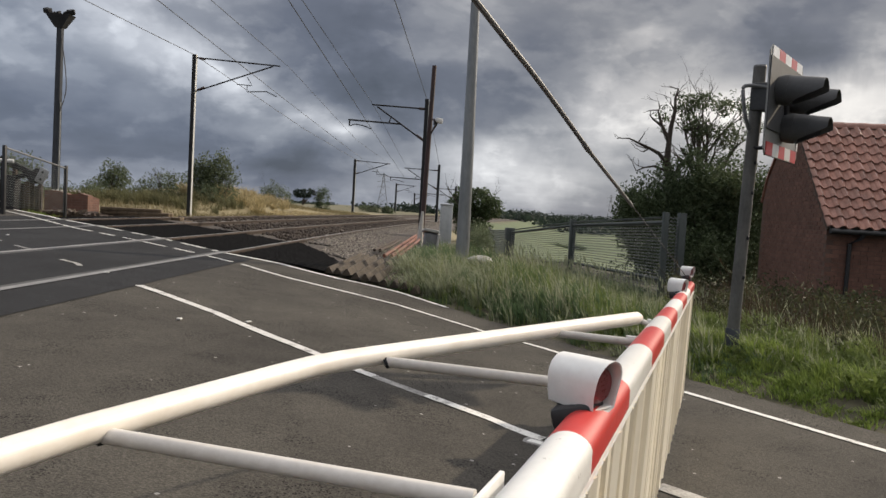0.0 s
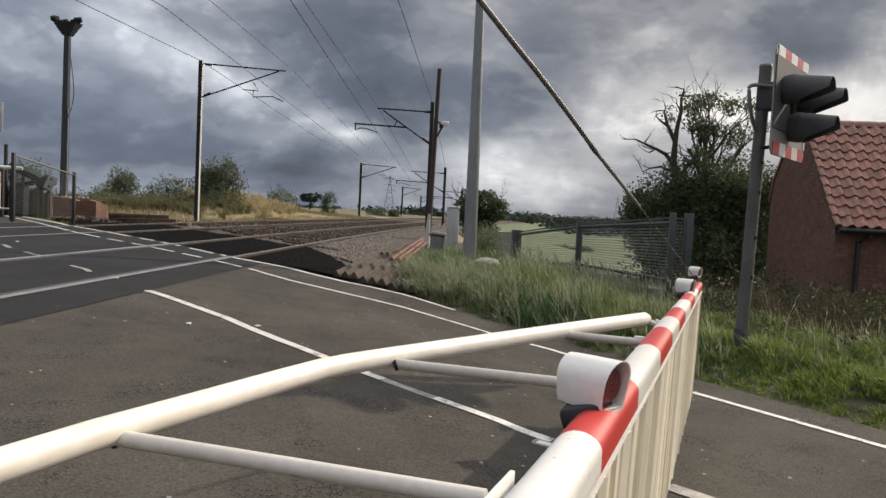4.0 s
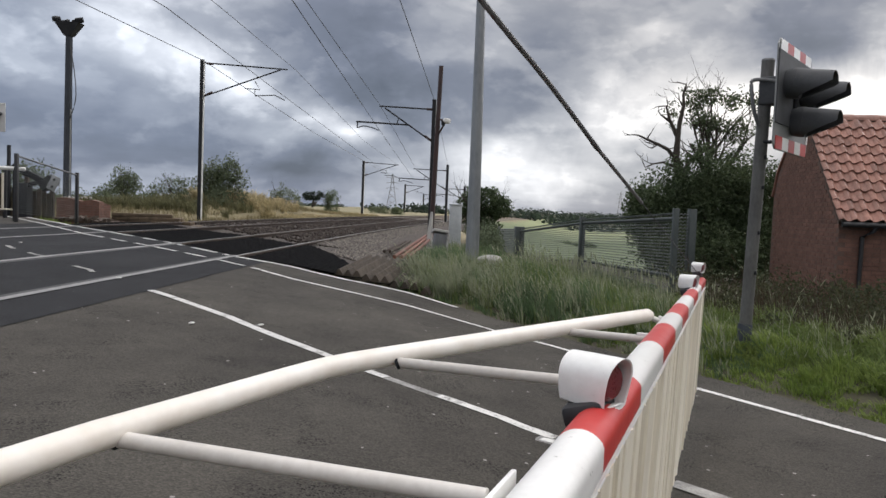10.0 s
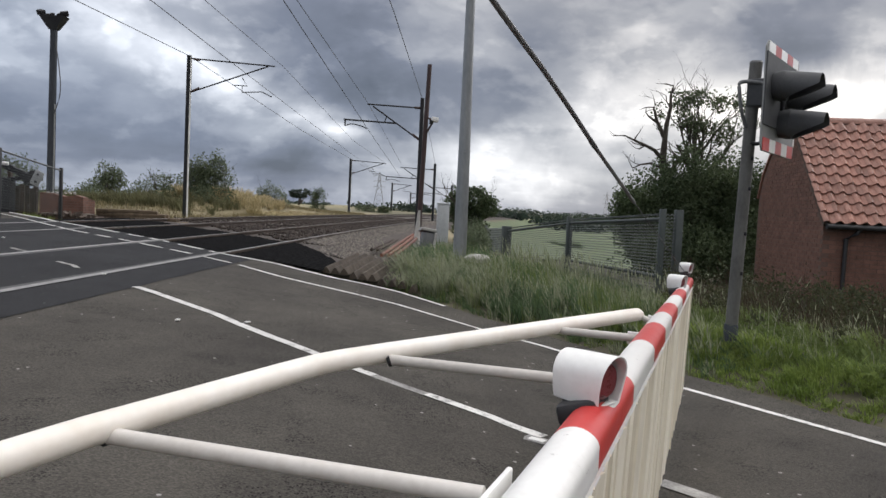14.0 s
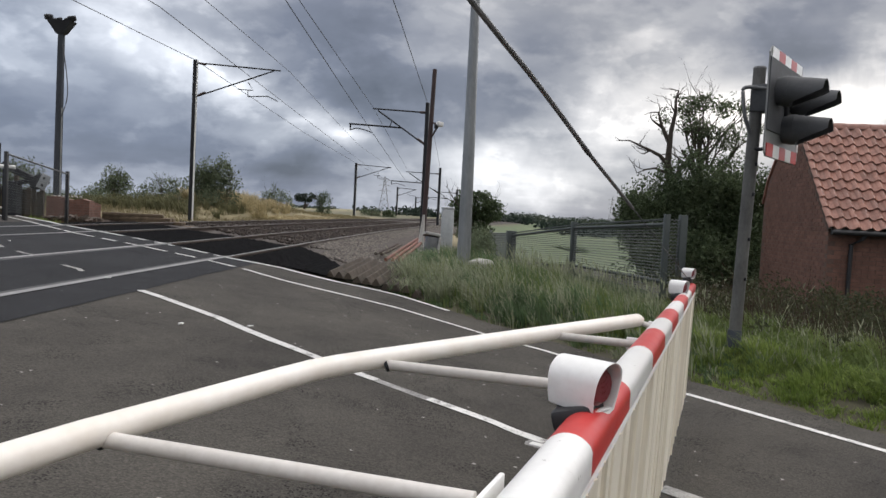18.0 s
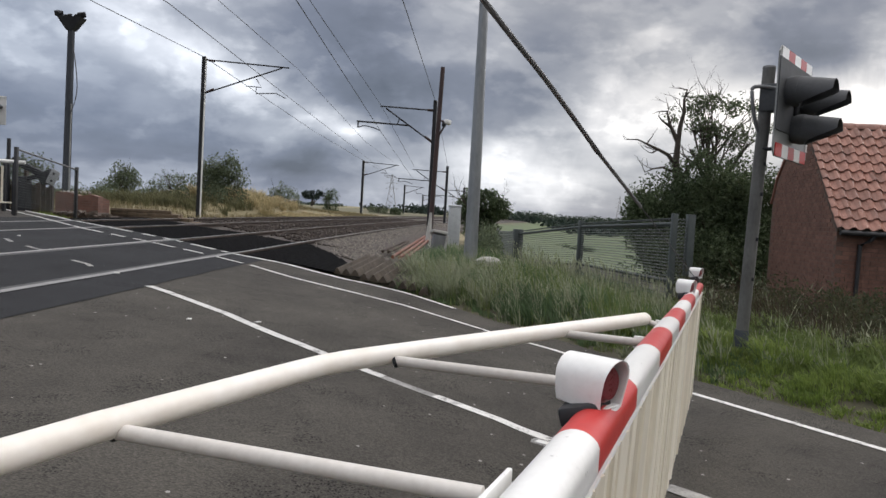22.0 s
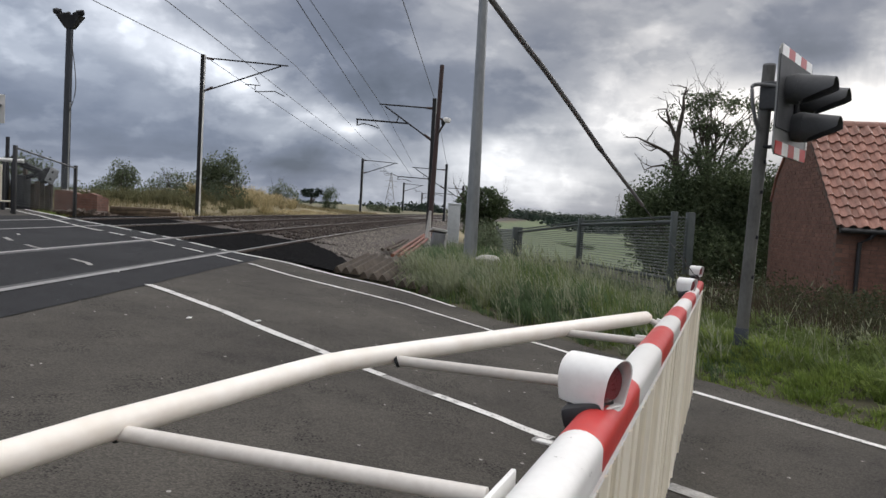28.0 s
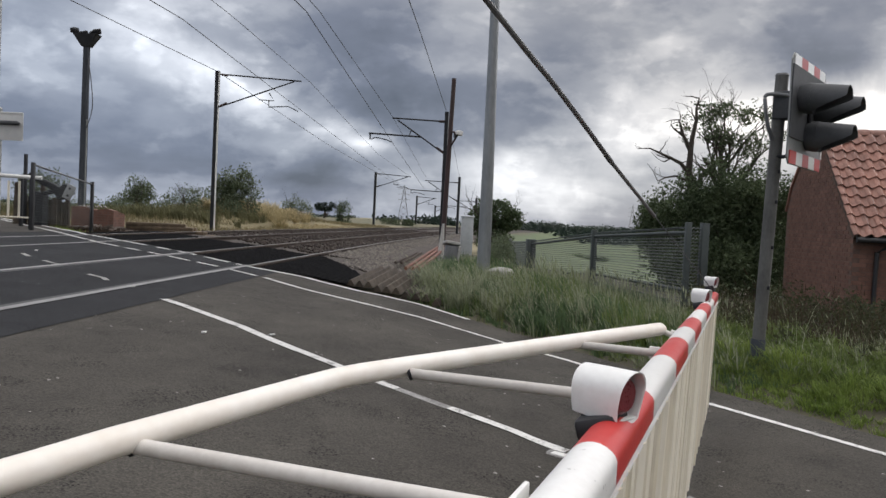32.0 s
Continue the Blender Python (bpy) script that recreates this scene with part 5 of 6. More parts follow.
def make_house():
    house = thing("brick_outbuilding", "low red brick outbuilding with an orange clay pantile roof", "outbuilding", at=HOUSE)
    D, LEN, EZ, RZ, Z0 = 3.8, 4.9, 1.53, 3.44, -0.7
    # the back slope is steeper and bellied
    gable = [(0, Z0), (D, Z0), (D, EZ + 0.45), (D * 0.93, EZ + 0.95), (D * 0.8, EZ + 1.4), (D / 2, RZ), (0, EZ)]
    # local x runs along the eave, local y back along the gable
    turn = Matrix(((0, 1, 0, 0), (1, 0, 0, 0), (0, 0, 1, 0), (0, 0, 0, 1)))
    near = part("gable_wall", wall_panel(gable, 0.23, turn), MORTAR, house, "red brick gable wall", smooth=False)
    part("gable_wall", wall_panel(gable, 0.23, Matrix.Translation((LEN - 0.23, 0, 0)) @ turn), BRICK, house, smooth=False)
    front = part("front_wall", wall_panel([(0.232, Z0), (LEN - 0.232, Z0), (LEN - 0.232, EZ), (0.232, EZ)], 0.22, pose(0, 0.002, 0)), MORTAR, house, "red brick front wall", smooth=False)
    lay_bricks(near, front, gable, LEN, EZ)
    part("back_wall", wall_panel([(0.232, Z0), (LEN - 0.232, Z0), (LEN - 0.232, EZ), (0.232, EZ)], 0.22, pose(0, D - 0.235, 0)), BRICK, house, smooth=False)
    part("brick_course", wall_panel([(0.25, EZ - 0.16), (LEN, EZ - 0.16), (LEN, EZ - 0.06), (0.25, EZ - 0.06)], 0.05, pose(0, -0.03, 0)), BRICK, house, "projecting brick course", smooth=False)
    ang = math.atan2(RZ - EZ, D / 2)
    slope = math.hypot(D / 2, RZ - EZ) + 0.12
    part("roof_deck", box((LEN - 0.02, slope, 0.04), pose(0, -0.1, EZ - 0.08) @ Matrix.Rotation(ang, 4, "X") @ pose(LEN / 2, slope / 2, -0.0)), TIMBER, house, "timber roof deck", smooth=False)
    # pantiles: one shared S-shaped tile
    W, T = 0.205, 0.24
    bm = bmesh.new()
    prof = [(0.0, 0.02), (0.022, 0.044), (0.05, 0.054), (0.078, 0.044), (0.105, 0.012), (0.135, -0.008), (0.175, -0.004), (0.215, 0.022)]
    up, dn = [], []
    for y, lift in ((-0.03, 0.034), (T, 0.0)):
        up.append([bm.verts.new((x, y, z + lift)) for x, z in prof])
        dn.append([bm.verts.new((x, y, z + lift - 0.016)) for x, z in prof])
    n = len(prof)
    for k in range(n - 1):
        bm.faces.new((up[0][k], up[0][k + 1], up[1][k + 1], up[1][k]))
        bm.faces.new((dn[0][k + 1], dn[0][k], dn[1][k], dn[1][k + 1]))
        bm.faces.new((up[0][k + 1], up[0][k], dn[0][k], dn[0][k + 1]))
    bm.faces.new((up[0][0], up[1][0], dn[1][0], dn[0][0]))
    tile = finish(bm, True)
    tile.materials.append(PANTILE)
    cols, rows = int((LEN + 0.1) / W), int(slope / T)
    rng = random.Random(11)
    base = pose(-0.06, -0.1, EZ - 0.055) @ Matrix.Rotation(ang, 4, "X")
    for r in range(rows):
        for c in range(cols):
            t = part("pantile", tile, PANTILE, house)
            t.matrix_basis = base @ pose(c * W, r * T * 1.02, 0.02 + rng.uniform(-0.003, 0.003), 0, 0, rng.uniform(-0.8, 0.8))
    for (u0, z0), (u1, z1) in zip(gable[2:5], gable[3:6]):
        mid, run = ((u0 + u1) / 2, (z0 + z1) / 2), math.hypot(u1 - u0, z1 - z0)
        part("back_slope", box((LEN + 0.08, run + 0.03, 0.05), pose(LEN / 2, mid[0] + 0.02, mid[1] + 0.02) @ Matrix.Rotation(math.atan2(z1 - z0, u1 - u0), 4, "X")), PANTILE, house, "back slope of the roof", smooth=False)
    for k in range(11):
        x = -0.06 + k * 0.44
        bm = bmesh.new()
        rings = []
        for px, grow_ in ((x, 1.0), (x + 0.43, 1.06)):
            rings.append([bm.verts.new((px, D / 2 + 0.13 * grow_ * math.cos(q), RZ - 0.03 + 0.12 * grow_ * math.sin(q))) for q in (math.pi * i / 8 for i in range(9))])
        for i in range(8):
            bm.faces.new((rings[0][i], rings[0][i + 1], rings[1][i + 1], rings[1][i]))
        bm.faces.new(rings[0])
        bm.faces.new(rings[1])
        part("ridge_tile", bm, PANTILE, house)
    part("gutter", tube([(0.0, -0.14, EZ - 0.1), (LEN, -0.14, EZ - 0.12)], 0.05, 10), BLACK, house, "black gutter")
    part("downpipe", tube([(0.55, -0.14, EZ - 0.12), (0.5, -0.12, EZ - 0.2), (0.36, -0.05, EZ - 0.3), (0.34, -0.05, Z0)], 0.035, 10), BLACK, house, "black downpipe")
    part("verge_mortar", box((0.05, slope - 0.1, 0.05), pose(0.0, -0.1, EZ - 0.1) @ Matrix.Rotation(ang, 4, "X") @ pose(0, slope / 2, -0.012)), DARKTIMBER, house, "dark mortared roof verge", smooth=False)


make_house()


# ---- plants ----
def leaf_mesh(blobs, count, size, material, seed, hollow=0.45, gap=0.12):
    """Many small bent leaves in clumped, uneven crowns. blobs: centre and radii."""
    rng = np.random.default_rng(seed)
    vol = np.array([r[0] * r[1] * r[2] for _, r in blobs]) ** 0.75
    pick = rng.choice(len(blobs), count, p=vol / vol.sum())
    c = np.array([b[0] for b in blobs])[pick]
    r = np.array([b[1] for b in blobs])[pick]
    d = rng.normal(size=(count, 3))
    d /= np.linalg.norm(d, axis=1, keepdims=True)
    rad = hollow + (1 - hollow) * rng.random((count, 1)) ** 0.5
    wob = np.array([1 + 0.45 * noise.noise(Vector(v) * 2.2 + Vector((seed, k, 0))) for v, k in zip(d, pick)])[:, None]
    p = c + d * r * rad * wob
    keep = np.array([noise.noise(Vector(v) * (1.1 / max(0.25, size * 6))) > -gap * 3 for v in p])
    p, d = p[keep], d[keep]
    n = len(p)
    t = rng.normal(size=(n, 3))
    t /= np.linalg.norm(t, axis=1, keepdims=True)
    u = np.cross(t, rng.normal(size=(n, 3)))
    u /= np.linalg.norm(u, axis=1, keepdims=True)
    w = np.cross(t, u)
    s = size * rng.uniform(0.6, 1.3, (n, 1))
    v = np.stack([p - t * s, p + u * s * 0.45 + w * s * 0.1, p + t * s, p - u * s * 0.45 + w * s * 0.1], 1).reshape(-1, 3)
    i = np.arange(n)[:, None] * 4
    return raw_mesh(v, np.concatenate([i + (0, 1, 2), i + (0, 2, 3)]), material)


def grow_limb(bm, start, direction, length, radius, depth, rng, tips, droop=0.0):
    pts, rad = [Vector(start)], [radius]
    d = Vector(direction).normalized()
    steps = 5
    for i in range(steps):
        d = (d + Vector((rng.uniform(-1, 1), rng.uniform(-1, 1), rng.uniform(-0.6, 0.9) - droop)) * 0.22).normalized()
        pts.append(pts[-1] + d * length / steps)
        rad.append(radius * (1 - 0.62 * (i + 1) / steps))
    add_tube(bm, pts, rad, 6 if radius > 0.03 else 4)
    tips.append(pts[-1])
    if depth:
        for k in range(rng.choice((2, 3, 3))):
            at = rng.randint(2, steps)
            side = Vector((rng.uniform(-1, 1), rng.uniform(-1, 1), rng.uniform(-0.1, 0.9)))
            grow_limb(bm, pts[at], (d + side * 0.95), length * rng.uniform(0.5, 0.72), rad[at] * 0.75, depth - 1, rng, tips, droop)


def make_tree(name, base, limbs, crown, leaves, size, seed, label, category, material=None, depth=3, gap=0.12, bare=False):
    tree = thing(name, label, category)
    rng = random.Random(seed)
    bm = bmesh.new()
    tips = []
    for direction, length, radius in limbs:
        grow_limb(bm, base, direction, length, radius, depth, rng, tips)
    part("trunk", bm, BARK, tree, "bare grey-brown branches" if bare else "")
    if leaves:
        blobs = list(crown)
        if bare:
            blobs += [((*t,), (0.22, 0.22, 0.18)) for t in tips if rng.random() < 0.5]
        part("crown", leaf_mesh(blobs, leaves, size, material or LEAF, seed, gap=gap), material or LEAF, tree)
    return tree


# half-dead tree and hedge beyond the fence
def half_dead_tree():
    tree = thing("half_dead_tree", "half-dead tree with bare branches above dark foliage", "tree")
    rng = random.Random(23)
    bm, tips = bmesh.new(), []
    Y = 19.0
    stem = [(5.85, Y, -0.6), (5.82, Y, 1.6), (5.7, Y, 2.6), (5.62, Y, 3.0), (5.64, Y, 3.5), (5.66, Y, 3.9)]
    add_tube(bm, stem, [0.13, 0.12, 0.11, 0.09, 0.07, 0.055], 8)
    for pts, r in ((((5.64, Y, 3.5), (5.4, Y, 3.95), (5.3, Y, 4.28)), 0.06), (((5.66, Y, 3.85), (5.74, Y, 4.3), (5.72, Y, 4.6), (5.78, Y, 4.85)), 0.06), (((5.4, Y, 3.9), (5.18, Y, 4.05), (5.1, Y, 4.15)), 0.035),
                   (((5.62, Y, 2.95), (5.4, Y, 3.18), (5.15, Y, 3.3), (4.85, Y, 3.42), (4.62, Y, 3.52)), 0.06), (((5.6, Y, 2.75), (5.3, Y, 2.85), (5.05, Y, 2.8), (4.85, Y, 2.7)), 0.04), (((5.15, Y, 3.3), (5.0, Y, 3.2), (4.9, Y, 3.22)), 0.025),
                   (((5.78, Y, 2.5), (6.0, Y, 2.95), (6.25, Y, 3.2), (6.5, Y, 3.3)), 0.07), (((5.72, Y, 4.3), (5.62, Y, 4.45), (5.6, Y, 4.6)), 0.025), (((5.3, Y, 4.2), (5.34, Y, 4.35), (5.3, Y, 4.5)), 0.02)):
        add_tube(bm, pts, [r * (1 - 0.7 * i / (len(pts) - 1)) for i in range(len(pts))], 6)
        for p in pts[1:]:
            grow_limb(bm, p, (rng.uniform(-1, 0.6), rng.uniform(-0.5, 0.5), rng.uniform(-0.2, 0.9)), rng.uniform(0.25, 0.5), r * 0.3, 1, rng, [])
    for direction, length, radius in (((0.0, 0.1, 1), 1.9, 0.12), ((0.28, 0, 1), 1.95, 0.11), ((0.5, 0.2, 1), 1.75, 0.1), ((-0.12, 0.2, 1), 1.6, 0.09)):
        grow_limb(bm, (6.55, Y + 0.2, 1.9), direction, length, radius * 0.8, 4, rng, tips)
    add_tube(bm, [(6.5, Y + 0.2, -0.6), (6.55, Y + 0.2, 1.95)], [0.2, 0.15], 8)
    for x, z in ((6.02, 4.35), (6.3, 4.55), (6.45, 4.7), (6.95, 4.45), (6.42, 3.85), (7.15, 3.75)):
        grow_limb(bm, (6.5 + 0.3 * (x - 6.5), Y + 0.1, 2.9), ((x - 6.5) * 0.75, 0, z - 2.9), (z - 2.9) * 0.8, 0.035, 2, rng, tips)
    part("trunk", bm, BARK, tree, "bare grey-brown branches")
    blobs = [((6.02, Y, 4.35), (0.3, 0.3, 0.2)), ((6.3, Y, 4.55), (0.28, 0.28, 0.2)), ((6.5, Y, 4.72), (0.16, 0.2, 0.14)), ((6.95, Y, 4.45), (0.3, 0.3, 0.2)), ((6.42, Y, 3.85), (0.4, 0.4, 0.3)), ((7.15, Y, 3.7), (0.38, 0.4, 0.35)),
             ((6.84, Y, 3.15), (0.55, 0.5, 0.45)), ((6.25, Y, 3.2), (0.45, 0.5, 0.4)), ((7.35, Y, 3.2), (0.35, 0.4, 0.4)), ((5.75, Y, 2.75), (0.5, 0.5, 0.4)), ((6.5, Y, 2.6), (0.9, 0.6, 0.5)), ((7.3, Y, 2.5), (0.6, 0.5, 0.5))]
    blobs += [((*t,), (0.16, 0.16, 0.12)) for t in tips if rng.random() < 0.4 and t.z < 4.75]
    part("crown", leaf_mesh(blobs, 5200, 0.04, LEAF, 21, hollow=0.1, gap=0.12), LEAF, tree)
    part("dry_leaves", leaf_mesh(blobs[:6], 1600, 0.045, LEAF_PALE, 22, hollow=0.2, gap=0.1), LEAF_PALE, tree, "paler drying leaves")


half_dead_tree()
for c, n, seed in ((((5.15, 18.2, 1.35), (0.95, 0.9, 1.2)), 9000, 5), (((6.2, 18.3, 1.7), (1.1, 0.9, 1.5)), 10000, 6), (((7.3, 18.3, 1.6), (1.2, 0.9, 1.5)), 10000, 7), (((5.6, 17.4, 0.3), (1.3, 1.0, 1.1)), 5000, 8), (((6.9, 17.6, 0.3), (1.2, 1.0, 1.3)), 5000, 9), (((8.6, 19.5, 1.2), (1.2, 1.0, 1.3)), 4000, 10)):
    h = thing("hedge_bush", "dark dense hedge bush behind the fence", "bush", "hedge bushes")
    part("stems", tube([(c[0][0], c[0][1], -0.8), (c[0][0], c[0][1], c[0][2])], [0.1, 0.04], 6), BARK, h)
    part("crown", leaf_mesh([c, ((c[0][0] + 0.5, c[0][1], c[0][2] + 0.5), (0.6, 0.6, 0.6)), ((c[0][0] - 0.45, c[0][1], c[0][2] + 0.35), (0.55, 0.6, 0.5))], int(n * 1.7), 0.046, LEAF, seed, hollow=0.3, gap=0.9), LEAF, h)

# bush behind the steel pole
make_tree("railway_bush", (1.0, 28, -0.1), [((0, 0, 1), 1.7, 0.08), ((0.5, 0, 1), 1.6, 0.06), ((-0.4, 0, 1), 1.4, 0.06)],
          [((1.15, 28, 1.8), (0.75, 0.7, 0.6)), ((1.7, 28, 1.6), (0.5, 0.5, 0.45)), ((0.7, 28, 1.5), (0.55, 0.5, 0.7)), ((1.1, 28, 0.6), (0.7, 0.6, 0.9))], 7000, 0.07, 31, "dark leafy bush beside the railway", "bush", gap=0.15)

# shrubs beyond the far track
SHRUBS = (((-20.2, 45, 1.7), (1.1, 1.0, 1.5), 2600, 41, LEAF_PALE), ((-16.9, 44, 1.6), (1.9, 1.2, 1.3), 3600, 42, LEAF_PALE), ((-13.2, 42, 2.1), (1.35, 1.2, 1.8), 6000, 43, LEAF_PALE),
          ((-13.9, 60, 1.7), (1.4, 1.2, 1.3), 2600, 44, LEAF_PALE), ((-12.5, 75, 1.9), (0.8, 0.8, 1.3), 1600, 45, LEAF), ((-22.5, 48, 1.4), (1.3, 1, 1.0), 1800, 46, LEAF_PALE), ((-24.5, 42, 2.2), (1.6, 1.2, 1.3), 2400, 47, LEAF_PALE),
          ((-9.6, 95, 0.9), (1.5, 1.0, 0.7), 1500, 49, LEAF_PALE), ((-7.4, 95, 0.9), (0.8, 0.8, 0.6), 1100, 50, LEAF))
for c, r, n, seed, m in SHRUBS:
    x, y, z = c
    rng = random.Random(seed)
    blobs = [(c, r)] + [((x + rng.uniform(-0.7, 0.7) * r[0], y, z + rng.uniform(-0.2, 0.75) * r[2]), (r[0] * 0.5, r[1] * 0.5, r[2] * 0.45)) for _ in range(5)]
    blobs += [((x + rng.uniform(-0.8, 0.8) * r[0], y, 0.5 + rng.uniform(0.1, 0.6)), (r[0] * 0.55, r[1] * 0.5, 0.55)) for _ in range(4)]
    make_tree("lineside_shrub", (x, y, 0.4), [((0, 0, 1), r[2] * 1.3, 0.06), ((0.4, 0, 1), r[2] * 1.2, 0.05), ((-0.5, 0, 1), r[2] * 1.1, 0.05)], blobs, int(n * 1.5), 0.075, seed, "pale green shrub among dry lineside grass", "shrub", m, 2, 0.18)
scrub = [((x, 43 + 3 * math.sin(x * 3), ground_z(x, 43 + 3 * math.sin(x * 3)) + 0.35 + 0.25 * math.sin(x * 2.2)), (0.7, 0.6, 0.55)) for x in np.arange(-26, -12.5, 0.45)]
tagged(part("lineside_scrub", leaf_mesh(scrub, 9000, 0.075, LEAF_PALE, 48, hollow=0.2, gap=0.1), LEAF_PALE), "pale green brambles and scrub beyond the far track", "scrub", kind="stuff")
hedge_bank = [((7.0 + 0.5 * i, 60 + 0.1 * i, -1.05 + 0.05 * math.sin(i * 1.9)), (0.5, 0.4, 0.32 + 0.08 * math.sin(i * 2.7))) for i in range(10)]
tagged(part("field_hedge", leaf_mesh(hedge_bank, 4200, 0.05, LEAF, 63, hollow=0.1, gap=0.3), LEAF), "low dark hedge bank in the pale field", "hedge")
make_tree("field_tree", (-42.5, 220, -0.5), [((0, 0, 1), 3.6, 0.5)], [((-42.5, 220, 4.2), (3.6, 2.4, 1.3)), ((-41.2, 220, 4.9), (1.9, 1.6, 0.9)), ((-44.2, 220, 4.3), (1.9, 1.5, 0.9)), ((-42.6, 220, 3.5), (2.6, 1.8, 0.9))], 3200, 0.26, 51, "lone spreading dark tree on the skyline", "tree", FARWOOD, 1, 0.02)


def woods():
    """Low far hedges and woods along the skyline."""
    rng = np.random.default_rng(61)
    blobs = []
    for i in range(90):
        y = rng.uniform(420, 800)
        x = y * rng.uniform(0.045, 0.62)
        blobs.append(((x, y, -1 + rng.uniform(0.5, 3)), (rng.uniform(6, 18), 5, rng.uniform(1.5, 4.5))))
    for i in range(70):
        y = rng.uniform(210, 330)
        x = y * rng.uniform(0.055, 0.3)
        blobs.append(((x, y, -1.3 + rng.uniform(0.3, 1.2)), (rng.uniform(4, 10), 4, rng.uniform(0.8, 2.0))))
    for i in range(60):
        y = rng.uniform(250, 700)
        x = y * rng.uniform(-0.75, -0.04)
        blobs.append(((x, y, rng.uniform(0.3, 1.2)), (rng.uniform(4, 14), 4, rng.uniform(0.8, 2.4))))
    for i in range(90):
        y = rng.uniform(120, 210)
        x = y * rng.uniform(0.03, 0.3)
        blobs.append(((x, y, land_z(x, y) + rng.uniform(0.1, 0.6)), (rng.uniform(2, 6), 2, rng.uniform(0.4, 1.1))))
    for i in range(10):
        blobs.append(((-5.5 + rng.uniform(-6, 3), 150 + rng.uniform(-15, 30), 1.2), (3, 2, 1.3)))
    return leaf_mesh(blobs, 52000, 0.7, FARWOOD, 62, hollow=0.2, gap=0.5)


tagged(part("far_woods", woods(), FARWOOD), "dark hedges and woods along the far skyline", "woods", kind="stuff")


def blades(points, heights, width, seed, material, lean=0.35, heads=0.0):
    """Grass blades, each a bent tapering strip; some carry a seed head."""
    rng = np.random.default_rng(seed)
    p = np.asarray(points)
    n = len(p)
    h = np.asarray(heights)[:, None]
    a = rng.uniform(0, 2 * math.pi, n)
    side = np.stack([np.cos(a), np.sin(a), np.zeros(n)], 1) * width
    b = rng.uniform(0, 2 * math.pi, n)
    bend = np.stack([np.cos(b), np.sin(b), np.zeros(n)], 1) * h * lean * rng.random((n, 1)) + np.array((-0.1, 0.03, 0)) * h
    up = np.array((0, 0, 1.0))
    v = np.stack([p - side, p + side, p + up * h * 0.55 + bend * 0.35 + side * 0.75, p + up * h * 0.55 + bend * 0.35 - side * 0.75, p + up * h * 0.95 + bend], 1).reshape(-1, 3)
    i = np.arange(n)[:, None] * 5
    faces = np.concatenate([i + (0, 1, 2), i + (0, 2, 3), i + (3, 2, 4)])
    if heads:
        k = np.where(rng.random(n) < heads)[0]
        top = (p + up * h * 0.95 + bend)[k]
        s = rng.uniform(0.008, 0.015, (len(k), 1)) * np.array((1, 0.6, 0))
        l = rng.uniform(0.05, 0.12, (len(k), 1)) * (up + bend[k] / h[k] * 0.8)
        hv = np.stack([top - l * 0.4, top + s, top + l, top - s], 1).reshape(-1, 3)
        j = np.arange(len(k))[:, None] * 4 + len(v)
        faces = np.concatenate([faces, j + (0, 1, 2), j + (0, 2, 3)])
        v = np.concatenate([v, hv])
    return raw_mesh(v, faces, material)


def scatter(count, seed, xr, yr, ok, tall):
    rng = np.random.default_rng(seed)
    pts, hs = [], []
    for x, y, q in zip(rng.uniform(*xr, count), rng.uniform(*yr, count), rng.random(count)):
        s = near_side(x, y)
        if s < -0.02 and ok(x, y, s):
            pts.append((x, y, ground_z(x, y)))
            hs.append(tall(x, y, s) * (0.45 + 0.75 * q) * (1 + 0.5 * noise.noise((x * 1.3, y * 1.3, 3))))
    return pts, hs


def tufts(centres, count, material, seed, wide=0.0045, heads=0.0, droop=0.75):
    """Arching grass tufts; each centre is (x, y, z, height, spread)."""
    rng = np.random.default_rng(seed)
    c = np.repeat(np.asarray(centres), count, axis=0)
    n = len(c)
    h = c[:, 3:4] * rng.uniform(0.45, 1.15, (n, 1))
    a = rng.uniform(0, 2 * math.pi, n)
    out = np.stack([np.cos(a), np.sin(a), np.zeros(n)], 1)
    root = c[:, :3] + out * c[:, 4:5] * rng.random((n, 1)) * 0.6
    lean = h * rng.uniform(0.08, droop, (n, 1))
    wind = np.array((-0.16, -0.04, 0)) * h
    b = a + rng.uniform(0.9, 2.2, n)
    side = np.stack([np.cos(b), np.sin(b), np.zeros(n)], 1) * wide
    up = np.array((0, 0, 1.0))
    rows = []
    for t, w in ((0, 1.0), (0.38, 1.0), (0.72, 0.75)):
        p = root + up * h * (t - 0.28 * t * t) + (out * lean + wind) * t * t
        rows += [p - side * w, p + side * w]
    tip = root + up * h * 0.68 + out * lean + wind
    v = np.stack(rows + [tip], 1).reshape(-1, 3)
    i = np.arange(n)[:, None] * 7
    faces = np.concatenate([i + k for k in ((0, 1, 3), (0, 3, 2), (2, 3, 5), (2, 5, 4), (4, 5, 6))])
    if heads:
        k = np.where(rng.random(n) < heads)[0]
        top = tip[k]
        d = (out * lean + wind)[k] * 0.5 + up * h[k] * 0.25
        d = d / np.linalg.norm(d, axis=1, keepdims=True) * rng.uniform(0.04, 0.1, (len(k), 1))
        s = side[k] / wide * 0.007
        hv = np.stack([top - d * 0.3, top + s, top + d, top - s], 1).reshape(-1, 3)
        j = np.arange(len(k))[:, None] * 4 + len(v)
        faces = np.concatenate([faces, j + (0, 1, 2), j + (0, 2, 3)])
        v = np.concatenate([v, hv])
    return raw_mesh(v, faces, material)


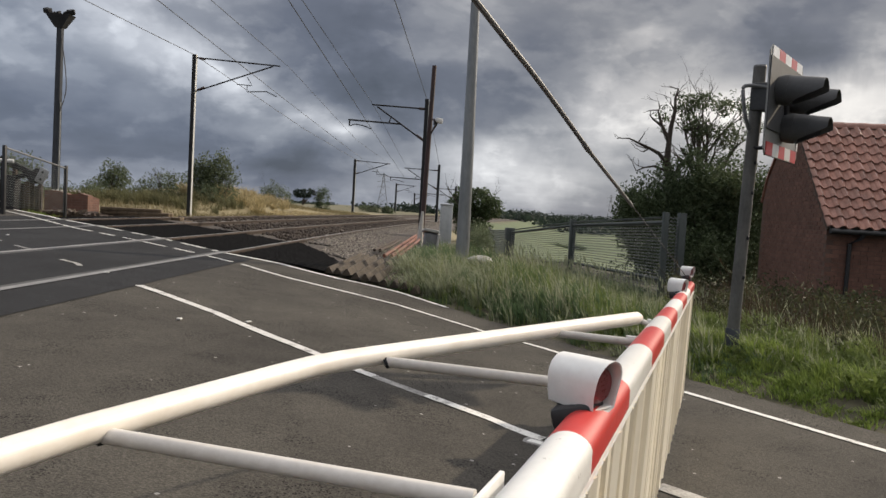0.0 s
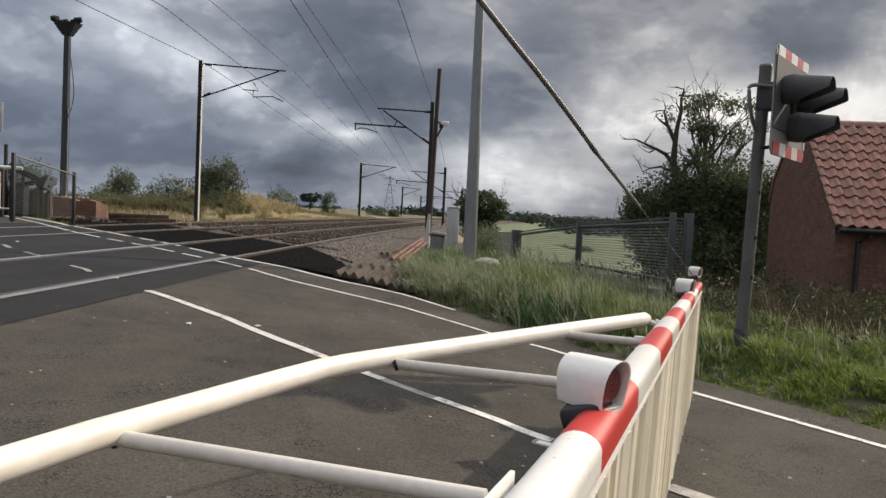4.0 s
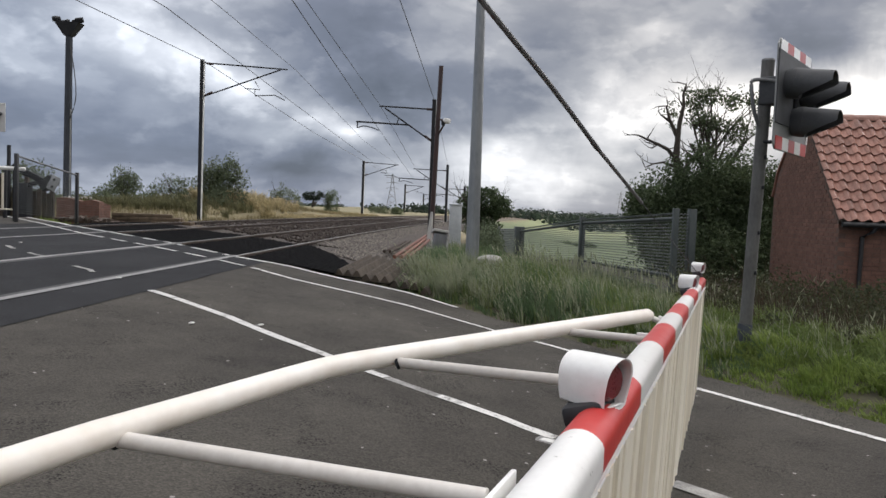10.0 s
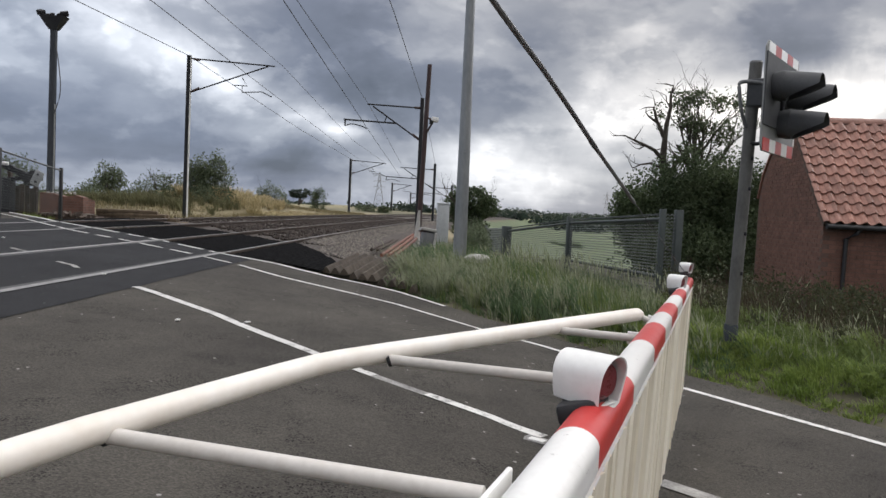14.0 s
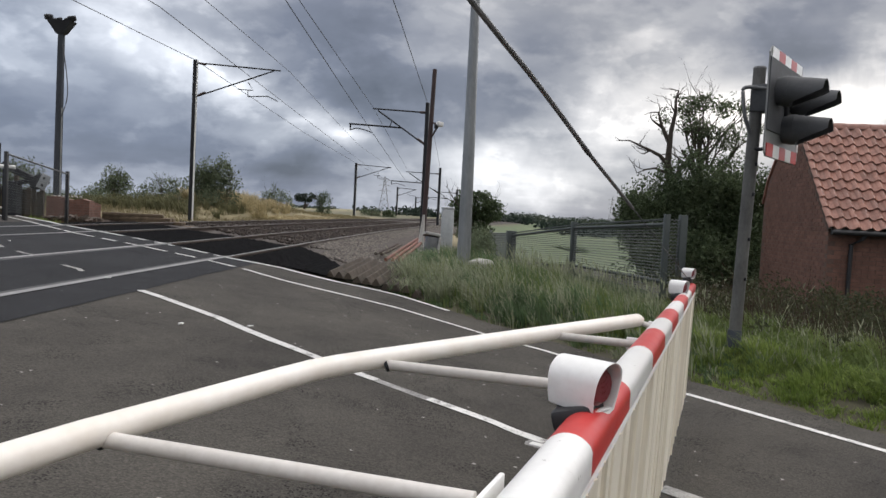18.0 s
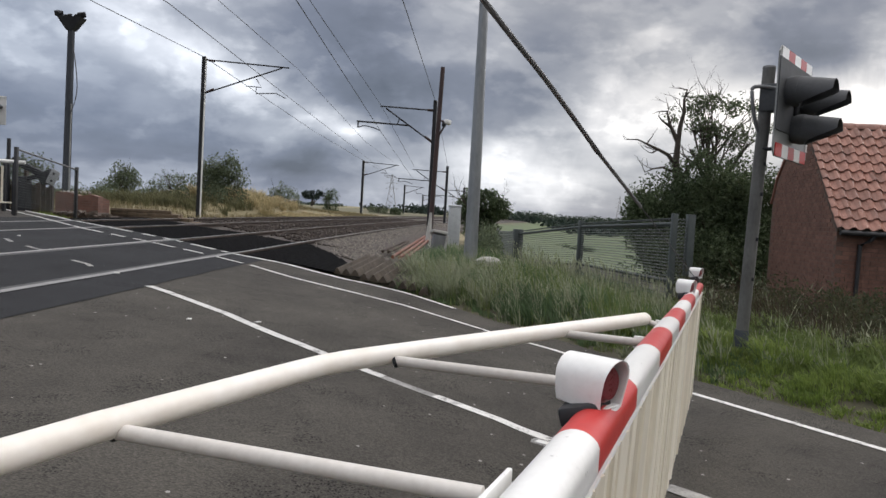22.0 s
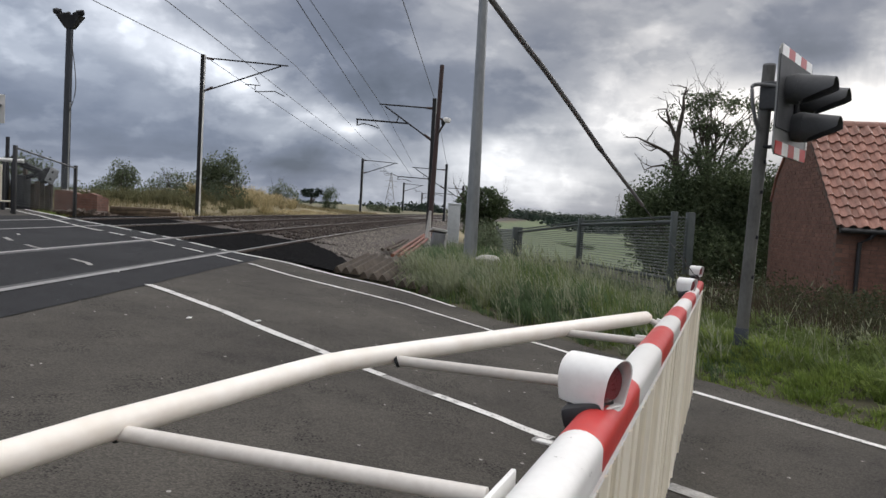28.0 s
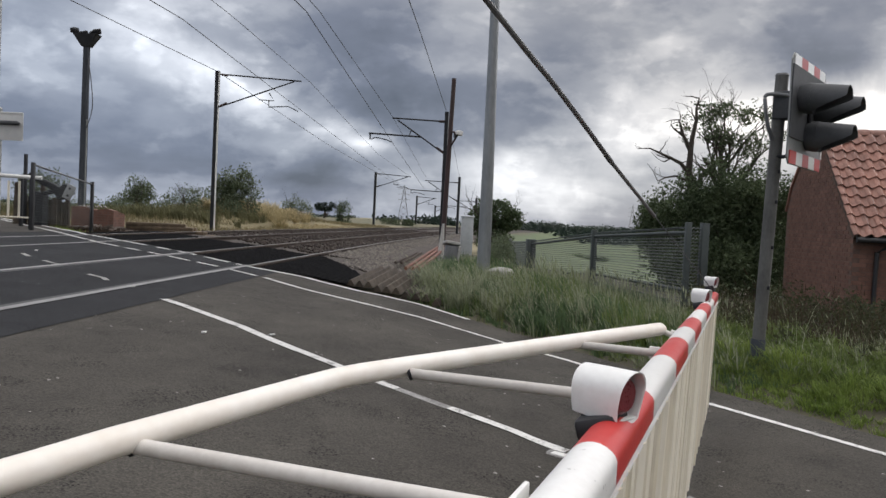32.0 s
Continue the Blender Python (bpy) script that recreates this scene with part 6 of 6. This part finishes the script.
def trodden(x, y):
    """Low patch at the foot of the signal post, on its road side."""
    t = min(1, max(0, (7.5 - y) / 1.5))
    return abs(x - (2.99 - 0.55 * t)) < 0.17 and 5.9 < y < 7.55


def tuft_spots(count, seed, xr, yr, ok, tall, spread=0.09):
    rng = np.random.default_rng(seed)
    spots = []
    for x, y, q in zip(rng.uniform(*xr, count), rng.uniform(*yr, count), rng.random(count)):
        s = near_side(x, y)
        if s < -0.02 and ok(x, y, s):
            lumps = 1 + 1.0 * noise.noise((x * 1.5, y * 1.5, 3)) + 0.6 * noise.noise((x * 4.2, y * 4.2, 5))
            high = max(0.03, tall(x, y, s) * (0.5 + 0.75 * q) * lumps)
            spots.append((x, y, ground_z(x, y) - 0.01, min(high, 0.07) if trodden(x, y) else high, spread * (0.6 + q)))
    return spots


def clumped(x, y):
    """Tall clumps by the guard timbers and before the far panel, low grass at the foot of the near panel."""
    return float(np.interp(x + 0.12 * (y - 10), (-0.6, 0.4, 1.7, 2.4, 3.0, 3.6), (0.85, 1.2, 1.15, 0.5, 0.25, 0.18)))


def before_panel(x, y):
    return y > 7.2 and x < 0.318 * y


def in_verge(x, y, s):
    return x < 6.9 + 0.12 * (y - 9) and y < 12.2 - 0.13 * (x - 6.5) and x > 1.4


def stuff(name, mesh, material, label, category="grass"):
    tagged(part(name, mesh, material), label, category, kind="stuff")


spots = tuft_spots(11000, 71, (1.4, 7.5), (2.0, 11.5), lambda x, y, s: in_verge(x, y, s) and s > -1.1 and s < -0.05 - 0.14 * noise.noise((x * 2.6, y * 2.6, 4)) and noise.noise((x * 2.2, y * 2.2, 11)) > -0.28, lambda x, y, s: 0.06 + 0.12 * min(1, -s / 0.9), 0.12)
stuff("verge_grass", tufts(spots, 26, GRASS, 1, 0.0042), GRASS, "bright green short verge grass beside the road")
spots = tuft_spots(3600, 72, (1.6, 8.5), (2.6, 11.8), lambda x, y, s: in_verge(x, y, s) and -4.6 < s < -0.5 and (s > -2.5 or x < 0.45 * y) and noise.noise((x * 0.9, y * 0.9, 7)) > -0.3, lambda x, y, s: float(np.interp(-s, (0.5, 1.0, 1.5, 2.4, 3.2, 4.6), (0.11, 0.17, 0.27, 0.27, 0.16, 0.12))) * (0.4 if before_panel(x, y) else 1.0), 0.13)
stuff("lush_grass", tufts(spots, 34, GRASS_LUSH, 2, 0.0045, 0.04), GRASS_LUSH, "lush arching grass tufts in the verge")
spots = tuft_spots(430, 77, (1.6, 7.5), (3.0, 11.5), lambda x, y, s: in_verge(x, y, s) and -3.2 < s < -0.8 and not before_panel(x, y), lambda x, y, s: 0.55, 0.1)
stuff("seed_stems", tufts(spots, 7, GRASS_DRY, 3, 0.002, 0.5, 0.5), GRASS_DRY, "pale arching seed stems over the verge grass")


def by_fence(x, y, s):
    off = rail_x(y) - x
    return x > y * float(np.interp(y, (9, 13, 18), (-0.078, -0.058, -0.022))) and -9 < off < -2.35 + 0.1 * max(0, y - 12) and x < 3.75 + 0.0 * y and x < 3.75 - (y - 12) * 0.13 + 0.4 and y < 22


spots = tuft_spots(4200, 73, (-1.4, 4.2), (6.6, 18.0), lambda x, y, s: by_fence(x, y, s) and s < -0.12 - 0.12 * noise.noise((x * 2.0, y * 2.0, 1)), lambda x, y, s: (0.08 if s > -0.25 else 0.13 + 0.2 * min(1, -s / 1.5)) * clumped(x, y), 0.12)
stuff("tall_grass", tufts(spots, 30, GRASS_DULL, 4, 0.0048, 0.05, 0.45), GRASS_DULL, "tall arching grass between road and fence")
spots = tuft_spots(420, 78, (0.6, 4.2), (6.6, 14.0), by_fence, lambda x, y, s: (0.34 + 0.2 * min(1, -s / 1.5)) * clumped(x, y), 0.08)
stuff("fence_weeds", tufts(spots, 14, GRASS_DRY, 5, 0.0036, 0.6, 0.4), GRASS_DRY, "taller pale seeding grass before the fence")
spots = tuft_spots(1500, 74, (-1.2, 1.0), (9.5, 20.0), lambda x, y, s: by_fence(x, y, s) and s < -0.3, lambda x, y, s: 0.5 * min(1, 0.5 - s) * (0.6 if y > 12.5 else 1.0), 0.09)
stuff("pale_grass", tufts(spots, 22, GRASS_DRY, 6, 0.0042, 0.12), GRASS_DRY, "pale dry seeding grass round the poles")


def weeds(count, seed, xr, yr, ok, size, high, material):
    """Low broad-leaved weeds in clumps."""
    rng = np.random.default_rng(seed)
    blobs = []
    for x, y in zip(rng.uniform(*xr, count), rng.uniform(*yr, count)):
        s = near_side(x, y)
        if ok(x, y, s) and not trodden(x, y):
            h = high * rng.uniform(0.5, 1.2)
            blobs.append(((x, y, ground_z(x, y) + h * 0.45), (0.16 + 0.2 * rng.random(), 0.2, h * 0.6)))
    return leaf_mesh(blobs, len(blobs) * 150, size, material, seed, hollow=0.2, gap=0.3)


tagged(part("verge_clumps", weeds(170, 81, (2.0, 7.0), (2.5, 10.5), lambda x, y, s: -2.4 < s < -0.5 and noise.noise((x * 1.6, y * 1.6, 21)) > -0.1 and not before_panel(x, y), 0.035, 0.2, LEAF_WEED), LEAF_WEED), "green broad-leaved weeds in the verge", "weeds", kind="stuff")
stuff("pole_weeds", weeds(46, 84, (0.62, 1.25), (16.5, 22.0), lambda x, y, s: x < 0.058 * y, 0.035, 0.8, LEAF_PALE), LEAF_PALE, "tangled olive weeds between the pole and the fence", "weeds")
# the back weeds take the darker leaf in place of shade by the wall
tagged(part("nettle_bed", weeds(230, 82, (2.9, 9.5), (5.0, 12.3), lambda x, y, s: s < -2.9 and y < 12.3 - 0.13 * (x - 6.5) and not before_panel(x, y), 0.03, 0.52, LEAF_SHADED), LEAF_SHADED), "nettles and weeds against the outbuilding, darkened for the shade there", "weeds", kind="stuff")


spots = tuft_spots(800, 79, (3.0, 9.0), (5.0, 12.2), lambda x, y, s: s < -2.0 and y < 12.2 - 0.13 * (x - 6.5) and not before_panel(x, y), lambda x, y, s: 0.62, 0.12)
stuff("dead_stems", tufts(spots, 10, DEADSTEM, 9, 0.003, 0.25, 0.6), DEADSTEM, "brown dead weed stems against the outbuilding")

weed_spots = weeds(90, 83, (2.9, 9.0), (5.0, 12.2), lambda x, y, s: -3.6 < s < -1.6 and y < 12.2 - 0.13 * (x - 6.5) and not before_panel(x, y), 0.03, 0.3, LEAF_SHADED)
stuff("pale_weeds", weed_spots, LEAF_SHADED, "dull green docks and weeds among the verge grass", "weeds")


def lineside(x, y, s):
    return 6.9 < rail_x(y) - x < 22


pts, hs = scatter(5200, 85, (-0.6, 3.0), (7.0, 12.2), lambda x, y, s: by_fence(x, y, s) and noise.noise((x * 1.7, y * 1.7, 9)) > 0.0, lambda x, y, s: 0.5 * clumped(x, y) * min(1, 0.3 - s))
stuff("upright_stems", blades(pts, hs, 0.0034, 11, GRASS_LUSH, 0.3), GRASS_LUSH, "upright green stems before the fence")
pts, hs = scatter(2600, 86, (0.9, 3.9), (9.6, 17.2), lambda x, y, s: by_fence(x, y, s) and 0.05 < (3.6 - 0.126 * (y - 12)) - x < 1.5 and noise.noise((x * 2.1, y * 2.1, 13)) > -0.1, lambda x, y, s: 0.36)
stuff("feather_grass", blades(pts, hs, 0.0022, 12, GRASS_DRY, 0.3, 0.5), GRASS_DRY, "thin pale feathery grass stems along the mesh fence")
pts, hs = scatter(60000, 75, (-28, -7.5), (24, 75), lineside, lambda x, y, s: 0.24)
spots = [(x + q, 46 + 4 * math.sin(k * 2.4), ground_z(x + q, 46 + 4 * math.sin(k * 2.4)) - 0.05, hh * (0.75 + 0.25 * math.sin(k * 1.7)), 0.5) for k, (x, q, hh) in enumerate((-15.6 + 0.045 * i, 0.3 * math.sin(i * 5.1), 1.5 if i < 55 else 1.0 if i < 110 else 0.6) for i in range(180))]
stuff("dry_grass_mound", tufts(spots, 90, GRASS_STRAW, 8, 0.016), GRASS_STRAW, "tall mound of dry straw-coloured grass beyond the tracks")
rng = random.Random(88)
spots = []
for i in range(420):
    x, y = rng.uniform(-24, -11.2), rng.uniform(33, 41)
    if rail_x(y) - x > 8.0 and noise.noise((x * 0.8, y * 0.3, 2)) > -0.25:
        spots.append((x, y, ground_z(x, y) - 0.03, rng.uniform(0.45, 1.05), 0.3))
stuff("lineside_weeds", tufts(spots, 46, GRASS_RANK, 14, 0.009, 0.2, 0.5), GRASS_RANK, "rank olive weeds and tall grass beyond the far track", "weeds")
tagged(part("lineside_grass", blades(pts, hs, 0.011, 5, GRASS_SCRUB, 0.9), GRASS_SCRUB), "dull straw-coloured grass beyond the far track", "grass", kind="stuff")

pts, hs = scatter(9000, 76, (-13.5, -8.0), (15.5, 22.5), lambda x, y, s: -1.1 < s < -0.1 and (x < -9.0), lambda x, y, s: 0.14)
tagged(part("far_verge_grass", blades(pts, hs, 0.008, 6, GRASS, 0.9), GRASS), "short green grass at the far road edge", "grass", kind="stuff")

# ---- beyond the crossing, on the far side ----
lf = thing("wire_mesh_fence", "dark mesh fence panel between steel posts beside the far barrier", "fence")
for x, y, z0, z1 in ((-9.83, 19.0, 0.5, 2.0), (-9.92, 16.5, 0.5, 2.3)):
    part("fence_post", box((0.075, 0.075, z1 - z0), pose(x, y, (z0 + z1) / 2), 0.008), BLACK, lf)
part("mesh_panel", mesh_panel((-9.92, 16.5, 0), (-9.83, 19.0, 0), (0.95, 0.8), (2.25, 1.93), 0.06, 0.09, 0.0026), GREENSTEEL, lf, "dark wire mesh")
part("fence_rail", tube([(-9.92, 16.5, 2.25), (-9.83, 19.0, 1.93)], 0.022, 8), DULL, lf)
kiosk = thing("timber_hoarding", "weathered dark timber fence boards behind the mesh fence", "hoarding")
rng = random.Random(17)
for i in range(11):
    high = 1.15 + rng.uniform(-0.05, 0.05) - 0.012 * i
    part("board", box((0.13, 0.025, high), pose(-12.92 + 0.142 * i, 20.7 + rng.uniform(-0.01, 0.01), 0.45 + high / 2, 0, rng.uniform(-1, 1), 0), 0.004), GUARDWOOD, kiosk, smooth=False)
for z in (0.75, 1.35):
    part("rail", box((1.6, 0.05, 0.09), pose(-12.22, 20.75, z), 0.006), GUARDWOOD, kiosk, smooth=False)
for x in (-12.97, -12.21, -11.47):
    part("post", box((0.1, 0.1, 1.6), pose(x, 20.82, 1.15), 0.008), DARKTIMBER, kiosk, smooth=False)
machine = thing("barrier_counterweight", "dark lifting machine arm with a pale drilled end plate", "barrier machine")
part("arm", box((1.15, 0.12, 0.17), pose(-11.78, 20.3, 1.92, 0, 24, 0), 0.02), DARKSTEEL, machine, "dark sloping arm")
part("arm", box((0.75, 0.1, 0.12), pose(-11.75, 20.3, 1.68, 0, -16, 0), 0.02), DARKSTEEL, machine)
part("weight", box((0.42, 0.3, 0.3), pose(-11.3, 20.3, 1.72, 0, -32, 0), 0.03), DARKSTEEL, machine, "dark counterweight")
plate = part("end_plate", box((0.26, 0.03, 0.42), pose(-11.06, 20.12, 1.72, 0, 26, 0), 0.02), GALV, machine, "pale drilled end plate")
for dx, dz in ((0.03, 0.1), (-0.03, -0.1)):
    part("bolt_hole", tube([(-11.06 + dx, 20.1, 1.72 + dz), (-11.06 + dx, 20.09, 1.72 + dz)], 0.035, 10), BLACK, plate)
part("stand", box((0.3, 0.3, 1.2), pose(-12.0, 20.35, 1.1), 0.02), DARKSTEEL, machine)
for x, y, z0, z1, m in ((-11.71, 19.0, 0.5, 2.02, DARKSTEEL), (-12.6, 20.6, 0.5, 2.75, DARKSTEEL)):
    stump = part("lineside_post", box((0.08, 0.08, z1 - z0), pose(x, y, (z0 + z1) / 2), 0.01), m)
    tagged(stump, "square steel post beside the far barrier", "post", "square posts")

bw = thing("low_brick_wall", "low red brick wall with broken pale top", "wall")
part("wall", wall_panel([(0.65, 0.35), (1.95, 0.35), (1.95, 1.24), (1.7, 1.3), (1.4, 1.24), (1.0, 1.33), (0.65, 1.34)], 0.3, pose(-12.65, 22, 0)), OLDBRICK, bw, smooth=False)
part("wall", wall_panel([(0, 0.35), (0.35, 0.35), (0.35, 1.15), (0, 1.22)], 0.23, pose(-10.72, 22.31, 0, 0, 0, 80)), OLDBRICK, bw, smooth=False)
for i in range(7):
    part("loose_stone", box((0.08, 0.07, 0.04), pose(-11.8 + 0.13 * i, 22.1, 1.35, 8 * i, 0, 31 * i), 0.015), CONCRETE, bw)


def rubble():
    """Dark spoil and broken timber before the low wall."""
    rng = random.Random(37)
    bm = bmesh.new()
    for k in range(110):
        x, y = rng.uniform(-11.9, -9.6), rng.uniform(20.7, 21.6)
        add_box(bm, (rng.uniform(0.06, 0.26), rng.uniform(0.05, 0.14), rng.uniform(0.04, 0.1)), pose(x, y, 0.66 + 0.12 * math.exp(-((x + 10.7) / 0.8) ** 2) * rng.random(), rng.uniform(-25, 25), rng.uniform(-25, 25), rng.uniform(0, 180)))
    return bm


tagged(part("spoil_heap", rubble(), DARKTIMBER, smooth=False), "dark spoil and broken timber before the low wall", "rubble", kind="stuff")
for i in range(11):
    b = part("timber_baulk", box((2.7 - 0.25 * (i // 2), 0.2, 0.1), pose(-8.85 - 0.12 * (i // 3), 21.6 + 0.24 * (i % 3), 0.6 + 0.1 * (i // 3), 0, 0, -4 + 1.5 * i), 0.015), STACKWOOD)
    tagged(b, "weathered timber baulk stacked by the track", "timber baulk", "timber stack")

flood = thing("floodlight_mast", "tall dark floodlight mast with lamps on a flared head", "floodlight mast")
FX, FY = -19.1, 36
part("mast", tube([(FX - 0.02, FY, 0.3), (FX, FY, 9.2)], [0.2, 0.165], 8), MASTGREY, flood, "eight-sided grey mast")
part("mast_edge", tube([(FX + 0.17, FY - 0.1, 0.4), (FX + 0.15, FY - 0.08, 5.6)], 0.03, 6), GALV, flood, "pale cable conduit")
bm = bmesh.new()
lowr = [bm.verts.new((FX + sx * 0.18, FY + sy * 0.18, 9.15)) for sx, sy in ((-1, -1), (1, -1), (1, 1), (-1, 1))]
topr = [bm.verts.new((FX + sx * 0.6, FY + sy * 0.3, 9.78)) for sx, sy in ((-1, -1), (1, -1), (1, 1), (-1, 1))]
for k in range(4):
    bm.faces.new((lowr[k], lowr[(k + 1) % 4], topr[(k + 1) % 4], topr[k]))
bm.faces.new(lowr)
bm.faces.new(topr)
part("head", bm, DARKSTEEL, flood, "flared lamp head", smooth=False)
for x, z, wide in ((-0.58, 9.93, 0.34), (0.54, 9.9, 0.36), (0.3, 9.84, 0.2), (-0.05, 9.84, 0.14), (-0.3, 9.8, 0.12)):
    part("floodlight", box((wide, 0.26, 0.24 if wide > 0.3 else 0.16), pose(FX + x, FY - 0.1, z, 25, 12 if x < 0 else -12, x * 30), 0.03), DARKSTEEL, flood, "floodlight")
part("bracket_bar", tube([(FX - 0.62, FY - 0.05, 9.8), (FX + 0.62, FY - 0.05, 9.8)], 0.03, 6), DARKSTEEL, flood)
part("hanging_cable", tube(bent_path([(FX + 0.17, FY - 0.2, 8.6), (FX + 0.4, FY - 0.3, 7.6), (FX + 0.52, FY - 0.3, 6.5), (FX + 0.46, FY - 0.3, 5.8), (FX + 0.17, FY - 0.2, 5.1)], 4), 0.022, 6), WIRE, flood, "slack hanging cable")

fb = thing("far_barrier", "white lowered barrier with a slatted skirt across the far approach", "barrier")
part("boom", tube([(-10.15, 17.24, 1.98), (-16, 15.6, 2.05)], [0.045, 0.07], 10), WHITE, fb)
for i in range(24):
    part("skirt_slat", box((0.05, 0.015, 0.85), pose(-10.6 - 0.22 * i, 17.1 - 0.061 * i, 1.45)), CREAM, fb, smooth=False)
part("red_band", tube([(-12.3, 16.637, 2.006), (-13.1, 16.413, 2.015)], 0.06, 10), RED, fb, "red band")
part("bottom_rail", tube([(-10.4, 17.17, 1.02), (-16, 15.6, 1.02)], 0.02, 8), CREAM, fb)
part("end_post", box((0.08, 0.08, 1.35), pose(-10.35, 17.18, 1.3), 0.01), DARKSTEEL, fb)
part("machine", box((0.6, 0.6, 1.3), pose(-15.9, 15.5, 1.35), 0.04), GALV, fb)


def pylon(x, y, z0, h, w):
    p = thing("pylon", "distant grey lattice electricity pylon", "pylon", "pylons")
    bm = bmesh.new()
    r = w * 0.02
    for sx in (-1, 1):
        add_tube(bm, [(x + sx * w / 2, y, z0), (x + sx * w * 0.16, y, z0 + h * 0.6), (x, y, z0 + h)], r, 4)
    for k in range(6):
        f = k / 6
        a, b = w / 2 * (1 - 0.9 * f), w / 2 * (1 - 0.9 * (f + 1 / 6))
        add_tube(bm, [(x - a, y, z0 + h * f), (x + b, y, z0 + h * (f + 1 / 6))], r * 0.6, 4)
        add_tube(bm, [(x + a, y, z0 + h * f), (x - b, y, z0 + h * (f + 1 / 6))], r * 0.6, 4)
    part("lattice", bm, DULL, p)
    for f in (0.62, 0.76, 0.9):
        part("crossarm", tube([(x - w * 0.5, y, z0 + h * f), (x, y, z0 + h * (f + 0.03)), (x + w * 0.5, y, z0 + h * f)], r * 0.8, 4), DULL, p)


pylon(-36, 420, -1, 22, 7)
pylon(112, 500, -2, 20.5, 5.5)
pylon(62, 900, -2, 16, 4)


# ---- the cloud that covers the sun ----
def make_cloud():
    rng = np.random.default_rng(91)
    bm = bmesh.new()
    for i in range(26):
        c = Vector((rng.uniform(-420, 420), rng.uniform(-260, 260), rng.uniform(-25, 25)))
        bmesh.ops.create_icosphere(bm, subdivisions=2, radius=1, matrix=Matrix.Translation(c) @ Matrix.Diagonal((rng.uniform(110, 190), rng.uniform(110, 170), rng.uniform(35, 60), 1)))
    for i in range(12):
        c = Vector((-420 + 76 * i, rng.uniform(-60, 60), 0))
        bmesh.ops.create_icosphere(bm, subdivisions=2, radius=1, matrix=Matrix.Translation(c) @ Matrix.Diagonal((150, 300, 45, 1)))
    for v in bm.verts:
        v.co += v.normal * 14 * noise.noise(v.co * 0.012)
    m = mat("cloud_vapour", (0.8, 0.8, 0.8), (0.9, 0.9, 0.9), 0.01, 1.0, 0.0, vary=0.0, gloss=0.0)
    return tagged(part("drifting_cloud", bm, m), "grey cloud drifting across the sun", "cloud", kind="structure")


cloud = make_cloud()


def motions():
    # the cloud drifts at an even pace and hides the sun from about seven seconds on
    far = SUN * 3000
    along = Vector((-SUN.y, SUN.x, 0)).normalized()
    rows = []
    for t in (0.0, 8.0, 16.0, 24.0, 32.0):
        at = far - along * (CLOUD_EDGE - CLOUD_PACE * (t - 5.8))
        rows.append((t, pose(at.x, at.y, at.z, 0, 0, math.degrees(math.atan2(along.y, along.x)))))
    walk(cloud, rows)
    home = stay.matrix_basis.translation.copy()
    walk(stay, [(t, pose(home.x, home.y, home.z, 0, 0, turn)) for t, turn in SWAY])


# turn of the stay about the boom tip, in degrees
SWAY = ((0.0, 0.0), (1.0, 0.06), (2.0, 0.0), (3.0, 0.1), (6.0, 0.12), (7.0, 0.03), (8.0, -0.2), (9.0, -0.34), (10.0, 0.08), (11.0, 0.1), (12.0, 0.84), (13.0, 0.9), (14.0, 0.94), (17.0, 0.78), (18.0, -0.02), (19.0, -0.36), (20.0, -0.18), (21.0, 0.04), (22.0, 0.08), (23.0, -0.02), (24.0, 0.48), (25.0, 0.74), (28.0, 0.42), (29.0, 0.18), (30.0, 0.32), (31.0, 0.22), (32.0, 0.16))
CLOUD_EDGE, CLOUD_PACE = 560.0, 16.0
motions()
